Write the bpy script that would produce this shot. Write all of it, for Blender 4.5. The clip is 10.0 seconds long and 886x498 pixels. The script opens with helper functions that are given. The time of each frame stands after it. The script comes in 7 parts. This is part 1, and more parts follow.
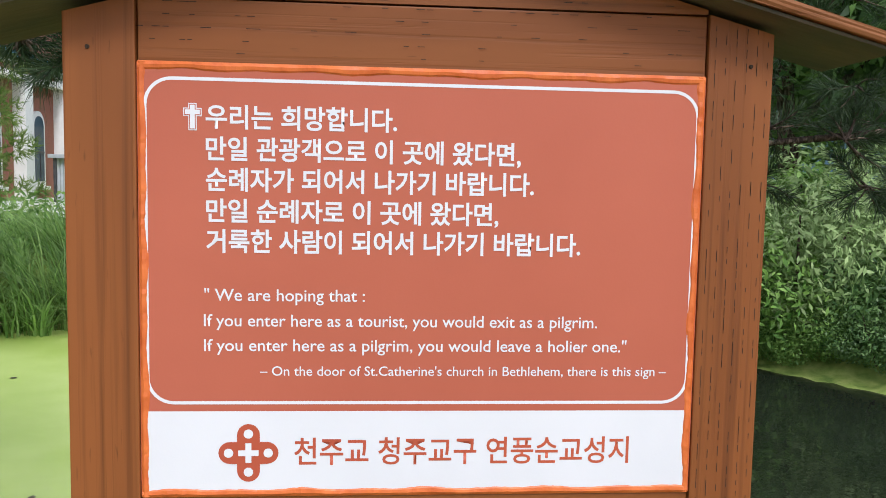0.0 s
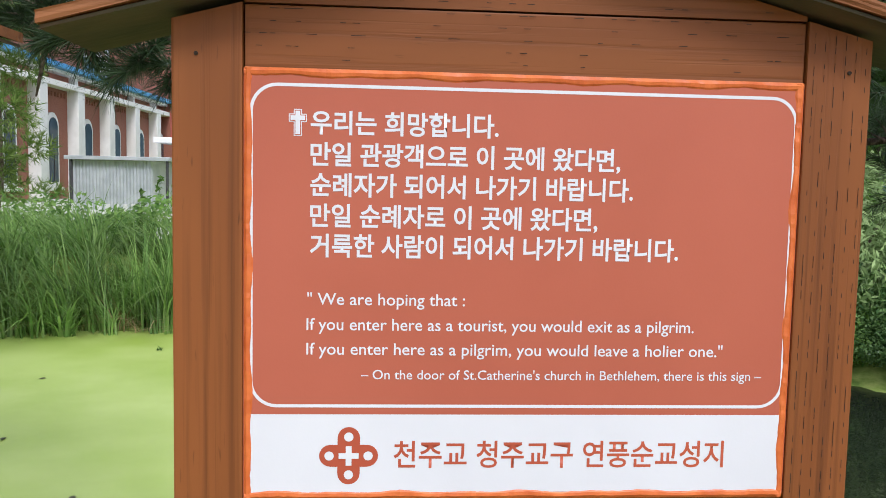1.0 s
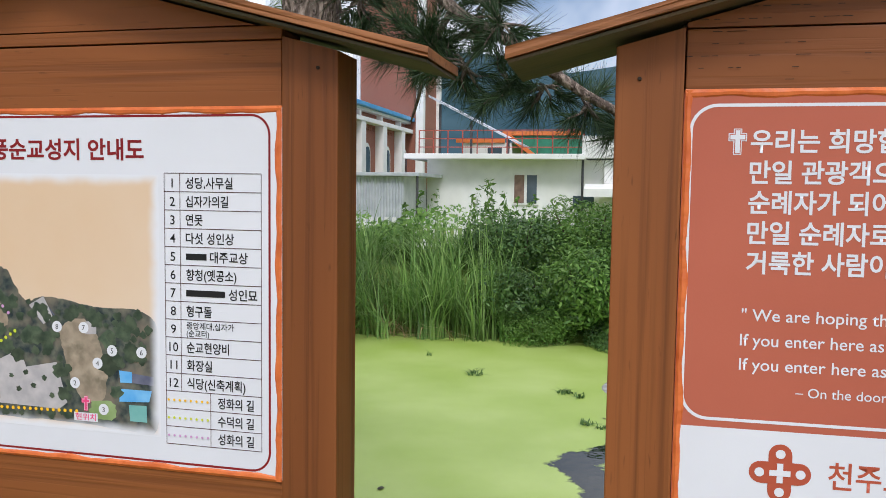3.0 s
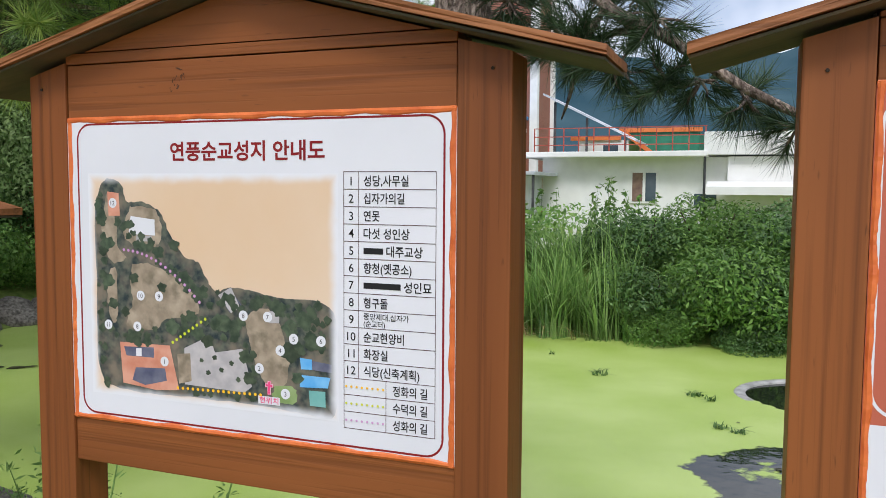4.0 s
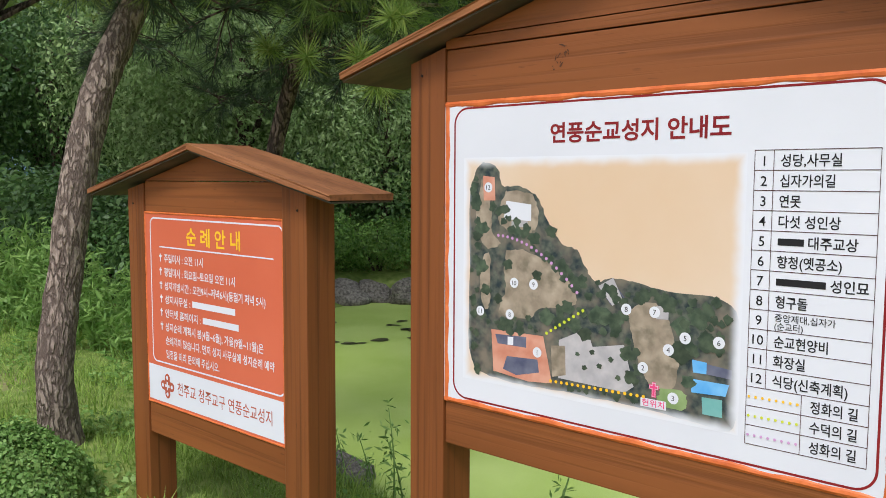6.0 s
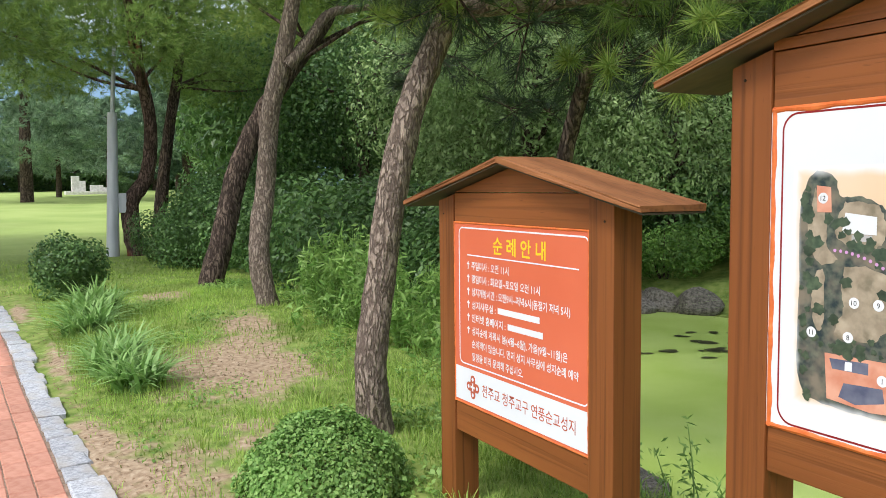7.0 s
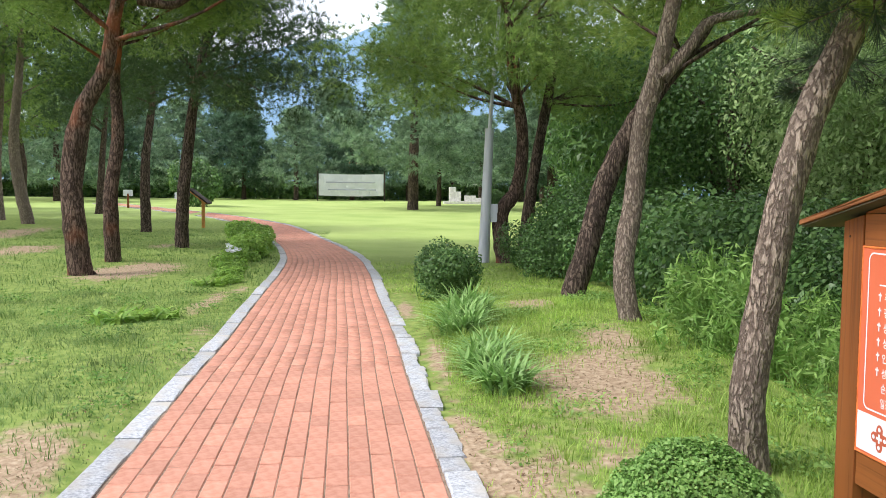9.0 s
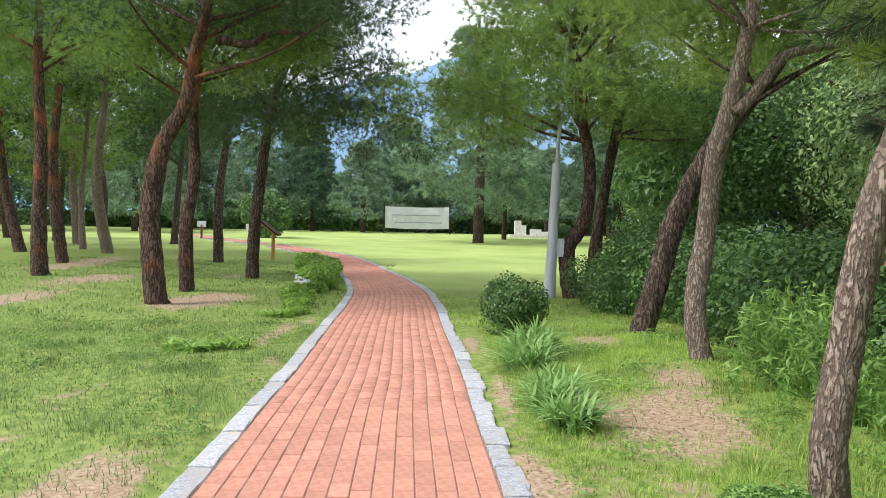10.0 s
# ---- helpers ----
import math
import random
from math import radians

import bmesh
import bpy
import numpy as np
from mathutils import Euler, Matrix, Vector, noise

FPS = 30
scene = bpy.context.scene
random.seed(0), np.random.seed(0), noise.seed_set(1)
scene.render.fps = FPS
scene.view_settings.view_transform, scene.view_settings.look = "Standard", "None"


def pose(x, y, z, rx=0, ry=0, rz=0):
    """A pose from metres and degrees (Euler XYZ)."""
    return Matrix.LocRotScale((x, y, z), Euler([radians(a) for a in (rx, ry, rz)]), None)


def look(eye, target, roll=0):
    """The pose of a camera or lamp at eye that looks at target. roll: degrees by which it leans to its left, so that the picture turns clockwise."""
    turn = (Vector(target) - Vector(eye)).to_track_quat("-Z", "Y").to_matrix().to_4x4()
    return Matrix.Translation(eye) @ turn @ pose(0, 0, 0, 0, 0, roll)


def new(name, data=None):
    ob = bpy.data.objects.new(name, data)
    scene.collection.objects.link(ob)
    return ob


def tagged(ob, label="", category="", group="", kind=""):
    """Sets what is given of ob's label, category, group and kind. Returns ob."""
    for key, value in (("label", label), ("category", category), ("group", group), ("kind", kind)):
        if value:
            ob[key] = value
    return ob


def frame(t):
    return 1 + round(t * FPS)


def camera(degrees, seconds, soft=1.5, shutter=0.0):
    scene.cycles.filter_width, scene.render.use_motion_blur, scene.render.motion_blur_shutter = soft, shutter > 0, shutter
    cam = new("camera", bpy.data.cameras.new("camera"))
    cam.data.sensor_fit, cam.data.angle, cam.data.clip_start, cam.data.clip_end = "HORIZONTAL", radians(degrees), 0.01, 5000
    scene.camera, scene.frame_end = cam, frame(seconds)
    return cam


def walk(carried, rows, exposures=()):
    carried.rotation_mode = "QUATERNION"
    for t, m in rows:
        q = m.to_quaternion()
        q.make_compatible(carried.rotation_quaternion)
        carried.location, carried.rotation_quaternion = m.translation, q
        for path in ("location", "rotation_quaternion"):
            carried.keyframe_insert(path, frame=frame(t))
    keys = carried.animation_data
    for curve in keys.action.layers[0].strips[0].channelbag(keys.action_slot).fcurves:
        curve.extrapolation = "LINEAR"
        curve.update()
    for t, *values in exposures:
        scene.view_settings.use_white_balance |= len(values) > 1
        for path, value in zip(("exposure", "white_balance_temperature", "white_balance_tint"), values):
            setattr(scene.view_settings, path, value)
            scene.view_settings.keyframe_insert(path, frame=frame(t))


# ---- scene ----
cam = camera(57.3, 10.0, soft=0.8)
PATH = [
    (0, (0.044, -0.001, 1.387), (0.153, 1.989, 1.22), 1.1),
    (0.5, (-0.052, -0.001, 1.39), (0.057, 1.988, 1.223), 1.1),
    (1, (-0.129, -0.003, 1.391), (-0.037, 1.988, 1.227), 1.2),
    (1.5, (-0.223, -0.018, 1.394), (-0.231, 1.975, 1.231), 1.2),
    (2, (-0.323, -0.045, 1.399), (-0.457, 1.944, 1.239), 1.0),
    (2.5, (-0.432, -0.082, 1.401), (-0.74, 1.888, 1.251), 0.8),
    (2.7, (-0.473, -0.093, 1.398), (-0.84, 1.868, 1.253), 0.8),
    (3.8, (-0.579, -0.166, 1.393), (-1.253, 1.711, 1.242), 0.5),
    (4, (-0.621, -0.186, 1.388), (-1.337, 1.675, 1.24), 0.4),
    (4.5, (-0.691, -0.17, 1.382), (-1.571, 1.62, 1.23), 0.2),
    (5, (-0.79, -0.157, 1.382), (-1.843, 1.537, 1.229), 0.1),
    (5.2, (-0.819, -0.148, 1.381), (-1.929, 1.509, 1.223), 0.0),
    (6.3, (-0.91, -0.176, 1.36), (-2.345, 1.206, 1.189), -0.0),
    (6.5, (-0.911, -0.196, 1.369), (-2.444, 1.078, 1.199), -0.4),
    (7, (-0.957, -0.231, 1.383), (-2.698, 0.74, 1.228), -0.6),
    (7.5, (-1.003, -0.257, 1.385), (-2.874, 0.433, 1.237), -0.6),
    (8, (-1.027, -0.264, 1.382), (-2.975, 0.166, 1.241), -0.3),
    (8.5, (-1.049, -0.276, 1.381), (-3.028, -0.014, 1.248), 0.1),
    (9, (-1.062, -0.294, 1.388), (-3.053, -0.144, 1.266), 0.6),
    (9.5, (-1.061, -0.304, 1.394), (-3.057, -0.228, 1.296), 1.1),
    (10, (-1.051, -0.321, 1.404), (-3.05, -0.331, 1.361), 1.1),
]
EXPOSURES = [(0, -0.4, 6050, 14), (1.0, -0.46, 6050, 14), (2.5, -0.7, 6050, 14), (4.5, -0.62, 6050, 14), (6.5, -0.38, 6150, 12), (7.5, 0.02, 6300, 10), (8.2, 0.12, 6300, 10), (9.0, 0.0, 6300, 11), (10, -0.04, 6300, 11)]
walk(cam, [(t, look(eye, target, roll)) for t, eye, target, roll in PATH], EXPOSURES)

# ---- world, sun ----
SUN_EL, SUN_AZ = radians(52), radians(161)
world = bpy.data.worlds.new("sky")
scene.world = world
world.use_nodes = True
wn, wl = world.node_tree.nodes, world.node_tree.links
wn.clear()
w_out = wn.new("ShaderNodeOutputWorld")
w_bg = wn.new("ShaderNodeBackground")
w_sky = wn.new("ShaderNodeTexSky")
w_sky.sky_type, w_sky.sun_disc = "NISHITA", False
w_sky.sun_elevation, w_sky.sun_rotation = SUN_EL, SUN_AZ
w_sky.dust_density = 2.5
w_map = wn.new("ShaderNodeTexCoord")
w_noise = wn.new("ShaderNodeTexNoise")
w_noise.inputs["Scale"].default_value = 3.2
w_noise.inputs["Detail"].default_value = 5
w_ramp = wn.new("ShaderNodeValToRGB")
w_ramp.color_ramp.elements[0].position, w_ramp.color_ramp.elements[1].position = 0.36, 0.56
w_mix = wn.new("ShaderNodeMix")
w_mix.data_type = "RGBA"
w_mix.inputs["B"].default_value = (9.5, 9.7, 10.2, 1)
wl.new(w_map.outputs["Generated"], w_noise.inputs["Vector"])
wl.new(w_noise.outputs["Fac"], w_ramp.inputs["Fac"])
wl.new(w_ramp.outputs["Color"], w_mix.inputs["Factor"])
wl.new(w_sky.outputs["Color"], w_mix.inputs["A"])
wl.new(w_mix.outputs["Result"], w_bg.inputs["Color"])
w_bg.inputs["Strength"].default_value = 0.19
wl.new(w_bg.outputs["Background"], w_out.inputs["Surface"])

sun = bpy.data.lights.new("sun", "SUN")
sun.energy, sun.angle, sun.color = 3.4, radians(16), (1.0, 0.97, 0.92)
sun_ob = new("sun", sun)
s_dir = Vector((math.sin(SUN_AZ) * math.cos(SUN_EL), math.cos(SUN_AZ) * math.cos(SUN_EL), math.sin(SUN_EL)))
sun_ob.matrix_world = look(tuple(s_dir * 60), (0, 0, 0))

# ---- materials ----
def mat(name, c1, c2, scale=6.0, rough=0.8, bump=0.3, bscale=60.0, stretch=(1, 1, 1), dist=0.01,
        vary=0.0, island=0.0, metal=0.0, low=0.35, high=0.65, c3=None, big=0.6, spec=0.5):
    """Two scales of noise between two or three colours, with a fine bump."""
    m = bpy.data.materials.new(name)
    m.use_nodes = True
    n, l = m.node_tree.nodes, m.node_tree.links
    b = n["Principled BSDF"]
    b.inputs["Roughness"].default_value, b.inputs["Metallic"].default_value = rough, metal
    b.inputs["Specular IOR Level"].default_value = spec
    tc, mp = n.new("ShaderNodeTexCoord"), n.new("ShaderNodeMapping")
    mp.inputs["Scale"].default_value = stretch
    l.new(tc.outputs["Object"], mp.inputs["Vector"])
    nz = n.new("ShaderNodeTexNoise")
    nz.inputs["Scale"].default_value, nz.inputs["Detail"].default_value = scale, 6
    l.new(mp.outputs["Vector"], nz.inputs["Vector"])
    rp = n.new("ShaderNodeValToRGB")
    e = rp.color_ramp.elements
    e[0].position, e[0].color = low, (*c1, 1)
    e[1].position, e[1].color = high, (*c2, 1)
    l.new(nz.outputs["Fac"], rp.inputs["Fac"])
    col = rp.outputs["Color"]
    if c3:
        nb = n.new("ShaderNodeTexNoise")
        nb.inputs["Scale"].default_value, nb.inputs["Detail"].default_value = big, 3
        l.new(tc.outputs["Object"], nb.inputs["Vector"])
        r3 = n.new("ShaderNodeValToRGB")
        r3.color_ramp.elements[0].position, r3.color_ramp.elements[1].position = 0.45, 0.68
        l.new(nb.outputs["Fac"], r3.inputs["Fac"])
        mx = n.new("ShaderNodeMix")
        mx.data_type = "RGBA"
        l.new(r3.outputs["Color"], mx.inputs["Factor"])
        l.new(col, mx.inputs["A"])
        mx.inputs["B"].default_value = (*c3, 1)
        col = mx.outputs["Result"]
    if vary or island:
        hs = n.new("ShaderNodeHueSaturation")
        mr = n.new("ShaderNodeMapRange")
        if island:
            src = n.new("ShaderNodeNewGeometry").outputs["Random Per Island"]
        else:
            src = n.new("ShaderNodeObjectInfo").outputs["Random"]
        amount = vary or island
        mr.inputs["To Min"].default_value, mr.inputs["To Max"].default_value = 1 - amount, 1 + amount
        l.new(src, mr.inputs["Value"])
        l.new(mr.outputs["Result"], hs.inputs["Value"])
        l.new(col, hs.inputs["Color"])
        col = hs.outputs["Color"]
    l.new(col, b.inputs["Base Color"])
    if bump:
        bn = n.new("ShaderNodeTexNoise")
        bn.inputs["Scale"].default_value, bn.inputs["Detail"].default_value = bscale, 4
        l.new(mp.outputs["Vector"], bn.inputs["Vector"])
        bp = n.new("ShaderNodeBump")
        bp.inputs["Strength"].default_value, bp.inputs["Distance"].default_value = bump, dist
        l.new(bn.outputs["Fac"], bp.inputs["Height"])
        l.new(bp.outputs["Normal"], b.inputs["Normal"])
    return m


def leaf_mat(name, c1, c2, rough=0.5, through_light=0.35, island=0.35):
    """Thin leaf: colour varies leaf by leaf, some light passes through."""
    m = bpy.data.materials.new(name)
    m.use_nodes = True
    n, l = m.node_tree.nodes, m.node_tree.links
    b = n["Principled BSDF"]
    b.inputs["Roughness"].default_value = rough
    b.inputs["Specular IOR Level"].default_value = 0.3
    g, rp = n.new("ShaderNodeNewGeometry"), n.new("ShaderNodeValToRGB")
    e = rp.color_ramp.elements
    e[0].color, e[1].color = (*c1, 1), (*c2, 1)
    l.new(g.outputs["Random Per Island"], rp.inputs["Fac"])
    tc, nz = n.new("ShaderNodeTexCoord"), n.new("ShaderNodeTexNoise")
    nz.inputs["Scale"].default_value, nz.inputs["Detail"].default_value = 1.3, 2
    l.new(tc.outputs["Object"], nz.inputs["Vector"])
    mr = n.new("ShaderNodeMapRange")
    mr.inputs["From Min"].default_value, mr.inputs["From Max"].default_value = 0.3, 0.7
    mr.inputs["To Min"].default_value, mr.inputs["To Max"].default_value = 1 - island, 1 + island
    l.new(nz.outputs["Fac"], mr.inputs["Value"])
    hs = n.new("ShaderNodeHueSaturation")
    l.new(mr.outputs["Result"], hs.inputs["Value"])
    l.new(rp.outputs["Color"], hs.inputs["Color"])
    l.new(hs.outputs["Color"], b.inputs["Base Color"])
    tr, ad = n.new("ShaderNodeBsdfTranslucent"), n.new("ShaderNodeMixShader")
    l.new(hs.outputs["Color"], tr.inputs["Color"])
    ad.inputs["Fac"].default_value = through_light
    l.new(b.outputs["BSDF"], ad.inputs[1])
    l.new(tr.outputs["BSDF"], ad.inputs[2])
    l.new(ad.outputs["Shader"], n["Material Output"].inputs["Surface"])
    return m


def wood_mat(name, c1, c2, line, run, lines=0.5, rough=0.55):
    """Stained timber: an even stain, fine darker grain lines along the run, small dents."""
    m = bpy.data.materials.new(name)
    m.use_nodes = True
    n, l = m.node_tree.nodes, m.node_tree.links
    b = n["Principled BSDF"]
    b.inputs["Roughness"].default_value = rough
    b.inputs["Specular IOR Level"].default_value = 0.3
    tc = n.new("ShaderNodeTexCoord")
    info = n.new("ShaderNodeObjectInfo")
    shift = n.new("ShaderNodeVectorMath")
    shift.operation = "MULTIPLY_ADD"
    shift.inputs[1].default_value = (7.3, 3.1, 5.7)
    l.new(info.outputs["Random"], shift.inputs[0])
    l.new(tc.outputs["Object"], shift.inputs[2])

    def nz(scale, stretch, detail, bend=0.0):
        mp, k = n.new("ShaderNodeMapping"), n.new("ShaderNodeTexNoise")
        mp.inputs["Scale"].default_value = stretch
        l.new(shift.outputs["Vector"], mp.inputs["Vector"])
        k.inputs["Scale"].default_value, k.inputs["Detail"].default_value, k.inputs["Distortion"].default_value = scale, detail, bend
        l.new(mp.outputs["Vector"], k.inputs["Vector"])
        return k.outputs["Fac"]

    def span(src, lo, hi):
        k = n.new("ShaderNodeMapRange")
        k.inputs["From Min"].default_value, k.inputs["From Max"].default_value = lo, hi
        l.new(src, k.inputs["Value"])
        return k.outputs["Result"]

    def blend(f, a, c, much=1.0):
        k, x = n.new("ShaderNodeMath"), n.new("ShaderNodeMix")
        k.operation, x.data_type = "MULTIPLY", "RGBA"
        k.inputs[1].default_value = much
        l.new(f, k.inputs[0])
        l.new(k.outputs["Value"], x.inputs["Factor"])
        for sock, v in (("A", a), ("B", c)):
            if isinstance(v, tuple):
                x.inputs[sock].default_value = (*v, 1)
            else:
                l.new(v, x.inputs[sock])
        return x.outputs["Result"]

    grain = tuple(1.0 if k == run else 60.0 for k in range(3))
    broad = tuple(0.5 if k == run else 6.0 for k in range(3))
    dents = tuple(14.0 if k == run else 120.0 for k in range(3))
    col = blend(span(nz(1.0, broad, 4), 0.35, 0.65), c1, c2)
    fine = span(nz(1.0, grain, 3, 0.3), 0.5, 0.7)
    col = blend(fine, col, line, lines)
    mark = span(nz(1.0, dents, 2), 0.7, 0.78)
    col = blend(mark, col, line, 0.6)
    hs, mr = n.new("ShaderNodeHueSaturation"), n.new("ShaderNodeMapRange")
    mr.inputs["To Min"].default_value, mr.inputs["To Max"].default_value = 0.92, 1.08
    l.new(info.outputs["Random"], mr.inputs["Value"])
    l.new(mr.outputs["Result"], hs.inputs["Value"])
    l.new(col, hs.inputs["Color"])
    l.new(hs.outputs["Color"], b.inputs["Base Color"])
    bp = n.new("ShaderNodeBump")
    bp.invert = True
    bp.inputs["Strength"].default_value, bp.inputs["Distance"].default_value = 0.5, 0.0015
    l.new(fine, bp.inputs["Height"])
    l.new(bp.outputs["Normal"], b.inputs["Normal"])
    return m


WOOD = wood_mat("stained_wood", (0.18, 0.056, 0.0135), (0.255, 0.084, 0.021), (0.085, 0.026, 0.007), 2, 0.6)
WOOD_X = wood_mat("stained_wood_across", (0.18, 0.056, 0.0135), (0.255, 0.084, 0.021), (0.085, 0.026, 0.007), 0, 0.45)
ROOF_WOOD = wood_mat("weathered_roof_wood", (0.19, 0.07, 0.024), (0.33, 0.135, 0.048), (0.08, 0.03, 0.011), 0, 0.5, 0.7)
# Underside colour: mould mottling, darkened further for the shade beneath the roof.
SHADED_MOULD = mat("shaded_mould_underside", (0.035, 0.032, 0.02), (0.13, 0.085, 0.045), 7, 0.85, 0.4, 60, (0.4, 1, 1), 0.003, vary=0.1, c3=(0.06, 0.06, 0.035), big=3)
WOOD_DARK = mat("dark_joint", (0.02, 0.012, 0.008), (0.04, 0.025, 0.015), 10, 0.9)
SEALANT = mat("orange_sealant", (0.55, 0.11, 0.02), (0.72, 0.18, 0.04), 20, 0.45, 0.6, 40, (1, 1, 1), 0.004)
RED = mat("terracotta_print", (0.42, 0.112, 0.068), (0.47, 0.13, 0.08), 1.6, 0.32, 0.02, 200, spec=0.22)
ORANGE = mat("orange_print", (0.58, 0.125, 0.06), (0.64, 0.15, 0.075), 1.6, 0.35, 0.02, 200, spec=0.22)
WHITE = mat("white_print", (0.66, 0.68, 0.72), (0.72, 0.74, 0.78), 2, 0.3, 0.02, 200, spec=0.22)
DEEP_RED = mat("deep_red_print", (0.2, 0.01, 0.014), (0.25, 0.018, 0.018), 3, 0.4, 0, spec=0.22)
LOGO_RED = mat("brown_red_print", (0.42, 0.085, 0.045), (0.46, 0.1, 0.05), 3, 0.4, 0, spec=0.22)
BLACK = mat("black_print", (0.012, 0.012, 0.014), (0.02, 0.02, 0.022), 3, 0.4, 0, spec=0.22)
YELLOW = mat("yellow_print", (0.85, 0.48, 0.02), (0.9, 0.55, 0.03), 3, 0.4, 0, spec=0.22)
def bark_mat(name, crack, plate, pale, scale, stretch, tint=None):
    """Furrowed bark: long broken ridges parted by uneven dark fissures, flaking paler on the ridges."""
    m = bpy.data.materials.new(name)
    m.use_nodes = True
    n, l = m.node_tree.nodes, m.node_tree.links
    b = n["Principled BSDF"]
    b.inputs["Roughness"].default_value = 0.95
    b.inputs["Specular IOR Level"].default_value = 0.15
    tc, mp = n.new("ShaderNodeTexCoord"), n.new("ShaderNodeMapping")
    mp.inputs["Scale"].default_value = (1, 1, stretch)
    l.new(tc.outputs["Object"], mp.inputs["Vector"])

    def nz(sc, detail, bend=0.0, src=None):
        k = n.new("ShaderNodeTexNoise")
        k.inputs["Scale"].default_value, k.inputs["Detail"].default_value, k.inputs["Distortion"].default_value = sc, detail, bend
        l.new(src or mp.outputs["Vector"], k.inputs["Vector"])
        return k.outputs["Fac"]

    def op(kind, a, c):
        k = n.new("ShaderNodeMath")
        k.operation = kind
        for i, v in enumerate((a, c)):
            if isinstance(v, float):
                k.inputs[i].default_value = v
            else:
                l.new(v, k.inputs[i])
        return k.outputs["Value"]

    def span(src, lo, hi):
        k = n.new("ShaderNodeMapRange")
        k.interpolation_type = "SMOOTHSTEP"
        k.inputs["From Min"].default_value, k.inputs["From Max"].default_value = lo, hi
        l.new(src, k.inputs["Value"])
        return k.outputs["Result"]

    def blend(f, a, c):
        x = n.new("ShaderNodeMix")
        x.data_type = "RGBA"
        l.new(f, x.inputs["Factor"])
        for sock, v in (("A", a), ("B", c)):
            if isinstance(v, tuple):
                x.inputs[sock].default_value = (*v, 1)
            else:
                l.new(v, x.inputs[sock])
        return x.outputs["Result"]

    ridge = span(op("ABSOLUTE", op("SUBTRACT", nz(scale, 6, 0.12), 0.5), 0.0), 0.0, 0.12)
    plates = span(nz(scale * 0.55, 4, 0.1), 0.34, 0.56)
    hgt = op("MULTIPLY", ridge, op("ADD", op("MULTIPLY", plates, 0.6), 0.4))
    fine = nz(scale * 4.5, 6)
    col = blend(hgt, crack, plate)
    col = blend(op("MULTIPLY", span(fine, 0.42, 0.72), hgt), col, pale)
    if tint:
        col = blend(op("MULTIPLY", span(nz(0.8, 3, 0.0, tc.outputs["Object"]), 0.5, 0.66), 0.75), col, tint)
    l.new(col, b.inputs["Base Color"])
    bp = n.new("ShaderNodeBump")
    bp.inputs["Strength"].default_value, bp.inputs["Distance"].default_value = 0.9, 0.018
    l.new(op("ADD", hgt, op("MULTIPLY", fine, 0.5)), bp.inputs["Height"])
    l.new(bp.outputs["Normal"], b.inputs["Normal"])
    return m


BARK = bark_mat("grey_pine_bark", (0.13, 0.098, 0.078), (0.34, 0.268, 0.21), (0.45, 0.37, 0.305), 34, 0.33)
BARK_RED = bark_mat("red_pine_bark", (0.04, 0.026, 0.02), (0.15, 0.1, 0.078), (0.24, 0.165, 0.13), 19, 0.3, (0.36, 0.115, 0.05))
BARK_DARK = bark_mat("dark_bark", (0.035, 0.025, 0.02), (0.14, 0.1, 0.078), (0.23, 0.175, 0.135), 19, 0.3)
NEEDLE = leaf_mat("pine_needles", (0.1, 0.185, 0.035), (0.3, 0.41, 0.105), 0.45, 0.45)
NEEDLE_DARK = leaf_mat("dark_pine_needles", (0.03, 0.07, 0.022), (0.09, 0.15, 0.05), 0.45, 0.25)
# Near-black copy of the needles: shade on backlit boughs is in the colour.
NEEDLE_SHADED = leaf_mat("shaded_pine_needles", (0.018, 0.04, 0.016), (0.055, 0.09, 0.035), 0.45, 0.15)
NEEDLE_BRIGHT = leaf_mat("bright_pine_needles", (0.13, 0.24, 0.04), (0.36, 0.44, 0.1), 0.45, 0.4, 0.15)
NEEDLE_TEAL = leaf_mat("dark_white_pine_needles", (0.05, 0.11, 0.055), (0.15, 0.24, 0.14), 0.5, 0.3)
NEEDLE_BLUE = leaf_mat("white_pine_needles", (0.12, 0.21, 0.115), (0.32, 0.43, 0.27), 0.5, 0.35)
LEAF = leaf_mat("broad_leaves", (0.07, 0.17, 0.028), (0.22, 0.37, 0.08), 0.5, 0.35)
LEAF_DARK = leaf_mat("dark_leaves", (0.045, 0.11, 0.03), (0.15, 0.26, 0.075), 0.4, 0.3)
LEAF_PALE = leaf_mat("pale_leaves", (0.16, 0.26, 0.08), (0.36, 0.48, 0.2), 0.5)
REED = leaf_mat("reed_blades", (0.11, 0.23, 0.05), (0.34, 0.5, 0.15), 0.45, 0.4, 0.35)
GRASS = leaf_mat("grass_blades", (0.2, 0.34, 0.055), (0.43, 0.55, 0.13), 0.5, 0.45, 0.35)
# Finer, bluer grass, its colour also lowered for the shade under the pines.
GROVE_GRASS = leaf_mat("fine_shaded_grass_blades", (0.1, 0.2, 0.045), (0.26, 0.345, 0.11), 0.5, 0.4, 0.3)
BUSH = leaf_mat("clipped_bush_leaves", (0.13, 0.27, 0.055), (0.31, 0.49, 0.14), 0.5, 0.35, 0.15)
BRICK = mat("clay_paver", (0.43, 0.18, 0.115), (0.54, 0.27, 0.19), 22, 0.85, 0.4, 160, (1, 1, 1), 0.003, vary=0.13, c3=(0.5, 0.235, 0.165), big=2)
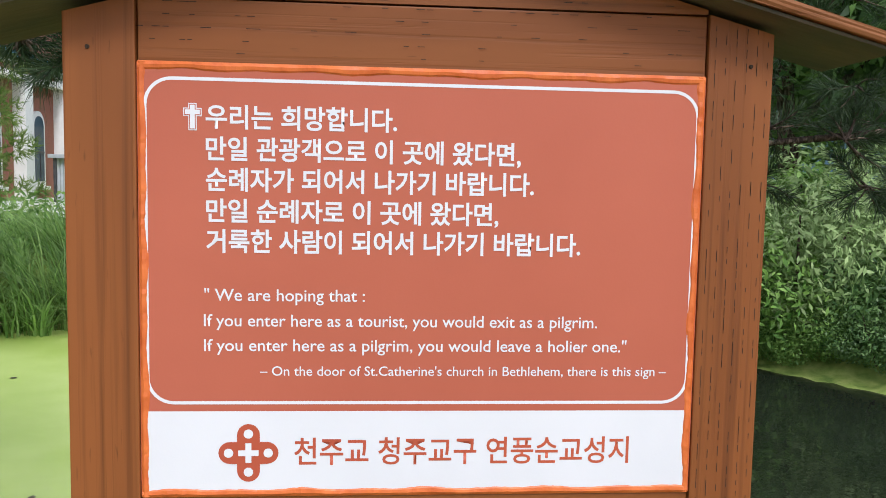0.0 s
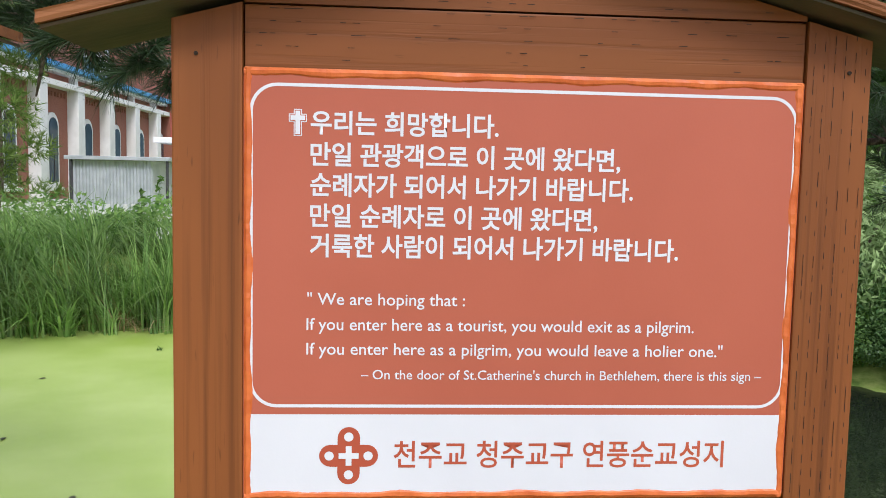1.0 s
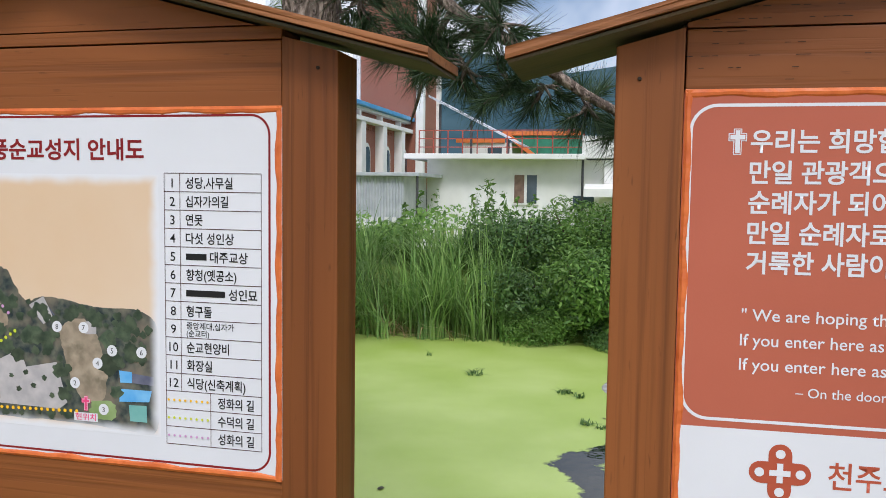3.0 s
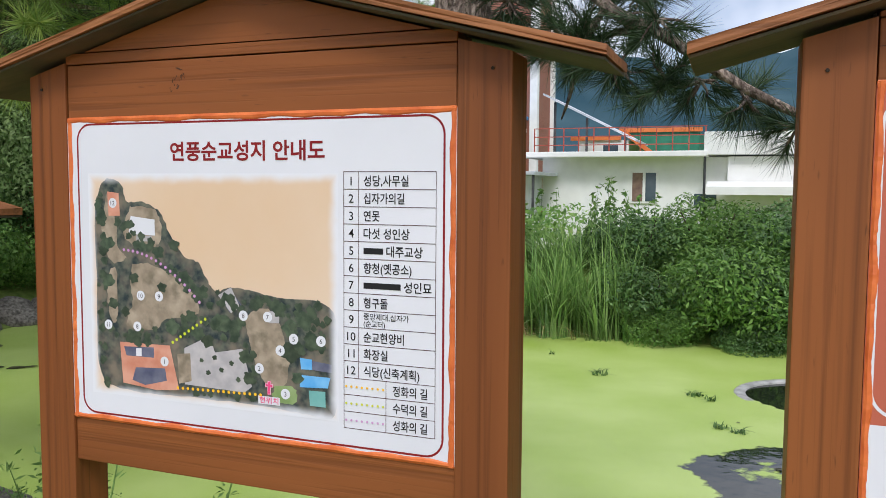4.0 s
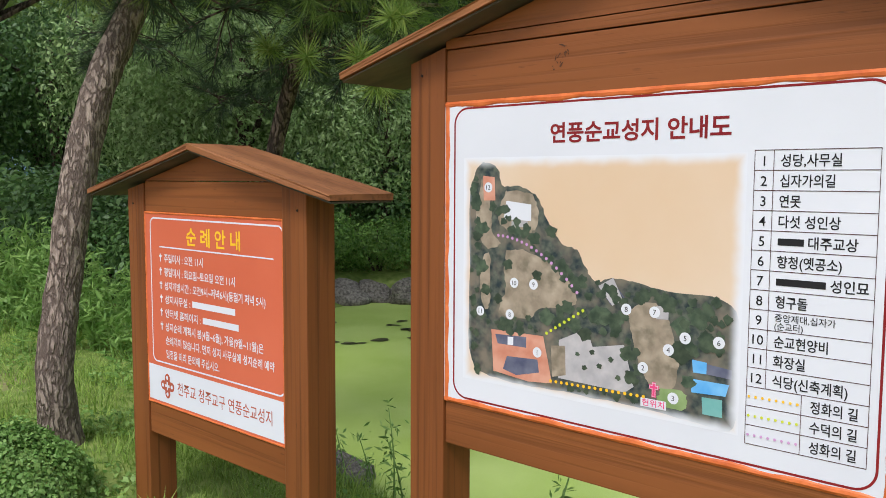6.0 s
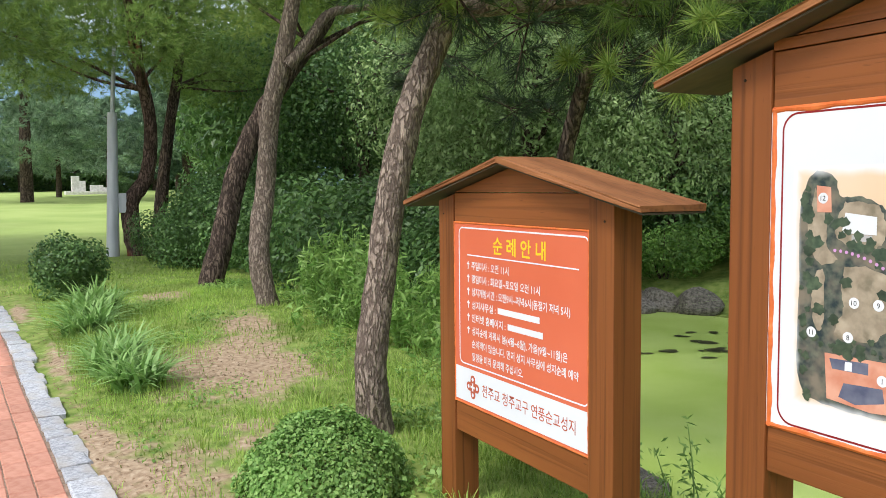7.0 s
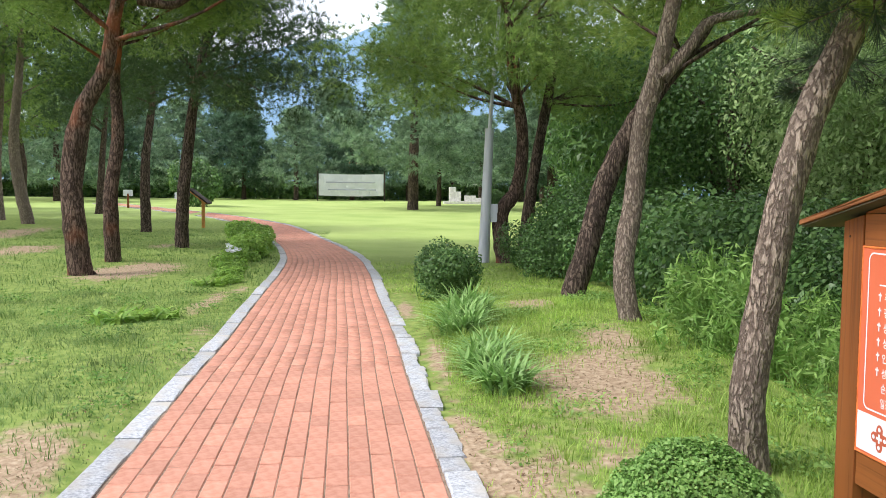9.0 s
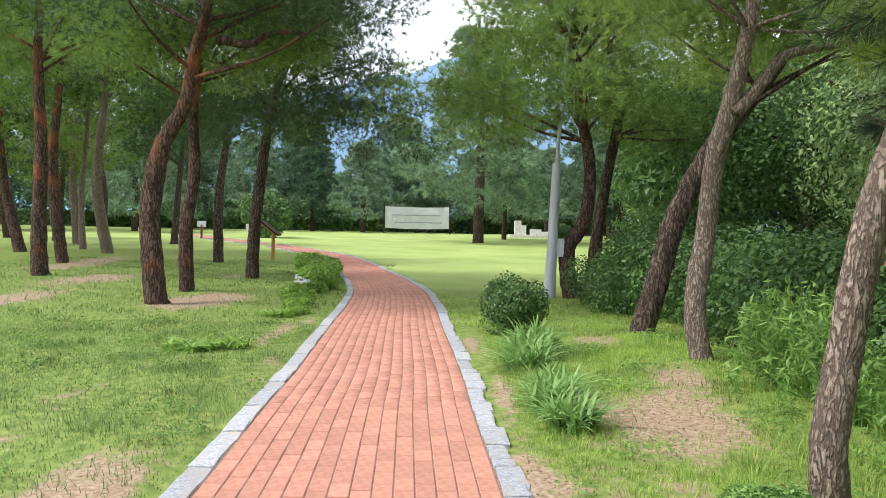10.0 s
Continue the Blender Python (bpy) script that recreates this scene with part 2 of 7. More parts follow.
BRICK_FAR = mat("clay_paver_far", (0.43, 0.18, 0.115), (0.54, 0.27, 0.19), 22, 0.85, 0.4, 160, (1, 1, 1), 0.003, island=0.13, c3=(0.5, 0.235, 0.165), big=2)
BED = mat("joint_sand", (0.16, 0.11, 0.075), (0.3, 0.21, 0.15), 30, 0.95)
GRANITE = mat("granite_kerb", (0.27, 0.28, 0.3), (0.5, 0.51, 0.54), 60, 0.85, 0.6, 45, (1, 1, 1), 0.008, vary=0.12, c3=(0.4, 0.37, 0.33), big=4)
ROCK = mat("bank_rock", (0.09, 0.08, 0.065), (0.26, 0.235, 0.2), 8, 0.9, 0.8, 14, (1, 1, 1), 0.03, vary=0.2)

# ---- geometry helpers ----
def empty(name, m=None):
    ob = new(name)
    if m is not None:
        ob.matrix_world = m
    return ob


def mesh_np(name, V, F, material, smooth=False):
    """A mesh of equal polygons from arrays."""
    V, F = np.asarray(V, dtype=np.float32), np.asarray(F, dtype=np.int32)
    me = bpy.data.meshes.new(name)
    k = F.shape[1]
    me.vertices.add(len(V))
    me.vertices.foreach_set("co", V.ravel())
    me.loops.add(F.size)
    me.loops.foreach_set("vertex_index", F.ravel())
    me.polygons.add(len(F))
    me.polygons.foreach_set("loop_start", np.arange(0, F.size, k, dtype=np.int32))
    if smooth:
        me.polygons.foreach_set("use_smooth", np.ones(len(F), dtype=bool))
    me.update(calc_edges=True)
    me.validate()
    if material:
        me.materials.append(material)
    return me


def put(name, me, parent=None, label=""):
    ob = new(name, me)
    if parent:
        ob.parent = parent
    return tagged(ob, label)


def part(name, bm, material, parent=None, label="", smooth=False):
    me = bpy.data.meshes.new(name)
    bm.to_mesh(me)
    bm.free()
    if smooth:
        for p in me.polygons:
            p.use_smooth = True
    me.materials.append(material)
    return put(name, me, parent, label)


def box_bm(x0, x1, y0, y1, z0, z1, bevel=0.0, segs=2, bm=None):
    bm = bm or bmesh.new()
    r = bmesh.ops.create_cube(bm, size=1)
    vs = r["verts"]
    for v in vs:
        v.co = Vector(((x0 + x1) / 2 + v.co.x * (x1 - x0), (y0 + y1) / 2 + v.co.y * (y1 - y0), (z0 + z1) / 2 + v.co.z * (z1 - z0)))
    if bevel:
        es = list({e for v in vs for e in v.link_edges})
        bmesh.ops.bevel(bm, geom=es, offset=bevel, segments=segs, affect="EDGES", profile=0.6)
    return bm


def prism_bm(outline, y0, y1, bm=None):
    """An outline in x and z, extruded from y0 to y1."""
    bm = bm or bmesh.new()
    a = [bm.verts.new((x, y0, z)) for x, z in outline]
    b = [bm.verts.new((x, y1, z)) for x, z in outline]
    n = len(outline)
    bm.faces.new(a)
    bm.faces.new(b[::-1])
    for i in range(n):
        bm.faces.new((a[i], b[i], b[(i + 1) % n], a[(i + 1) % n]))
    bmesh.ops.recalc_face_normals(bm, faces=bm.faces)
    return bm


def spline(pts, n):
    """A smooth line through points of any dimension (Catmull-Rom), n samples."""
    P = np.array(pts, dtype=float)
    P = np.vstack([2 * P[0] - P[1], P, 2 * P[-1] - P[-2]])
    t = np.linspace(0, len(P) - 3 - 1e-6, n)
    i = t.astype(int)
    f = (t - i)[:, None]
    a, b, c, d = P[i], P[i + 1], P[i + 2], P[i + 3]
    return 0.5 * (2 * b + (c - a) * f + (2 * a - 5 * b + 4 * c - d) * f ** 2 + (3 * b - a - 3 * c + d) * f ** 3)


def tube(pts, radii, sides=12, steps=24, rough=0.0, seed=0):
    """A tapered, slightly uneven tube: vertices and quads."""
    rng = np.random.default_rng(seed)
    C = spline(pts, steps)
    R = np.interp(np.linspace(0, 1, steps), np.linspace(0, 1, len(radii)), radii)
    T = np.gradient(C, axis=0)
    T /= np.linalg.norm(T, axis=1)[:, None] + 1e-9
    ref = np.array([1.0, 0.13, 0.07]) if abs(T[:, 0]).mean() < 0.8 else np.array([0.1, 1.0, 0.07])
    A = np.cross(T, ref)
    A /= np.linalg.norm(A, axis=1)[:, None]
    B = np.cross(T, A)
    ang = np.linspace(0, 2 * np.pi, sides, endpoint=False)
    rr = R[:, None] * (1 + rough * rng.standard_normal((steps, sides)))
    V = C[:, None, :] + rr[..., None] * (np.cos(ang)[None, :, None] * A[:, None, :] + np.sin(ang)[None, :, None] * B[:, None, :])
    i, j = np.meshgrid(np.arange(steps - 1), np.arange(sides), indexing="ij")
    jn = (j + 1) % sides
    F = np.stack([i * sides + j, (i + 1) * sides + j, (i + 1) * sides + jn, i * sides + jn], -1).reshape(-1, 4)
    return V.reshape(-1, 3), F


def join(pieces):
    V, F, o = [], [], 0
    for v, f in pieces:
        V.append(v)
        F.append(f + o)
        o += len(v)
    return np.vstack(V), np.vstack(F)


def unit(a):
    return a / (np.linalg.norm(a, axis=-1, keepdims=True) + 1e-9)


def leaves(C, N, length, width, rng, droop=0.2):
    """Folded leaf quads at C, facing about N."""
    n = len(C)
    r = unit(rng.standard_normal((n, 3)))
    N = unit(N + 0.75 * r)
    a = unit(np.cross(N, unit(rng.standard_normal((n, 3)))))
    a[:, 2] -= droop
    a = unit(a)
    b = unit(np.cross(N, a))
    s = (0.65 + 0.7 * rng.random(n))[:, None]
    L, W = length * s, width * s
    V = np.stack([C - a * L / 2, C + b * W / 2 + N * W * 0.18, C + a * L / 2, C - b * W / 2 + N * W * 0.18], 1).reshape(-1, 3)
    F = np.arange(4 * n).reshape(-1, 4)
    return V, F


def needles(C, D, per, length, width, rng, spread=0.9):
    """Tufts of needles: per thin triangles from every C about the way D."""
    n = len(C)
    d = unit(D[:, None, :] + spread * unit(rng.standard_normal((n, per, 3))))
    s = unit(np.cross(d, unit(rng.standard_normal((n, per, 3)))))
    L = length * (0.7 + 0.5 * rng.random((n, per, 1)))
    b = C[:, None, :] + d * L * 0.05
    V = np.stack([b - s * width / 2, b + s * width / 2, b + d * L], 2).reshape(-1, 3)
    F = np.arange(3 * n * per).reshape(-1, 3)
    return V, F


def shell(n, radii, rng, inner=0.55, top=None):
    """n points in the outer part of an ellipsoid, and the ways outward."""
    d = unit(rng.standard_normal((n, 3)))
    if top is not None:
        d[:, 2] = np.where(d[:, 2] < top, -d[:, 2] * 0.6, d[:, 2])
        d = unit(d)
    r = inner + (1 - inner) * rng.random((n, 1)) ** 0.6
    return d * r * np.array(radii), d

# ---- ground ----
POND = np.array([(-4.1, 2.8), (-5.4, 3.6), (-7.2, 5.2), (-9.1, 6.6), (-9.2, 7.8), (-6.5, 8.6), (-4.0, 9.15), (-1.2, 9.45), (1.6, 9.3),
                 (3.4, 7.7), (4.3, 6.5), (6.0, 5.0), (8.0, 4.6), (8.0, 2.6), (3.0, 2.75), (-1.5, 2.9)])
WATER_Z = -0.36


def pond_distance(x, y):
    """Signed distance to the pond's edge, positive on land."""
    P = np.stack([x, y], -1)[..., None, :]
    A, B = POND, np.roll(POND, -1, 0)
    AB = B - A
    t = np.clip(((P - A) * AB).sum(-1) / (AB ** 2).sum(-1), 0, 1)
    d = np.linalg.norm(P - (A + t[..., None] * AB), axis=-1).min(-1)
    cond = (A[:, 1] > P[..., 1]) != (B[:, 1] > P[..., 1])
    xs = A[:, 0] + (P[..., 1] - A[:, 1]) / (AB[:, 1] + 1e-12) * AB[:, 0]
    inside = ((cond & (P[..., 0] < xs)).sum(-1) % 2) == 1
    return np.where(inside, -d, d)


PATH_PTS = [(14, -0.2), (6, -0.42), (0, -0.58), (-4.8, -0.79), (-7.3, -0.91), (-9.2, -0.98), (-13, -1.19), (-16.5, -1.37), (-20.5, -1.72), (-26, -2.62),
            (-31.5, -3.95), (-37, -5.6), (-45, -9.2), (-54, -14.5), (-66, -22)]
PATH_LINE = spline(PATH_PTS, 900)
HALF = 0.815


def path_offset(x, y):
    """Signed side distance from the path's middle line (positive to +y), for the whole field."""
    yc = np.interp(-x, -PATH_LINE[:, 0], PATH_LINE[:, 1])
    sl = np.interp(-x, -PATH_LINE[:, 0], np.gradient(PATH_LINE[:, 1], PATH_LINE[:, 0]))
    return (y - yc) / np.sqrt(1 + sl ** 2)


def smooth(a, lo, hi):
    t = np.clip((a - lo) / (hi - lo), 0, 1)
    return t * t * (3 - 2 * t)


def rolling(x, y):
    return (np.sin(x * 1.7 + y * 0.6) * np.cos(y * 1.3 - x * 0.4) + 0.5 * np.sin(x * 3.9 - y * 3.1)) * 0.02


def ground_z(x, y):
    x, y = np.asarray(x, dtype=float), np.asarray(y, dtype=float)
    near = (np.abs(x) < 60) & (np.abs(y) < 60)
    d = np.where(near, pond_distance(np.where(near, x, 50), np.where(near, y, 50)), 50)
    z = 0.02 * np.maximum(-x - 24, 0) * smooth(-x, 24, 34)
    z = np.where(-x > 90, 0.02 * 66, z)
    z = z + 0.15 * np.exp(-(((x + 9.8) / 2.6) ** 2 + ((y - 2.2) / 1.0) ** 2))
    z = z + np.where(np.abs(path_offset(x, y)) > 1.05, rolling(x, y), -0.0)
    bank = -0.36 + 0.36 * smooth(d, 0.0, 0.75)
    bed = -0.36 - 0.5 * smooth(-d, 0, 1.2)
    lift = 0.35 * smooth(y, 8.6, 10.5) * smooth(-np.abs(x + 1), -16, -10)
    z = np.where(d < 0, bed, z * smooth(d, 0.1, 0.8) + np.where(d < 0.75, bank, 0) + lift * smooth(d, 0.2, 1.2))
    under = np.abs(path_offset(x, y)) < 1.0
    return np.where(under & (x < 14), np.minimum(z, 0.02 * np.maximum(-x - 24, 0) * smooth(-x, 24, 34)) - 0.035, z)


def axis(lo, hi, step, far):
    out = list(np.arange(lo, hi + step / 2, step))
    s, a = step, hi
    while a < far:
        s *= 1.35
        a += s
        out.append(a)
    s, a = step, lo
    while a > -far:
        s *= 1.35
        a -= s
        out.insert(0, a)
    return np.array(out)


def dirt_amount(x, y):
    """Bare earth: verges of the path, patches under the trees and on the bank."""
    o = path_offset(x, y)
    spots = [(-7.1, 1.35, 1.0, 0.6, 0.95), (-8.6, 1.9, 0.6, 0.3, 0.8), (-5.2, 1.0, 0.7, 0.3, 0.45), (-11.3, 1.6, 0.9, 0.4, 0.75), (-16.6, -5.0, 1.9, 0.8, 1.0),
             (-16, -8.5, 2.5, 0.8, 0.7), (-22, -9.5, 3.0, 1.0, 0.7), (-7.8, -3.4, 0.8, 0.25, 0.4), (-6.2, -3.2, 0.8, 0.2, 0.35), (-29, -13, 4, 1, 0.8),
             (-5.0, -2.3, 1.2, 0.3, 0.8), (-24.5, -6.4, 1.2, 0.5, 0.7), (-4.6, 0.55, 1.5, 0.12, 0.5), (-12, -2.6, 1.5, 0.2, 0.6)]
    a = (0.62 + 0.35 * smooth(x, -7.5, -6)) * np.exp(-((o - 1.1) / 0.11) ** 2) * (x > -14) * (0.75 + 0.4 * np.sin(x * 2.1)) + 0.45 * np.exp(-((o + 1.12) / 0.13) ** 2) * (x > -14) * (0.5 + 0.7 * np.sin(x * 1.3 + 1))
    for sx, sy, rx, ry, k in spots:
        a = a + k * np.exp(-(((x - sx) / rx) ** 2 + ((y - sy) / ry) ** 2))
    return np.clip(a, 0, 1)


def ground_material():
    m = bpy.data.materials.new("grass_and_earth")
    m.use_nodes = True
    n, l = m.node_tree.nodes, m.node_tree.links
    b = n["Principled BSDF"]
    b.inputs["Roughness"].default_value = 0.95
    b.inputs["Specular IOR Level"].default_value = 0.15
    tc = n.new("ShaderNodeTexCoord")

    def nz(scale, detail=6):
        k = n.new("ShaderNodeTexNoise")
        k.inputs["Scale"].default_value, k.inputs["Detail"].default_value = scale, detail
        l.new(tc.outputs["Object"], k.inputs["Vector"])
        return k.outputs["Fac"]

    def ramp(src, *stops):
        r = n.new("ShaderNodeValToRGB")
        e = r.color_ramp.elements
        e[0].position, e[0].color = stops[0][0], (*stops[0][1], 1)
        e[1].position, e[1].color = stops[-1][0], (*stops[-1][1], 1)
        for p, c in stops[1:-1]:
            e.new(p).color = (*c, 1)
        l.new(src, r.inputs["Fac"])
        return r.outputs["Color"]

    grass = ramp(nz(9), (0.3, (0.11, 0.175, 0.036)), (0.5, (0.19, 0.255, 0.06)), (0.72, (0.28, 0.33, 0.095)))
    lawn = ramp(nz(0.35, 4), (0.3, (0.27, 0.36, 0.1)), (0.7, (0.38, 0.46, 0.15)))
    dirt = ramp(nz(25), (0.3, (0.24, 0.165, 0.105)), (0.52, (0.36, 0.265, 0.175)), (0.75, (0.48, 0.38, 0.27)))
    at_l, at_d = n.new("ShaderNodeAttribute"), n.new("ShaderNodeAttribute")
    at_l.attribute_name, at_d.attribute_name = "lawn", "dirt"
    mx = n.new("ShaderNodeMix")
    mx.data_type = "RGBA"
    l.new(at_l.outputs["Fac"], mx.inputs["Factor"])
    l.new(grass, mx.inputs["A"])
    l.new(lawn, mx.inputs["B"])
    ad = n.new("ShaderNodeMath")
    ad.operation = "ADD"
    l.new(at_d.outputs["Fac"], ad.inputs[0])
    l.new(nz(5, 8), ad.inputs[1])
    edge = n.new("ShaderNodeMapRange")
    edge.inputs["From Min"].default_value, edge.inputs["From Max"].default_value = 0.78, 1.0
    l.new(ad.outputs["Value"], edge.inputs["Value"])
    m2 = n.new("ShaderNodeMix")
    m2.data_type = "RGBA"
    l.new(edge.outputs["Result"], m2.inputs["Factor"])
    l.new(mx.outputs["Result"], m2.inputs["A"])
    l.new(dirt, m2.inputs["B"])
    l.new(m2.outputs["Result"], b.inputs["Base Color"])
    bp = n.new("ShaderNodeBump")
    bp.inputs["Strength"].default_value, bp.inputs["Distance"].default_value = 0.5, 0.012
    l.new(nz(40), bp.inputs["Height"])
    l.new(bp.outputs["Normal"], b.inputs["Normal"])
    return m


gx, gy = axis(-30, 8, 0.2, 2500), axis(-14, 13, 0.2, 2500)
GX, GY = np.meshgrid(gx, gy, indexing="ij")
GZ = ground_z(GX, GY)
ni, nj = GX.shape
ii, jj = np.meshgrid(np.arange(ni - 1), np.arange(nj - 1), indexing="ij")
GF = np.stack([ii * nj + jj, (ii + 1) * nj + jj, (ii + 1) * nj + jj + 1, ii * nj + jj + 1], -1).reshape(-1, 4)
g_me = mesh_np("ground", np.stack([GX, GY, GZ], -1).reshape(-1, 3), GF, ground_material(), True)
at = g_me.attributes.new("dirt", "FLOAT", "POINT")
at.data.foreach_set("value", dirt_amount(GX, GY).ravel().astype(np.float32))
lawn_w = smooth(-GX.ravel(), 15, 24) * smooth(path_offset(GX, GY).ravel(), 0.9, 1.1)
lawn_w = np.maximum(lawn_w, smooth(-GX.ravel(), 38, 44))
at = g_me.attributes.new("lawn", "FLOAT", "POINT")
at.data.foreach_set("value", lawn_w.astype(np.float32))
tagged(put("ground", g_me), "green grass with bare sandy earth patches round a pond", "ground", kind="structure")

# ---- pond ----
def pond_material():
    """Duckweed on dark still water, open in a few places."""
    m = bpy.data.materials.new("duckweed_water")
    m.use_nodes = True
    n, l = m.node_tree.nodes, m.node_tree.links
    weed = n["Principled BSDF"]
    weed.inputs["Roughness"].default_value = 0.42
    tc = n.new("ShaderNodeTexCoord")

    def nz(scale, detail=5):
        k = n.new("ShaderNodeTexNoise")
        k.inputs["Scale"].default_value, k.inputs["Detail"].default_value = scale, detail
        l.new(tc.outputs["Object"], k.inputs["Vector"])
        return k.outputs["Fac"]

    r = n.new("ShaderNodeValToRGB")
    e = r.color_ramp.elements
    e[0].position, e[0].color = 0.3, (0.33, 0.46, 0.07, 1)
    e[1].position, e[1].color = 0.7, (0.47, 0.59, 0.17, 1)
    l.new(nz(1.1, 8), r.inputs["Fac"])
    r2 = n.new("ShaderNodeValToRGB")
    r2.color_ramp.elements[0].color = (0.75, 0.75, 0.75, 1)
    l.new(nz(150, 3), r2.inputs["Fac"])
    mu = n.new("ShaderNodeMix")
    mu.data_type, mu.blend_type = "RGBA", "MULTIPLY"
    mu.inputs["Factor"].default_value = 0.35
    l.new(r.outputs["Color"], mu.inputs["A"])
    l.new(r2.outputs["Color"], mu.inputs["B"])
    l.new(mu.outputs["Result"], weed.inputs["Base Color"])
    bp = n.new("ShaderNodeBump")
    bp.inputs["Strength"].default_value, bp.inputs["Distance"].default_value = 0.25, 0.004
    l.new(nz(220, 2), bp.inputs["Height"])
    l.new(bp.outputs["Normal"], weed.inputs["Normal"])
    water = n.new("ShaderNodeBsdfPrincipled")
    water.inputs["Base Color"].default_value = (0.012, 0.016, 0.01, 1)
    water.inputs["Roughness"].default_value = 0.03
    water.inputs["IOR"].default_value = 1.33
    wb = n.new("ShaderNodeBump")
    wb.inputs["Strength"].default_value, wb.inputs["Distance"].default_value = 0.12, 0.02
    l.new(nz(7, 2), wb.inputs["Height"])
    l.new(wb.outputs["Normal"], water.inputs["Normal"])
    at = n.new("ShaderNodeAttribute")
    at.attribute_name = "open"
    ad = n.new("ShaderNodeMath")
    ad.operation = "ADD"
    l.new(at.outputs["Fac"], ad.inputs[0])
    l.new(nz(3.5, 9), ad.inputs[1])
    mr = n.new("ShaderNodeMapRange")
    mr.inputs["From Min"].default_value, mr.inputs["From Max"].default_value = 0.97, 1.03
    l.new(ad.outputs["Value"], mr.inputs["Value"])
    mx = n.new("ShaderNodeMixShader")
    l.new(mr.outputs["Result"], mx.inputs["Fac"])
    l.new(weed.outputs["BSDF"], mx.inputs[1])
    l.new(water.outputs["BSDF"], mx.inputs[2])
    l.new(mx.outputs["Shader"], n["Material Output"].inputs["Surface"])
    return m


wx, wy = np.arange(-9.8, 8.6, 0.1), np.arange(2.3, 10.0, 0.1)
WX, WY = np.meshgrid(wx, wy, indexing="ij")
wi, wj = WX.shape
ii, jj = np.meshgrid(np.arange(wi - 1), np.arange(wj - 1), indexing="ij")
WF = np.stack([ii * wj + jj, (ii + 1) * wj + jj, (ii + 1) * wj + jj + 1, ii * wj + jj + 1], -1).reshape(-1, 4)
w_me = mesh_np("pond", np.stack([WX, WY, np.full_like(WX, WATER_Z)], -1).reshape(-1, 3), WF, pond_material(), True)
shore = 0.12 * np.sin(WY * 2.3) + 0.08 * np.sin(WY * 5.1)
clear = 0.9 * smooth(WX + shore, 0.5, 1.1) * smooth(-(WY - 0.12 * WX), -7.75, -7.35)
clear = np.maximum(clear, 0.85 * smooth(-(((WX - 0.35) / 1.05) ** 2 + ((WY - 7.25) / 0.68) ** 2), -1.08, -0.86))
clear = np.maximum(clear, 0.62 * smooth(-(((WX + 0.1) / 1.0) ** 2 + ((WY - 5.0) / 0.8) ** 2), -1.5, -0.5))
at = w_me.attributes.new("open", "FLOAT", "POINT")
at.data.foreach_set("value", clear.ravel().astype(np.float32))
tagged(put("pond", w_me), "still pond covered with bright green duckweed", "pond", kind="structure")

# ---- notice boards ----
def lettering(body, x0, z0, height, material, parent, y, x1=None, bold=0.0, name="lettering", centre=False):
    """One line of writing: from x0, on the line z0, letters of that height, as wide as x0 to x1."""
    c = bpy.data.curves.new(name, "FONT")
    c.body, c.size, c.resolution_u = body, 1.0, 3
    c.offset = bold
    c.extrude = 0.0
    ob = bpy.data.objects.new(name, c)
    me = bpy.data.meshes.new_from_object(ob)
    bpy.data.objects.remove(ob)
    bpy.data.curves.remove(c)
    V = np.array([v.co[:] for v in me.vertices])
    if len(V):
        lo, hi = V[:, 0].min(), V[:, 0].max()
        bot, top = V[:, 1].min(), V[:, 1].max()
        sz = height / 0.74
        sx = (x1 - x0) / (hi - lo) if x1 is not None else sz
        off = x0 - lo * sx
        if centre:
            off = x0 - (lo + hi) / 2 * sx
        X = np.stack([off + V[:, 0] * sx, np.full(len(V), y), z0 + V[:, 1] * sz], -1)
        me.vertices.foreach_set("co", X.astype(np.float32).ravel())
    me.materials.clear()
    me.materials.append(material)
    return put(name, me, parent)


def rounded(x0, x1, z0, z1, r, n=8):
    out = []
    for cx, cz, a0 in ((x1 - r, z1 - r, 0), (x0 + r, z1 - r, 90), (x0 + r, z0 + r, 180), (x1 - r, z0 + r, 270)):
        for k in range(n + 1):
            a = radians(a0 + 90 * k / n)
            out.append((cx + r * math.cos(a), cz + r * math.sin(a)))
    return out


def ring_bm(x0, x1, z0, z1, r, w, y):
    """A thin printed frame with round corners."""
    bm = bmesh.new()
    a = [bm.verts.new((x, y, z)) for x, z in rounded(x0, x1, z0, z1, r)]
    b = [bm.verts.new((x, y, z)) for x, z in rounded(x0 + w, x1 - w, z0 + w, z1 - w, max(r - w, 0.002))]
    for i in range(len(a)):
        j = (i + 1) % len(a)
        bm.faces.new((a[i], a[j], b[j], b[i]))
    return bm


def flat_bm(outline, y, bm=None):
    bm = bm or bmesh.new()
    bm.faces.new([bm.verts.new((x, y, z)) for x, z in outline])
    return bm


def disc(cx, cz, r, n=20):
    return [(cx + r * math.cos(2 * math.pi * k / n), cz + r * math.sin(2 * math.pi * k / n)) for k in range(n)]


def rect(x0, x1, z0, z1):
    return [(x0, z0), (x1, z0), (x1, z1), (x0, z1)]


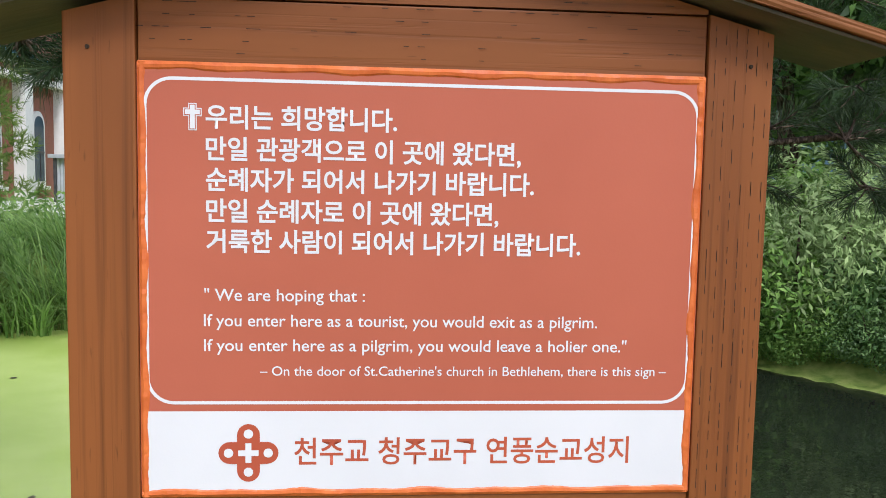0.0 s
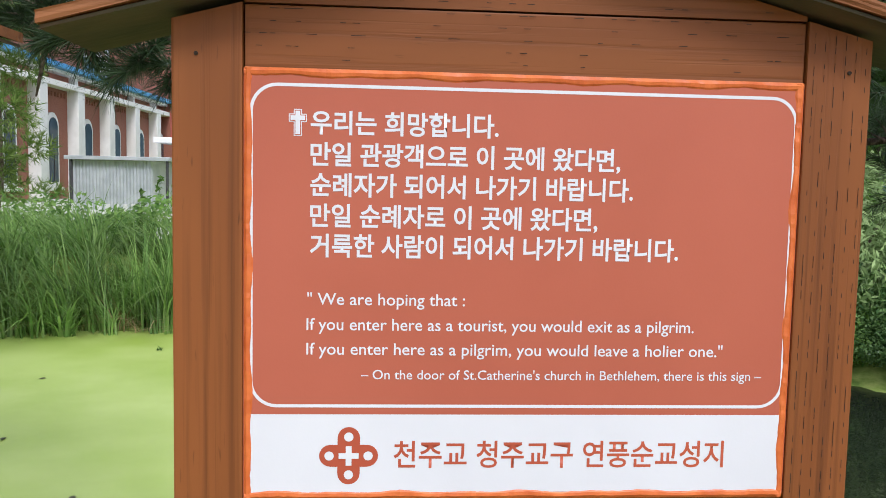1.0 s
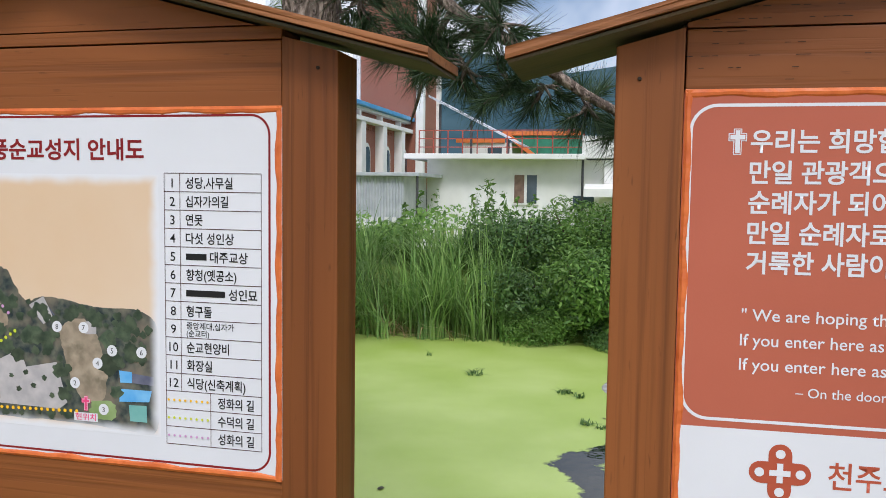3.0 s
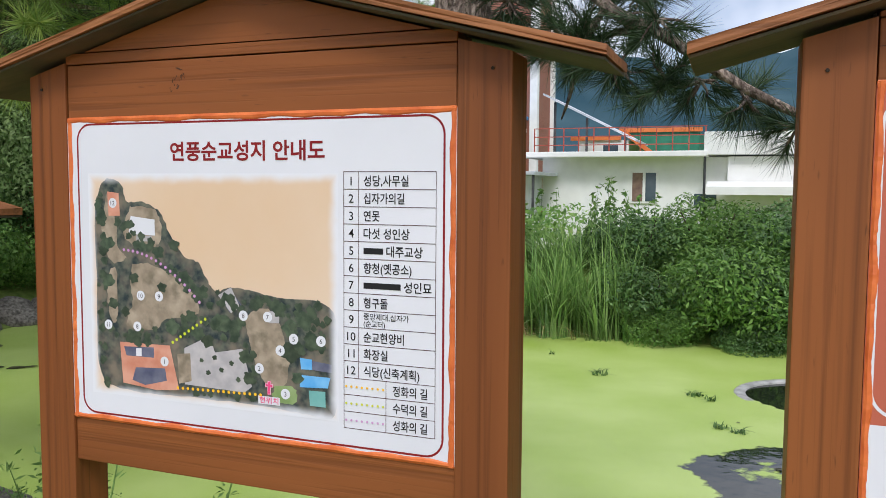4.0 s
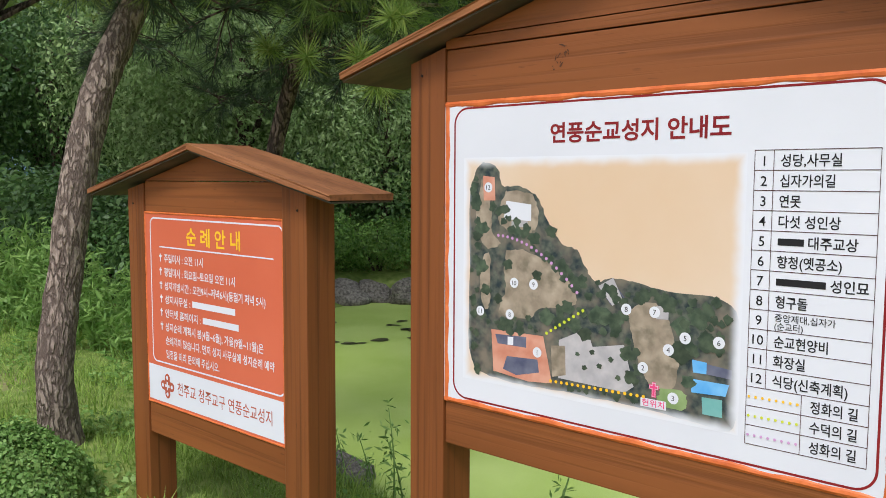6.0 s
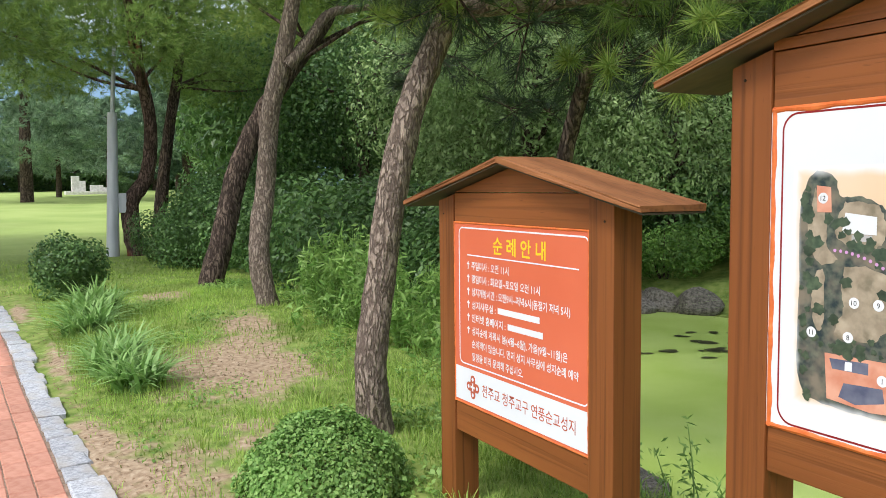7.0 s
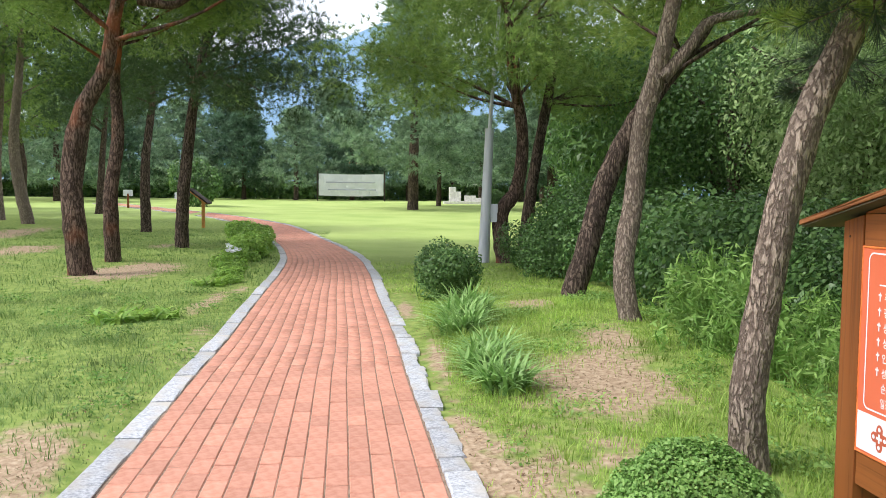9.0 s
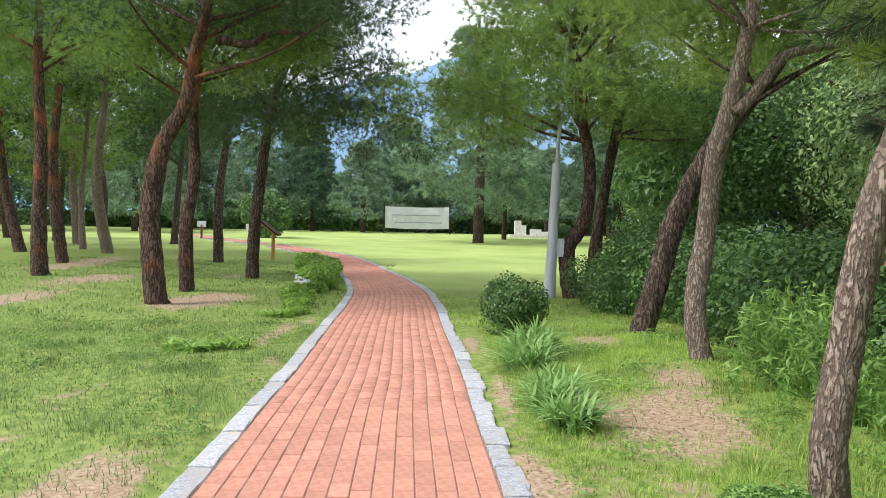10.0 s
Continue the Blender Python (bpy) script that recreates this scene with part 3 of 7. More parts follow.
def emblem(cx, cz, s, parent, y, ink, ground):
    """A round-armed cross with four rings and a small white cross in the middle."""
    k = s / 2
    bm = bmesh.new()
    for dx, dz in ((0, 1), (0, -1), (1, 0), (-1, 0)):
        flat_bm(disc(cx + dx * k * 0.62, cz + dz * k * 0.62, k * 0.38), y, bm)
    flat_bm(rect(cx - k * 0.38, cx + k * 0.38, cz - k * 0.62, cz + k * 0.62), y - 0.0003, bm)
    flat_bm(rect(cx - k * 0.62, cx + k * 0.62, cz - k * 0.38, cz + k * 0.38), y - 0.0006, bm)
    part("emblem", bm, ink, parent)
    bm = bmesh.new()
    for dx, dz in ((0, 1), (0, -1), (1, 0), (-1, 0)):
        flat_bm(disc(cx + dx * k * 0.66, cz + dz * k * 0.66, k * 0.16, 14), y - 0.0012, bm)
    flat_bm(rect(cx - k * 0.1, cx + k * 0.1, cz - k * 0.34, cz + k * 0.34), y - 0.0012, bm)
    flat_bm(rect(cx - k * 0.34, cx + k * 0.34, cz - k * 0.1, cz + k * 0.1), y - 0.0015, bm)
    part("emblem_inlay", bm, ground, parent)


def little_cross(cx, cz, h, parent, y, ink, back=None):
    w, t = h * 0.62, h * 0.2
    def shape(e, yy, material, nm):
        bm = flat_bm([(cx - t / 2 - e, cz - h / 2 - e), (cx + t / 2 + e, cz - h / 2 - e), (cx + t / 2 + e, cz + h * 0.1 - e), (cx + w / 2 + e, cz + h * 0.1 - e),
                      (cx + w / 2 + e, cz + h * 0.3 + e), (cx + t / 2 + e, cz + h * 0.3 + e), (cx + t / 2 + e, cz + h / 2 + e), (cx - t / 2 - e, cz + h / 2 + e),
                      (cx - t / 2 - e, cz + h * 0.3 + e), (cx - w / 2 - e, cz + h * 0.3 + e), (cx - w / 2 - e, cz + h * 0.1 - e), (cx - t / 2 - e, cz + h * 0.1 - e)], yy)
        part(nm, bm, material, parent)
    if back:
        shape(h * 0.075, y, ink, "cross_outline")
        shape(h * 0.035, y - 0.0005, back, "cross_gap")
    shape(0, y - 0.001, ink, "cross_mark")


def sealant_bm(x0, x1, z0, z1, y, w, seed):
    """An uneven bead of sealant round the panel."""
    rng = np.random.default_rng(seed)
    bm = bmesh.new()
    def bead(a, b, side):
        n = max(12, int((Vector(b) - Vector(a)).length / 0.009))
        rows, ph = [], rng.uniform(0, 6)
        for i in range(n + 1):
            t = i / n
            p = Vector(a).lerp(Vector(b), t)
            ww = w * (0.86 + 0.2 * math.sin(i * 0.37 + ph) * math.sin(i * 0.11 + 2 * ph) + 0.08 * rng.random())
            hh = 0.0045 + 0.0018 * rng.random()
            o = Vector((side[0], side[1]))
            q = [p - o * 0.002, p + o * ww * 0.3, p + o * ww * 0.7, p + o * ww]
            ys = [y - 0.001, y - hh, y - hh * 0.8, y - 0.001]
            rows.append([bm.verts.new((v.x, yy, v.y)) for v, yy in zip(q, ys)])
        for r0, r1 in zip(rows, rows[1:]):
            for k in range(3):
                bm.faces.new((r0[k], r0[k + 1], r1[k + 1], r1[k]))
    bead((x0, z1), (x1, z1), (0, -1))
    bead((x0, z0), (x1, z0), (0, 1))
    bead((x0, z0), (x0, z1), (1, 0))
    bead((x1, z0), (x1, z1), (-1, 0))
    bmesh.ops.recalc_face_normals(bm, faces=bm.faces)
    return bm


def board(name_label, x0, x1, y, z_panel, z_rail, z_beam, ridge, eave_half, slope, foot=-0.35, post=0.125, depth=0.12, incised=False, seed=1, fillet=0.0):
    """A roofed wooden notice board between x0 and x1 (outer faces of its posts); its front is at y. Its panel is added by the caller."""
    cx = (x0 + x1) / 2
    t = empty("notice_board", pose(cx, y, 0))
    tagged(t, name_label, "notice board", "notice boards by the pond")
    w = (x1 - x0) / 2
    for s in (-1, 1):
        a, b = (-w, -w + post) if s < 0 else (w - post, w)
        bm = box_bm(a, b, 0, depth, foot, z_beam + 0.02, 0.004)
        for v in bm.verts:
            if v.co.z > z_beam:
                v.co.z = ridge - 0.045 - slope * abs(v.co.x)
        part("post", bm, WOOD, t)
    i = w - post
    part("top_beam", box_bm(-i + 0.003, i - 0.003, 0.006, depth - 0.02, z_panel[1] + 0.0, z_beam, 0.003), WOOD_X, t)
    part("bottom_rail", box_bm(-i + 0.001, i - 0.001, 0.008, depth - 0.02, z_rail, z_panel[0], 0.004), WOOD_X, t)
    gap = 0.003
    if fillet:
        part("fillet_board", box_bm(-i + 0.001, i - 0.001, 0.003, depth - 0.02, z_beam + gap, z_beam + fillet, 0.002), WOOD_X, t)
        z_beam += fillet
    edge = ridge - 0.036 - slope * i
    if edge > z_beam + gap + 0.004:
        outline = [(-i + 0.003, z_beam + gap), (i - 0.003, z_beam + gap), (i - 0.003, edge), (0, ridge - 0.036), (-i + 0.003, edge)]
    else:
        half = (ridge - 0.036 - z_beam - gap) / slope
        outline = [(-half, z_beam + gap), (half, z_beam + gap), (0, ridge - 0.036)]
    part("gable_board", prism_bm(outline, 0.004, depth - 0.02), WOOD_X, t)
    part("back_board", box_bm(-i, i, depth - 0.03, depth - 0.012, z_rail + 0.02, z_panel[1] + 0.02), WOOD_X, t)
    rng = random.Random(seed)
    for s in (-1, 1):
        e = ridge - slope * eave_half
        o = [(0, ridge), (s * eave_half, e), (s * eave_half, e - 0.02), (0, ridge - 0.023)]
        bm = prism_bm(o, -0.075, 0.195)
        bmesh.ops.subdivide_edges(bm, edges=bm.edges, cuts=3, use_grid_fill=True)
        for v in bm.verts:
            v.co.y += rng.uniform(-0.003, 0.003)
            v.co.z += rng.uniform(-0.0016, 0.0016)
        part("roof_board", bm, ROOF_WOOD, t)
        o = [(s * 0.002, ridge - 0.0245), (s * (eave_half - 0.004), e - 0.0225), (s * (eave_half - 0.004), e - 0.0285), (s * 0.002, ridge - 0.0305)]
        part("soffit", prism_bm(o, -0.066, 0.19), SHADED_MOULD, t, "mould-stained underside with shade in its colour")
    # screw heads near the tops of the posts
    for s in (-1, 1):
        bm = bmesh.new()
        bmesh.ops.create_cone(bm, cap_ends=True, segments=10, radius1=0.0042, radius2=0.0035, depth=0.004,
                              matrix=Matrix.Translation((s * (w - post * 0.35), -0.001, z_beam - 0.09)) @ Matrix.Rotation(radians(90), 4, "X"))
        part("screw", bm, WOOD_DARK, t)
    if incised:
        bm = bmesh.new()
        for k in range(420):
            if k < 90:
                xx, zz, hz = rng.uniform(-i, i), rng.uniform(z_panel[1] + 0.02, z_beam + 0.05), False
            else:
                xx, zz, hz = rng.choice([w - post * (0.1 + 0.16 * rng.randint(0, 5)), ]), rng.uniform(0.5, z_beam - 0.02), True
            L, T = rng.uniform(0.004, 0.009), 0.0006
            if hz:
                flat_bm(rect(xx - T, xx + T, zz - L, zz + L), -0.0006, bm)
            else:
                zz = round(zz / 0.022) * 0.022
                flat_bm(rect(xx - L, xx + L, zz - T, zz + T), 0.0034, bm)
        part("incised_grain", bm, WOOD_DARK, t, "small dark incised slits")["kind"] = "stuff"
    return t, cx


# first board: terracotta panel with the pilgrim's wish
b1, c1 = board("brown wooden roofed board with terracotta bilingual panel", -0.55, 0.738, 1.492, (0.797, 1.586), 0.685, 1.70, 1.885, 0.845, 0.265, incised=True, seed=3)
b1.matrix_world = pose(c1, 1.488, 0) @ pose(0, 0, 0, 0, 0, 1.2) @ Matrix.Translation((0, 0, 0))
p1 = part("panel", box_bm(-0.518, 0.518, 0.004, 0.016, 0.797, 1.586, 0.0015), RED, b1, "terracotta red printed panel")
p1.location = (0, 0, 0)
Y1 = 0.0036
X = lambda v: v - c1
part("sealant_bead", sealant_bm(-0.516, 0.516, 0.795, 1.588, 0.006, 0.016, 5), SEALANT, b1, "rough orange sealant bead")
part("panel_border", ring_bm(X(-0.413), X(0.602), 0.969, 1.563, 0.05, 0.006, Y1), WHITE, p1)
part("panel_foot", flat_bm(rect(X(-0.42), X(0.605), 0.806, 0.956), Y1), WHITE, p1, "white band at the panel's foot")
little_cross(X(-0.327), 1.493, 0.042, p1, Y1 - 0.0002, WHITE, RED)
KO = 0.034
for body, xa, xb, zz, hh, bd in (("우리는 희망합니다.", -0.304, 0.038, 1.477, KO, 0.022), ("만일 관광객으로 이 곳에 왔다면,", -0.304, 0.267, 1.420, KO, 0.022),
                                 ("순례자가 되어서 나가기 바랍니다.", -0.304, 0.293, 1.365, KO, 0.022), ("만일 순례자로 이 곳에 왔다면,", -0.304, 0.228, 1.309, KO, 0.022),
                                 ("거룩한 사람이 되어서 나가기 바랍니다.", -0.304, 0.384, 1.254, KO, 0.022),
                                 ("\" We are hoping that :", -0.308, -0.017, 1.162, 0.0235, 0.006), ("If you enter here as a tourist, you would exit as a pilgrim.", -0.309, 0.421, 1.115, 0.0235, 0.006),
                                 ("If you enter here as a pilgrim, you would leave a holier one.\"", -0.309, 0.479, 1.069, 0.0235, 0.006),
                                 ("– On the door of St.Catherine's church in Bethlehem, there is this sign –", -0.208, 0.558, 1.023, 0.019, 0.004)):
    lettering(body, X(xa), zz, hh, WHITE, p1, Y1 - 0.0004, X(xb), bd)
emblem(X(-0.229), 0.877, 0.11, p1, Y1 - 0.0004, LOGO_RED, WHITE)
lettering("천주교 청주교구 연풍순교성지", X(-0.145), 0.858, 0.042, LOGO_RED, p1, Y1 - 0.0004, X(0.491), 0.012)

# Dark strips stand in for the shade inside the post-to-beam gaps.
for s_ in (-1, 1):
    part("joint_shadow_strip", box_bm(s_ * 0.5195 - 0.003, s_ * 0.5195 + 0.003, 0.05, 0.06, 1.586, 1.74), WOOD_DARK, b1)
# second board: white panel with the site plan
b2, c2 = board("brown wooden roofed board with white site map", -2.47, -1.11, 1.488, (0.762, 1.566), 0.638, 1.706, 1.905, 0.89, 0.265, seed=7, fillet=0.03)
X = lambda v: v - c2
p2 = part("panel", box_bm(-0.556, 0.556, 0.004, 0.016, 0.762, 1.566, 0.0015), WHITE, b2, "white printed map panel")
part("sealant_bead", sealant_bm(-0.553, 0.553, 0.76, 1.568, 0.006, 0.016, 6), SEALANT, b2, "rough orange sealant bead")
part("panel_border", ring_bm(X(-2.313), X(-1.262), 0.776, 1.553, 0.045, 0.005, Y1), DEEP_RED, p2)
lettering("연풍순교성지 안내도", X(-2.008), 1.458, 0.038, DEEP_RED, p2, Y1 - 0.0004, X(-1.564), 0.024)

def map_mat(name, c1, c2, scale, c3=None, big=14, low=0.35, high=0.65):
    """Printed aerial picture that pales into the white panel along its border."""
    m = mat(name, c1, c2, scale, 0.4, 0, low=low, high=high, c3=c3, big=big, spec=0.2)
    n, l = m.node_tree.nodes, m.node_tree.links
    b = n["Principled BSDF"]
    col = b.inputs["Base Color"].links[0].from_socket
    tc, sep = n.new("ShaderNodeTexCoord"), n.new("ShaderNodeSeparateXYZ")
    l.new(tc.outputs["Object"], sep.inputs["Vector"])
    nz = n.new("ShaderNodeTexNoise")
    nz.inputs["Scale"].default_value = 16
    l.new(tc.outputs["Object"], nz.inputs["Vector"])

    def op(kind, a, c):
        k = n.new("ShaderNodeMath")
        k.operation = kind
        for i, v in enumerate((a, c)):
            if isinstance(v, float):
                k.inputs[i].default_value = v
            else:
                l.new(v, k.inputs[i])
        return k.outputs["Value"]

    dx = op("SUBTRACT", 0.374, op("ABSOLUTE", op("ADD", sep.outputs["X"], 0.1135), 0.0))
    dz = op("SUBTRACT", 0.294, op("ABSOLUTE", op("SUBTRACT", sep.outputs["Z"], 1.128), 0.0))
    near = op("ADD", op("MINIMUM", dx, dz), op("MULTIPLY", op("SUBTRACT", nz.outputs["Fac"], 0.5), 0.02))
    mr = n.new("ShaderNodeMapRange")
    mr.interpolation_type = "SMOOTHSTEP"
    mr.inputs["From Min"].default_value, mr.inputs["From Max"].default_value = 0.0, 0.03
    l.new(near, mr.inputs["Value"])
    mx = n.new("ShaderNodeMix")
    mx.data_type = "RGBA"
    mx.inputs["A"].default_value = (0.73, 0.75, 0.79, 1)
    l.new(mr.outputs["Result"], mx.inputs["Factor"])
    l.new(col, mx.inputs["B"])
    l.new(mx.outputs["Result"], b.inputs["Base Color"])
    return m


def smooth_outline(pts, wobble=0.0, seed=0):
    """A closed rounded outline through a few corner points."""
    rng = np.random.default_rng(seed)
    C = spline(list(pts) + [pts[0]], 6 * len(pts) + 1)[:-1]
    return [(X(x), z) for x, z in C + rng.normal(0, wobble, C.shape)]


MAP_SAND = map_mat("map_sand", (0.68, 0.5, 0.33), (0.74, 0.62, 0.49), 1.1)
MAP_WOOD = map_mat("map_forest", (0.025, 0.04, 0.045), (0.13, 0.145, 0.11), 48, (0.2, 0.17, 0.13), 16, 0.36, 0.7)
MAP_EARTH = map_mat("map_earth", (0.27, 0.22, 0.16), (0.42, 0.35, 0.26), 22, (0.2, 0.17, 0.12), 30)
MAP_GREY = map_mat("map_gravel", (0.38, 0.37, 0.38), (0.5, 0.48, 0.48), 26)
MAP_ORANGE = map_mat("map_plaza", (0.55, 0.22, 0.14), (0.66, 0.34, 0.24), 20)
MAP_BLUE = map_mat("map_blue_roof", (0.05, 0.3, 0.7), (0.2, 0.5, 0.8), 12)
MAP_SLATE = map_mat("map_slate_roof", (0.08, 0.09, 0.15), (0.16, 0.17, 0.23), 22)
MAP_TEAL = map_mat("map_teal_roof", (0.12, 0.36, 0.34), (0.2, 0.45, 0.42), 12)
MAP_LAWN = map_mat("map_lawn", (0.2, 0.3, 0.11), (0.3, 0.4, 0.18), 20)
PINK = mat("pink_print", (0.75, 0.05, 0.2), (0.8, 0.08, 0.24), 3, 0.4, 0)
LILAC = mat("lilac_print", (0.5, 0.25, 0.5), (0.6, 0.33, 0.58), 3, 0.4, 0)
LIME = mat("lime_print", (0.5, 0.6, 0.02), (0.6, 0.68, 0.04), 3, 0.4, 0)
part("map_field", flat_bm(rect(X(-2.278), X(-1.529), 0.834, 1.422), Y1), MAP_SAND, p2)
part("map_forest", flat_bm(smooth_outline(((-2.238, 1.395), (-2.2, 1.409), (-2.165, 1.39), (-2.15, 1.351), (-2.096, 1.348), (-2.042, 1.323), (-2.01, 1.262), (-1.972, 1.214), (-1.927, 1.199), (-1.903, 1.158), (-1.873, 1.128), (-1.84, 1.139),
      (-1.789, 1.138), (-1.697, 1.123), (-1.552, 1.106), (-1.535, 0.991), (-1.538, 0.85), (-1.613, 0.842), (-1.726, 0.85), (-1.956, 0.852), (-2.138, 0.85), (-2.25, 0.89), (-2.256, 1.125), (-2.258, 1.307)), 0.0012, 3), Y1 - 0.0006), MAP_WOOD, p2)
layer = 0.0
for nm, m_, pts in (("map_clearing", MAP_EARTH, ((-2.141, 1.335), (-2.074, 1.333), (-2.042, 1.304), (-2.046, 1.246), (-2.079, 1.229), (-2.138, 1.239), (-2.162, 1.272))),
                    ("map_clearing", MAP_EARTH, ((-2.217, 1.368), (-2.187, 1.301), (-2.182, 1.234), (-2.154, 1.202), (-2.202, 1.191), (-2.235, 1.247))),
                    ("map_clearing", MAP_EARTH, ((-2.135, 1.189), (-2.061, 1.183), (-1.972, 1.145), (-1.927, 1.089), (-1.946, 1.056), (-2.025, 1.052), (-2.062, 1.019), (-2.156, 1.023), (-2.136, 1.087), (-2.143, 1.132))),
                    ("map_clearing", MAP_EARTH, ((-2.21, 1.17), (-2.19, 1.17), (-2.185, 1.06), (-2.205, 1.03), (-2.22, 1.1))),
                    ("map_clearing", MAP_EARTH, ((-1.789, 1.065), (-1.739, 1.093), (-1.693, 1.067), (-1.666, 0.977), (-1.677, 0.908), (-1.729, 0.909), (-1.765, 0.965), (-1.779, 1.018))),
                    ("map_lawn", MAP_LAWN, ((-1.703, 0.905), (-1.65, 0.905), (-1.647, 0.867), (-1.71, 0.866)))):
    layer += 0.00006
    part(nm, flat_bm(smooth_outline(pts, 0.0018, int(layer * 1e5)), Y1 - 0.001 - layer), m_, p2)
for nm, m_, pts in (("map_parking", MAP_GREY, ((-1.973, 0.977), (-1.895, 1.014), (-1.879, 0.973), (-1.797, 0.989), (-1.77, 0.896), (-1.792, 0.879), (-1.973, 0.883))),
                    ("map_garden", MAP_EARTH, ((-1.996, 0.96), (-1.955, 0.965), (-1.952, 0.893), (-1.991, 0.883))),
                    ("map_plaza", MAP_ORANGE, ((-2.181, 0.978), (-2.019, 0.98), (-1.991, 0.866), (-2.063, 0.859), (-2.173, 0.869))),
                    ("map_hall", WHITE, ((-2.137, 1.312), (-2.06, 1.304), (-2.06, 1.263), (-2.145, 1.265))),
                    ("map_porch", MAP_GREY, ((-2.12, 1.262), (-2.07, 1.262), (-2.072, 1.247), (-2.12, 1.247))),
                    ("map_canteen", MAP_ORANGE, ((-2.213, 1.375), (-2.175, 1.371), (-2.172, 1.312), (-2.21, 1.311))),
                    ("map_church", MAP_SLATE, ((-2.168, 0.967), (-2.07, 0.971), (-2.07, 0.944), (-2.16, 0.943))),
                    ("map_church", MAP_SLATE, ((-2.13, 0.914), (-2.035, 0.919), (-2.03, 0.887), (-2.1, 0.869), (-2.142, 0.879))),
                    ("map_court", WHITE, ((-2.128, 0.965), (-2.11, 0.966), (-2.11, 0.945), (-2.128, 0.944))),
                    ("map_barn", MAP_BLUE, ((-1.633, 0.98), (-1.6, 0.978), (-1.6, 0.953), (-1.63, 0.952))),
                    ("map_barn", MAP_SLATE, ((-1.6, 0.975), (-1.545, 0.97), (-1.545, 0.95), (-1.6, 0.953))),
                    ("map_barn", MAP_BLUE, ((-1.633, 0.938), (-1.55, 0.938), (-1.557, 0.912), (-1.633, 0.908))),
                    ("map_barn", MAP_TEAL, ((-1.609, 0.902), (-1.564, 0.903), (-1.563, 0.865), (-1.606, 0.865))),
                    ("map_house", MAP_GREY, ((-1.72, 1.087), (-1.69, 1.09), (-1.69, 1.06), (-1.719, 1.058))),
                    ("map_shed", MAP_GREY, ((-1.867, 1.119), (-1.828, 1.141), (-1.802, 1.092), (-1.829, 1.076)))):
    layer += 0.00003
    part(nm, flat_bm([(X(x), z) for x, z in pts], Y1 - 0.001 - layer), m_, p2)
for k in range(5):
    part("map_roof_stripe", flat_bm([(X(-1.867 + 0.0085 * k + a), 1.119 + 0.004 * k + b) for a, b in ((0, 0), (0.003, 0.001), (0.038, -0.041), (0.035, -0.042))], Y1 - 0.00179), MAP_SLATE, p2)
rm = random.Random(31)
MAP_TREE = mat("map_tree", (0.02, 0.04, 0.025), (0.07, 0.1, 0.06), 40, 0.4, 0, vary=0.4)
for k, (x, z, r) in enumerate([(-2.235, 1.3, 0.018), (-2.23, 1.22, 0.016), (-2.215, 1.14, 0.02), (-2.2, 1.08, 0.016), (-2.16, 1.06, 0.014), (-2.13, 1.15, 0.015), (-2.04, 1.13, 0.014), (-2.01, 1.03, 0.022), (-1.97, 1.16, 0.018), (-1.95, 1.06, 0.018),
                               (-1.93, 1.02, 0.02), (-1.9, 1.0, 0.018), (-1.86, 1.05, 0.026), (-1.82, 1.04, 0.02), (-1.79, 0.97, 0.018), (-1.78, 0.92, 0.014), (-1.66, 0.99, 0.026), (-1.66, 1.05, 0.022), (-1.69, 1.09, 0.018), (-1.62, 1.07, 0.024),
                               (-1.6, 1.02, 0.022), (-1.64, 0.93, 0.016), (-1.76, 1.1, 0.016), (-1.83, 1.11, 0.015), (-2.05, 1.22, 0.018), (-2.0, 1.24, 0.016), (-2.1, 1.235, 0.014), (-2.21, 1.24, 0.018), (-2.14, 1.0, 0.016), (-2.09, 0.985, 0.014),
                               (-1.88, 0.96, 0.007), (-1.86, 0.93, 0.007), (-1.83, 0.95, 0.007), (-1.9, 0.92, 0.007), (-1.92, 0.95, 0.006), (-1.81, 0.91, 0.007)]):
    part("map_tree", flat_bm([(X(x) + r * (1 + 0.25 * math.sin(5 * a + k)) * math.cos(a), z + 0.9 * r * (1 + 0.2 * math.sin(4 * a + 2 * k)) * math.sin(a)) for a in np.linspace(0, 6.0, 16)], Y1 - 0.00182 - k * 1e-6), MAP_TREE, p2)
spots_ = []
while len(spots_) < 190:
    x, z = rm.uniform(-2.25, -1.54), rm.uniform(0.86, 1.4)
    edge_ = (-2.26 < x < -2.225 and z < 1.39) or (x < -2.04 and abs(z - 1.0) < 0.02) or (-1.95 < x < -1.55 and abs(z - (1.11 - 0.06 * (x + 1.9))) < 0.02) or (-1.99 < x < -1.79 and abs(z - 1.035) < 0.025) \
        or (-2.2 < x < -1.93 and 0 < (1.34 - 0.72 * (x + 2.2)) - z < 0.05 and z < 1.3) or (-1.96 < x < -1.75 and abs(z - 0.868) < 0.006) or (-1.66 < x < -1.56 and 0.99 < z < 1.1) or (abs(x + 1.78) < 0.018 and 0.9 < z < 1.02)
    if edge_:
        spots_.append((x, z, rm.uniform(0.005, 0.012)))
bm = bmesh.new()
for k, (x, z, r) in enumerate(spots_):
    flat_bm([(X(x) + r * (1 + 0.3 * math.sin(3 * a + k)) * math.cos(a), z + r * (1 + 0.25 * math.sin(4 * a + 2 * k)) * math.sin(a)) for a in np.linspace(0, 5.8, 11)], Y1 - 0.0019 - k * 2e-7, bm)
part("map_thicket", bm, MAP_TREE, p2)["kind"] = "stuff"
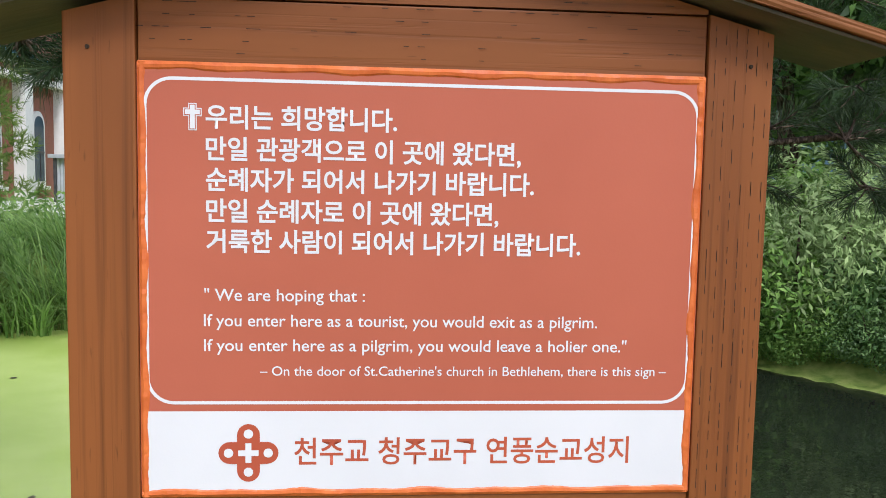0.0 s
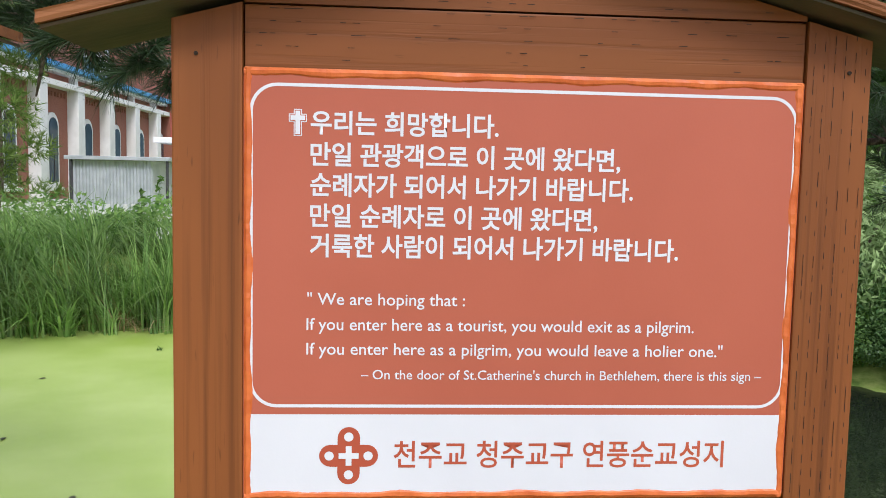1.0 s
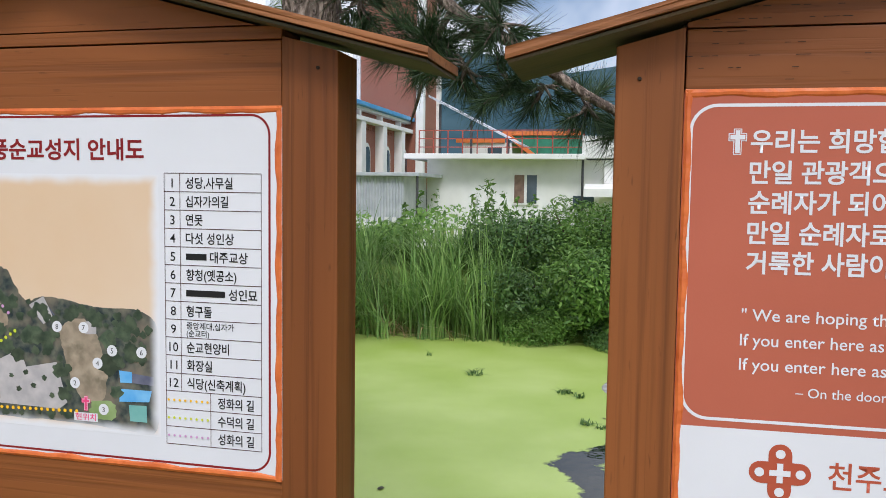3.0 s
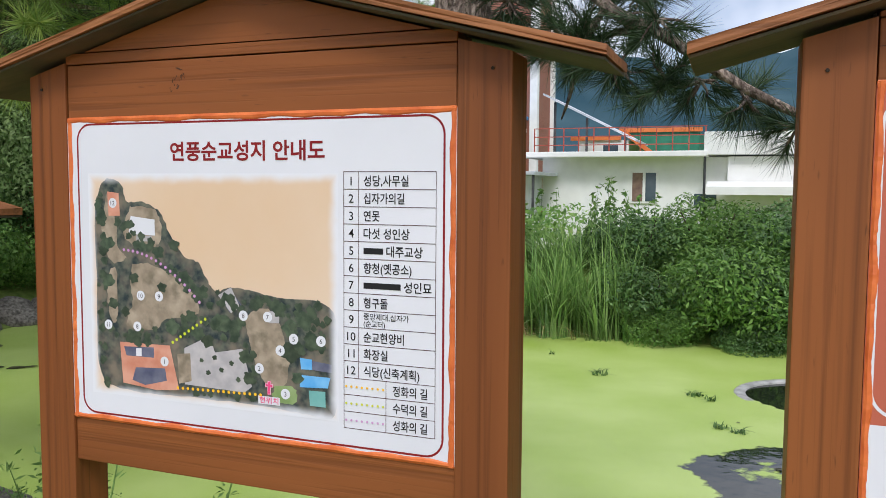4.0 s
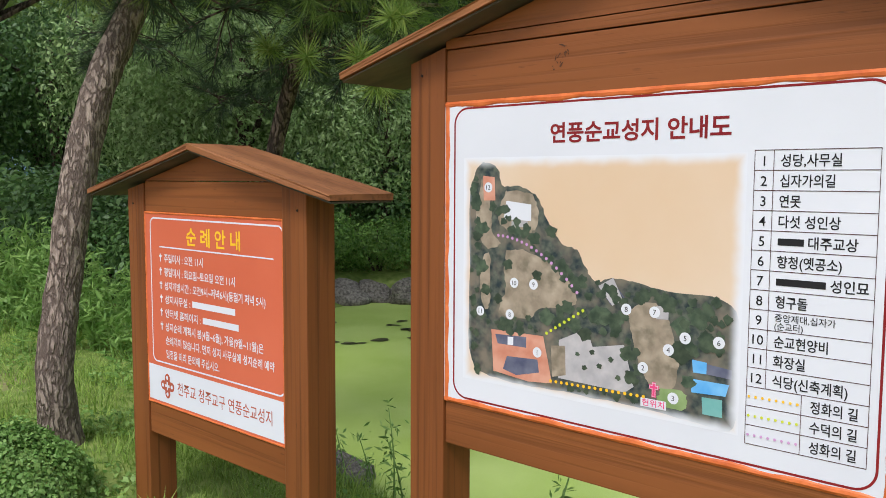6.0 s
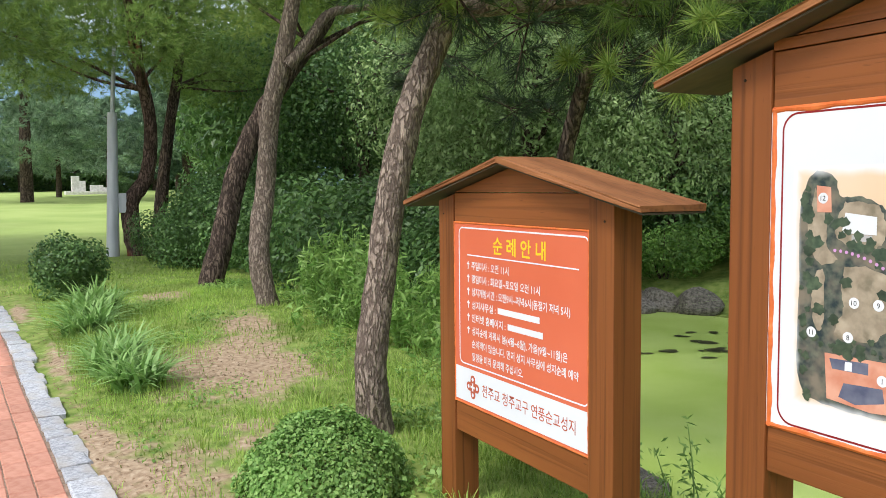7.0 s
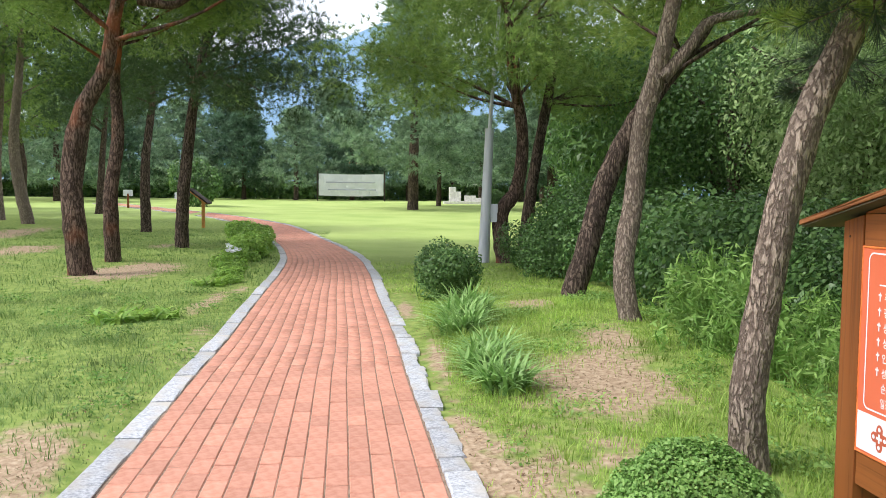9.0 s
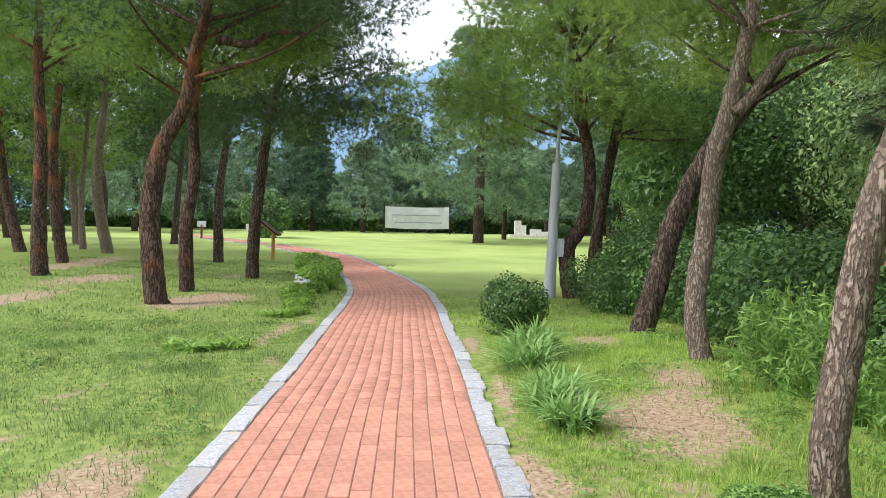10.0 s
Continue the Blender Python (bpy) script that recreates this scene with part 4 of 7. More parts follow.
for num, x, z in (("12", -2.195, 1.345), ("10", -2.109, 1.105), ("9", -2.05, 1.106), ("8", -1.793, 1.072), ("7", -1.723, 1.073), ("5", -1.65, 1.024), ("6", -1.575, 1.024), ("4", -1.688, 0.993),
                  ("2", -1.748, 0.944), ("3", -1.674, 0.887), ("1", -2.036, 0.937), ("8", -2.122, 1.023), ("11", -2.218, 1.022)):
    part("number_disc", flat_bm(disc(X(x), z, 0.013), Y1 - 0.0020), WHITE, p2)
    lettering(num, X(x), z - 0.006, 0.0125, BLACK, p2, Y1 - 0.0024, centre=True)


def dots(a, b, n, material, r=0.0042, sag=0.0, parent=None):
    bm = bmesh.new()
    for k in range(n):
        t = k / (n - 1)
        flat_bm(disc(X(a[0] + (b[0] - a[0]) * t), a[1] + (b[1] - a[1]) * t + sag * 4 * t * (1 - t), r, 8), Y1 - 0.002, bm)
    part("dotted_route", bm, material, parent)


dots((-2.161, 1.223), (-1.924, 1.098), 17, LILAC, sag=0.03, parent=p2)
dots((-2.009, 0.989), (-1.907, 1.056), 9, LIME, parent=p2)
dots((-1.995, 0.872), (-1.745, 0.878), 17, YELLOW, parent=p2)
little_cross(X(-1.72), 0.898, 0.03, p2, Y1 - 0.002, PINK, WHITE)
part("caption_ground", flat_bm(rect(X(-1.752), X(-1.69), 0.856, 0.876), Y1 - 0.0018), WHITE, p2)
lettering("현위치", X(-1.748), 0.860, 0.013, PINK, p2, Y1 - 0.0026, X(-1.694), 0.01)

# legend table
TX0, TX1, TZ1, TZ0 = -1.514, -1.283, 1.426, 0.822
step = (TZ1 - TZ0) / 15
LEGEND_INK = mat("legend_line_print", (0.05, 0.012, 0.014), (0.075, 0.018, 0.018), 3, 0.5, 0, spec=0.2)
for k in range(16):
    z = TZ1 - k * step
    part("legend_line", flat_bm(rect(X(TX0), X(TX1), z - 0.0007, z + 0.0007), Y1 - 0.0004), LEGEND_INK, p2)
for x, za, zb in ((TX0, TZ0, TZ1), (TX1, TZ0, TZ1), (-1.476, TZ0 + 3 * step, TZ1), (-1.405, TZ0, TZ0 + 3 * step)):
    part("legend_line", flat_bm(rect(X(x) - 0.0006, X(x) + 0.0006, za, zb), Y1 - 0.0012), LEGEND_INK, p2)
rows2 = ("성당,사무실", "십자가의길", "연못", "다섯 성인상", None, "향청(옛공소)", None, "형구돌", "", "순교현양비", "화장실", "식당(신축계획)")
for k, body in enumerate(rows2):
    z = TZ1 - (k + 1) * step + 0.009
    lettering(str(k + 1), X(-1.495), z, 0.021, BLACK, p2, Y1 - 0.0004, centre=True, bold=0.004)
    if body is None:
        xm, xe = (-1.405, -1.315) if k == 4 else (-1.361, -1.293)
        part("legend_bar", flat_bm(rect(X(-1.463), X(xm - 0.008), z + 0.003, z + 0.017), Y1 - 0.0004), BLACK, p2)
        lettering("대주교상" if k == 4 else "성인묘", X(xm), z, 0.02, BLACK, p2, Y1 - 0.0004, X(xe), 0.014)
    elif body:
        lettering(body, X(-1.463), z, 0.02, BLACK, p2, Y1 - 0.0004, X(-1.463) + 0.0205 * (len(body) - 0.35 * body.count(" ") - 0.5 * body.count(",") - 0.55 * (body.count("(") + body.count(")"))), 0.014)
    else:
        lettering("중앙제대,십자가", X(-1.463), z + 0.012, 0.013, BLACK, p2, Y1 - 0.0004, X(-1.348), 0.008)
        lettering("(순교터)", X(-1.463), z - 0.005, 0.013, BLACK, p2, Y1 - 0.0004, X(-1.408), 0.008)
for k, (body, ink) in enumerate((("정화의 길", YELLOW), ("수덕의 길", LIME), ("성화의 길", LILAC))):
    z = TZ1 - (13 + k) * step + 0.009
    lettering(body, X(-1.388), z, 0.02, BLACK, p2, Y1 - 0.0004, X(-1.302), 0.014)
    dots((-1.508, z + 0.011), (-1.412, z + 0.011), 8, ink, 0.003, parent=p2)

# a split knot in the map board's beam
rk_ = random.Random(9)
bm = bmesh.new()
for q in range(15):
    a0, r_ = rk_.uniform(0, 6.28), rk_.uniform(0.006, 0.03)
    sweep = rk_.uniform(0.35, 0.9)
    last = None
    for k in range(7):
        a1 = a0 + k * sweep / 6
        rr = r_ * (1 + 0.12 * rk_.uniform(-1, 1))
        thick = 0.0022 * math.sin(math.pi * (k + 0.5) / 7)
        x_, z_ = X(-1.985) + 0.9 * rr * math.cos(a1) + 0.25 * rr * math.sin(a1), 1.652 + 1.15 * rr * math.sin(a1)
        pair_ = [bm.verts.new((x_, 0.0052 - q * 0.00002, z_ - thick)), bm.verts.new((x_, 0.0052 - q * 0.00002, z_ + thick))]
        if last:
            bm.faces.new((last[0], pair_[0], pair_[1], last[1]))
        last = pair_
part("knot", bm, mat("knot_wood", (0.06, 0.022, 0.008), (0.11, 0.042, 0.014), 20, 0.8), b2, "dark split knot in the wood")["kind"] = "stuff"

# third board: orange panel with visiting hours
b3, c3_ = board("smaller brown wooden roofed board with orange notice panel", -4.09, -2.94, 1.498, (0.455, 1.232), 0.325, 1.353, 1.49, 0.775, 0.22, foot=-0.3, seed=11)
X = lambda v: v - c3_
p3 = part("panel", box_bm(-0.447, 0.447, 0.004, 0.016, 0.455, 1.232, 0.0015), ORANGE, b3, "orange printed panel")
part("sealant_bead", sealant_bm(-0.45, 0.45, 0.456, 1.231, 0.006, 0.008, 8), SEALANT, b3)
part("panel_border", ring_bm(X(-3.925), X(-3.064), 0.629, 1.211, 0.03, 0.006, Y1), WHITE, p3)
part("panel_foot", flat_bm(rect(X(-3.958), X(-3.068), 0.47, 0.614), Y1), WHITE, p3, "white band at the panel's foot")
lettering("순 례 안 내", X(-3.658), 1.117, 0.055, YELLOW, p3, Y1 - 0.0004, X(-3.308), 0.02)
part("title_rule", flat_bm(rect(X(-3.855), X(-3.118), 1.093, 1.098), Y1 - 0.0004), WHITE, p3)
for k, (body, xb) in enumerate((("주일미사 : 오전 11시", -3.547), ("평일미사 : 화요일~토요일 오전 11시", -3.344), ("성지개방시간 : 오전9시~저녁6시(동절기 저녁 5시)", -3.166), ("성지사무실 :", -3.64),
                                ("인터넷 홈페이지 :", -3.57), ("성지순례 계획시 봄(4월~6월), 가을(9월~11월)은", -3.181), ("순례객이 많습니다. 먼저 성지 사무실에 성지순례 예약", -3.120), ("일정을 미리 문의해 주십시오.", -3.452))):
    z = 1.038 - k * 0.0545
    if k < 6:
        little_cross(X(-3.847), z + 0.015, 0.032, p3, Y1 - 0.0004, WHITE)
    lettering(body, X(-3.822), z, 0.028, WHITE, p3, Y1 - 0.0004, X(xb), 0.014)
    if k in (3, 4):
        part("notice_bar", flat_bm(rect(X(xb) + 0.015, X(-3.345 if k == 3 else -3.325), z + 0.002, z + 0.026), Y1 - 0.0004), WHITE, p3)
emblem(X(-3.818), 0.54, 0.1, p3, Y1 - 0.0004, LOGO_RED, WHITE)
lettering("천주교 청주교구 연풍순교성지", X(-3.745), 0.522, 0.042, LOGO_RED, p3, Y1 - 0.0004, X(-3.136), 0.006)

# ---- trees ----
def crown_pine(clumps, rng, tufts, per, length, width, material, spread=0.9, up=0.5):
    pieces = []
    for cx, cy, cz, rx, rz in clumps:
        p, d = shell(tufts, (rx, rx, rz), rng, 0.35)
        d = unit(d + np.array([0, 0, up]))
        pieces.append(needles(p + np.array([cx, cy, cz]), d, per, length, width, rng, spread))
    V, F = join(pieces)
    return mesh_np("crown", V, F, material)


def pine(label, base, trunk, radii, clumps, bark, material=None, tufts=70, per=10, length=0.2, width=0.012, limbs=(), seed=1, group="red pines", sides=14):
    """A pine: trunk through points relative to its base, limbs (own points), crown of needle clumps."""
    rng = np.random.default_rng(seed)
    z0 = float(ground_z(base[0], base[1])) - 0.05
    t = empty("pine_tree", pose(base[0], base[1], z0))
    tagged(t, label, "tree", group)
    pieces = [tube([(0, 0, -0.1)] + list(trunk), [radii[0] * 1.25] + list(radii), sides, 48, 0.05, seed)]
    top = Vector(trunk[-1])
    for pts, r0, r1 in limbs:
        pieces.append(tube(pts, [r0, (r0 + r1) / 2, r1], 8, 16, 0.06, seed + 3))
    for cx, cy, cz, rx, rz in clumps[::3]:
        c = Vector((cx, cy, cz))
        flat = math.hypot(cx - top.x, cy - top.y)
        za = min(max(cz - 0.45 * flat - 0.2, trunk[-1][2] * 0.62), trunk[-1][2])
        a = Vector([float(np.interp(za, [q[2] for q in trunk], [q[ax] for q in trunk])) for ax in (0, 1)] + [za])
        mid = a.lerp(c, 0.5) + Vector((0, 0, 0.12 * (c - a).length * rng.uniform(-0.6, 1)))
        pieces.append(tube([tuple(a), tuple(mid), tuple(c)], [radii[-1] * 0.6, radii[-1] * 0.4, radii[-1] * 0.15], 6, 8, 0.08, seed + 5))
    V, F = join(pieces)
    put("trunk", mesh_np("trunk", V, F, bark, True), t)
    put("crown", crown_pine(clumps, rng, tufts, per, length, width, material or NEEDLE), t)
    return t


def clump_set(n, cx, cy, z0, z1, reach, size, rng):
    """n flat clumps round a middle line, wider below."""
    out = []
    for k in range(n):
        f = rng.random()
        z = z0 + (z1 - z0) * f
        a, r = rng.random() * 2 * math.pi, reach * (1 - 0.65 * f) * (0.35 + 0.65 * rng.random())
        s = size * (0.7 + 0.6 * rng.random())
        out.append((cx + r * math.cos(a), cy + r * math.sin(a), z, s, s * 0.42))
    return out


def yz(base, pairs):
    """Trunk points from (y, z) pairs in the plane across the path."""
    return [(0.12 * math.sin(z * 1.3 + base[1]), y - base[1], z) for y, z in pairs]


R = np.random.default_rng(42)
# by the path, right-hand verge
B = (-5.0, 1.6)
pine("leaning grey-barked pine with rough plated trunk", B, [(0, 0, 0), (0.02, -0.05, 0.41), (0, 0.02, 0.85), (0, 0.09, 1.3), (0.0, 0.2, 1.75), (0, 0.34, 2.1), (0, 0.6, 2.6), (0.1, 0.9, 3.2), (0.3, 1.3, 4.0)],
     [0.1, 0.088, 0.084, 0.082, 0.08, 0.076, 0.07, 0.055, 0.04],
     [(0.1, 0.25, 2.75, 0.55, 0.22), (0.6, 0.2, 2.6, 0.5, 0.2), (0.9, 0.9, 2.45, 0.6, 0.25), (1.5, 0.9, 2.5, 0.6, 0.25), (1.3, 1.8, 2.5, 0.7, 0.3), (0.4, 1.6, 2.6, 0.7, 0.3), (2.2, 1.4, 2.45, 0.6, 0.25),
      (2.2, 2.2, 2.6, 0.8, 0.3), (0.0, 2.2, 3.0, 0.8, 0.3), (1.2, 1.2, 3.4, 0.9, 0.35), (-0.5, 1.2, 3.4, 0.9, 0.35), (0.6, 2.5, 3.6, 0.9, 0.35), (2.9, 1.6, 2.6, 0.6, 0.25), (1.2, 0.0, 2.75, 0.5, 0.2)],
     BARK, NEEDLE, 130, 26, 0.16, 0.0045, limbs=[([(0, 0.5, 2.4), (0.7, 0.8, 2.35), (1.6, 1.2, 2.4), (2.6, 1.7, 2.45)], 0.05, 0.015), ([(0, 0.6, 2.6), (0.2, 1.4, 2.5), (0.6, 2.2, 2.5)], 0.04, 0.012)], seed=5, sides=20)
B = (-9.5, 2.34)
pine("grey-barked pine with forked slender trunk", B, yz(B, [(2.34, 0), (2.27, 0.6), (2.4, 1.4), (2.47, 2.1), (2.6, 2.69), (2.68, 3.16), (2.76, 3.7), (2.8, 4.6), (2.7, 5.6)]),
     [0.125, 0.11, 0.105, 0.105, 0.1, 0.085, 0.075, 0.06, 0.04], clump_set(30, 0, 0.5, 3.7, 6.2, 2.8, 0.95, R) + [(0.6, 1.6, 3.45, 0.8, 0.3), (0.9, 2.4, 3.4, 0.8, 0.3), (0.3, -0.9, 3.9, 0.8, 0.3), (0.5, -1.8, 4.2, 0.8, 0.3)],
     BARK, NEEDLE, 120, 20, 0.15, 0.008, limbs=[([(0, 0.29, 2.6), (0, 0.55, 2.9), (0, 0.77, 3.19), (0, 1.09, 3.29), (0, 1.5, 3.35)], 0.08, 0.03)], seed=6)
# The brighter needles put the light on this crown into its colour.
B = (-12.2, 2.34)
pine("dark leaning pine with deeply furrowed bark", B, yz(B, [(2.34, 0), (2.59, 0.78), (2.84, 1.62), (3.24, 2.48), (3.65, 3.1), (4.2, 3.9), (4.6, 5.0)]),
     [0.17, 0.16, 0.15, 0.14, 0.12, 0.09, 0.05], clump_set(30, 0, 2.0, 3.9, 6.6, 3.0, 1.05, R), BARK_DARK, NEEDLE_BRIGHT, 110, 18, 0.16, 0.0105, seed=7)
B = (-18.9, 2.42)
pine("red-barked pine with crooked trunk", B, yz(B, [(2.42, 0), (2.33, 1.08), (2.69, 1.71), (2.79, 2.83), (2.51, 4.3), (2.4, 5.6)]),
     [0.2, 0.17, 0.15, 0.13, 0.11, 0.07], clump_set(56, 0, -0.2, 3.7, 7.8, 3.8, 1.25, R), BARK_RED, NEEDLE, 180, 11, 0.17, 0.0135, seed=8)
B = (-21, 3.25)
pine("dark slender pine at the lawn edge", B, yz(B, [(3.25, 0), (3.28, 0.64), (3.51, 2.58), (3.88, 4.67), (4.0, 6.2)]), [0.18, 0.16, 0.13, 0.11, 0.06], clump_set(44, 0, 0.6, 3.8, 8.0, 3.4, 1.25, R), BARK_DARK, NEEDLE, 180, 11, 0.17, 0.0135, seed=9)
# pine grove on the other side of the path
grove = [((-15.6, -5.5), [(-5.5, 0), (-5.6, 1.0), (-5.68, 2.01), (-5.49, 2.93), (-5.09, 3.64), (-4.9, 4.45), (-4.66, 5.3), (-4.4, 6.6)], 0.21, BARK_RED, 30, 5.3, 3.6, "thick red-barked pine with a bent trunk"),
         ((-18.6, -5.94), [(-5.94, 0), (-5.95, 1.42), (-5.84, 2.65), (-5.89, 3.86), (-5.7, 5.2), (-5.6, 6.6)], 0.17, BARK_RED, 24, 4.9, 2.8, "slender red-barked pine in the grove"),
         ((-31, -8.8), [(-8.8, 0), (-8.75, 2.5), (-8.5, 5.1), (-8.4, 7.5)], 0.2, BARK_DARK, 24, 5.6, 3.2, "dark straight-trunked pine in the grove"),
         ((-23.6, -5.72), [(-5.72, 0), (-5.67, 1.46), (-5.5, 3.35), (-5.28, 4.6), (-4.98, 5.86), (-4.8, 7.4)], 0.19, BARK_DARK, 52, 4.2, 3.9, "dark pine with spreading boughs over the path"),
         ((-23.2, -11.4), [(-11.4, 0), (-11.5, 1.35), (-11.49, 3.67), (-11.54, 5.97), (-11.6, 7.8)], 0.24, BARK_RED, 26, 6.4, 3.4, "thick red-barked pine in the grove"),
         ((-29.5, -13.9), [(-13.9, 0), (-14.2, 3.2), (-14.0, 6.2), (-13.9, 8.6)], 0.22, BARK_RED, 24, 6.6, 3.2, "tall red-barked pine in the grove"),
         ((-35, -14.6), [(-14.6, 0), (-15.0, 3.0), (-14.8, 6.2), (-14.6, 8.6)], 0.26, BARK, 24, 6.8, 3.4, "tall grey-barked pine in the grove"),
         ((-35, -18.3), [(-18.2, 0), (-18.9, 2.5), (-19.1, 5.0), (-19.2, 8.0)], 0.25, BARK_RED, 24, 6.4, 3.4, "leaning red-barked pine in the grove"),
         ((-43, -19.5), [(-19.5, 0), (-19.8, 3.5), (-19.6, 7.5)], 0.25, BARK, 26, 4.2, 3.8, "tall grey-barked pine in the grove"),
         ((-47, -22.5), [(-22.5, 0), (-22.2, 3.5), (-22.0, 7.5)], 0.25, BARK_RED, 26, 4.2, 3.8, "tall red-barked pine in the grove"),
         ((-40, -25), [(-25, 0), (-25.4, 3.5), (-25.2, 7.5)], 0.25, BARK, 26, 4.2, 3.8, "tall grey-barked pine in the grove"),
         ((-50, -27), [(-27, 0), (-27.4, 3.5), (-27.2, 7.5)], 0.25, BARK_RED, 26, 4.0, 4.0, "tall red-barked pine in the grove"),
         ((-46, -15.5), [(-15.5, 0), (-15.2, 3.5), (-14.9, 7.0)], 0.22, BARK_DARK, 26, 5.0, 3.6, "dark pine beside the curving path"),
         ((-27, -15.6), [(-15.6, 0), (-15.8, 2.4), (-15.5, 5.2), (-15.6, 8.0)], 0.15, BARK_DARK, 13, 5.2, 2.8, "slim dark pine deep in the grove"),
         ((-31, -18.6), [(-18.6, 0), (-18.3, 2.4), (-18.7, 5.2), (-18.6, 8.0)], 0.17, BARK_RED, 13, 5.2, 2.8, "slim red-barked pine deep in the grove"),
         ((-37, -20.5), [(-20.5, 0), (-20.9, 2.4), (-20.6, 5.2), (-20.4, 8.0)], 0.18, BARK_DARK, 13, 5.4, 3.0, "slim dark pine deep in the grove"),
         ((-38, -16.9), [(-16.9, 0), (-17.1, 2.4), (-16.8, 5.2), (-16.7, 8.0)], 0.17, BARK, 13, 5.4, 3.0, "slim grey pine deep in the grove"),
         ((-53, -22.5), [(-22.5, 0), (-22.3, 2.6), (-22.6, 5.2), (-22.4, 8.0)], 0.2, BARK_DARK, 13, 5.4, 3.2, "slim dark pine deep in the grove"),
         ((-33.5, -12.3), [(-12.3, 0), (-11.9, 2.4), (-11.5, 5.0), (-11.3, 7.5)], 0.17, BARK_DARK, 13, 5.4, 3.0, "leaning dark pine deep in the grove")]
for k, (b, line, r, bark, n, zc, reach, lab) in enumerate(grove):
    top = line[-1]
    far = -b[0] > 28
    limbs = [([(0, 1.0, 4.8), (0, 1.56, 4.72), (0, 2.0, 4.93), (0.1, 2.6, 4.89)], 0.09, 0.03)] if k == 0 else []
    pine(lab, b, yz(b, line), list(np.linspace(r, r * 0.35, len(line))), clump_set(int(n * (1.35 if far else 1.75)), 0, top[0] - b[1], zc - 0.3, top[1] + 2.2, reach, 1.35 if far else 1.1, R), bark, NEEDLE if k % 3 else NEEDLE_DARK,
         100 if far else 180, 10 if far else 11, 0.22 if far else 0.17, 0.027 if far else 0.0135, limbs=limbs, seed=20 + k)
B = (-7.8, 15.6)
pine("young bushy pine before the church", B, [(0, 0, 0), (0.05, 0, 1.5), (0, 0.05, 3.0), (0, 0, 4.4)], [0.09, 0.07, 0.05, 0.02],
     [(0.45 * math.cos(2.4 * q), 0.45 * math.sin(2.4 * q), 0.7 + 0.3 * q, 0.75 - 0.04 * q, 0.3) for q in range(13)], BARK, NEEDLE, 90, 9, 0.2, 0.02, seed=66)

# ---- leaf and blade helpers for planting ----
def leafy(name, n, radii, length, width, material, seed, lobes=6, points=4):
    """A shrub or crown mesh of n leaves on uneven lobes, standing on z = 0."""
    rng = np.random.default_rng(seed)
    rx, ry, rz = radii
    C, D = [], []
    share = n // (lobes + 1)
    for k in range(lobes + 1):
        if k == 0:
            c, s = np.array([0, 0, rz * 0.5]), 0.72
        else:
            a = 2 * math.pi * k / lobes + rng.uniform(-0.4, 0.4)
            c = np.array([rx * 0.52 * math.cos(a), ry * 0.52 * math.sin(a), rz * rng.uniform(0.3, 0.72)])
            s = rng.uniform(0.42, 0.6)
        p, d = shell(share, (rx * s, ry * s, rz * 0.5 * (s + 0.25)), rng, 0.6)
        p = p + c
        p[:, 2] = np.abs(p[:, 2])
        C.append(p)
        D.append(unit(d + np.array([0, 0, 0.45])))
    V, F = leaves(np.vstack(C), np.vstack(D), length, width, rng)
    if points == 3:
        V = V.reshape(-1, 4, 3)[:, :3].reshape(-1, 3)
        F = np.arange(len(V)).reshape(-1, 3)
    return mesh_np(name, V, F, material)


def blades(xyz, height, width, rng, lean=0.35, segs=2, az=None):
    """Bent tapering blades standing at xyz: quads."""
    n = len(xyz)
    a = rng.random(n) * 2 * np.pi if az is None else az
    d = np.stack([np.cos(a), np.sin(a), np.zeros(n)], -1)
    s = np.stack([-np.sin(a), np.cos(a), np.zeros(n)], -1)
    h = (height * (0.55 + 0.75 * rng.random(n)))[:, None]
    ln = (lean * (0.3 + 1.0 * rng.random(n)))[:, None]
    w = (width * (0.7 + 0.6 * rng.random(n)))[:, None]
    rows = []
    for k in range(segs + 1):
        f = k / segs
        c = xyz + d * h * ln * f ** 2 + np.array([0, 0, 1.0]) * h * (f - 0.4 * ln * f ** 2)
        ww = w * (1 - f) ** 0.7 if k < segs else w * 0.06
        rows += [c - s * ww / 2, c + s * ww / 2]
    V = np.stack(rows, 1).reshape(-1, 3)
    m = 2 * (segs + 1)
    base = (np.arange(n) * m)[:, None]
    F = np.concatenate([base + np.array([[2 * k, 2 * k + 1, 2 * k + 3, 2 * k + 2]]) for k in range(segs)], 0)
    return V, F


def single(name, me, label, category, group="", pos=None, kind=""):
    ob = put(name, me)
    if pos is not None:
        ob.matrix_world = pos
    return tagged(ob, label, category, group, kind)


# ---- thicket round the pond ----
rs = random.Random(8)
dark_a = leafy("shrub", 5600, (1.15, 1.15, 1.35), 0.076, 0.041, LEAF_DARK, 1, 8)
dark_b = leafy("shrub", 5600, (1.0, 1.2, 1.5), 0.074, 0.04, LEAF_DARK, 2, 9)
green_a = leafy("shrub", 5600, (1.1, 1.0, 1.2), 0.076, 0.038, LEAF, 3, 9)
green_b = leafy("shrub", 5600, (1.0, 1.1, 1.1), 0.07, 0.034, LEAF, 4, 10)
fern_a = leafy("shrub", 8600, (1.0, 1.1, 1.15), 0.078, 0.028, LEAF, 6, 11)
fern_b = leafy("shrub", 8600, (1.1, 1.0, 1.1), 0.074, 0.029, LEAF_DARK, 7, 11)
pale_a = leafy("shrub", 5200, (1.0, 1.0, 1.3), 0.085, 0.024, LEAF_PALE, 5, 9)
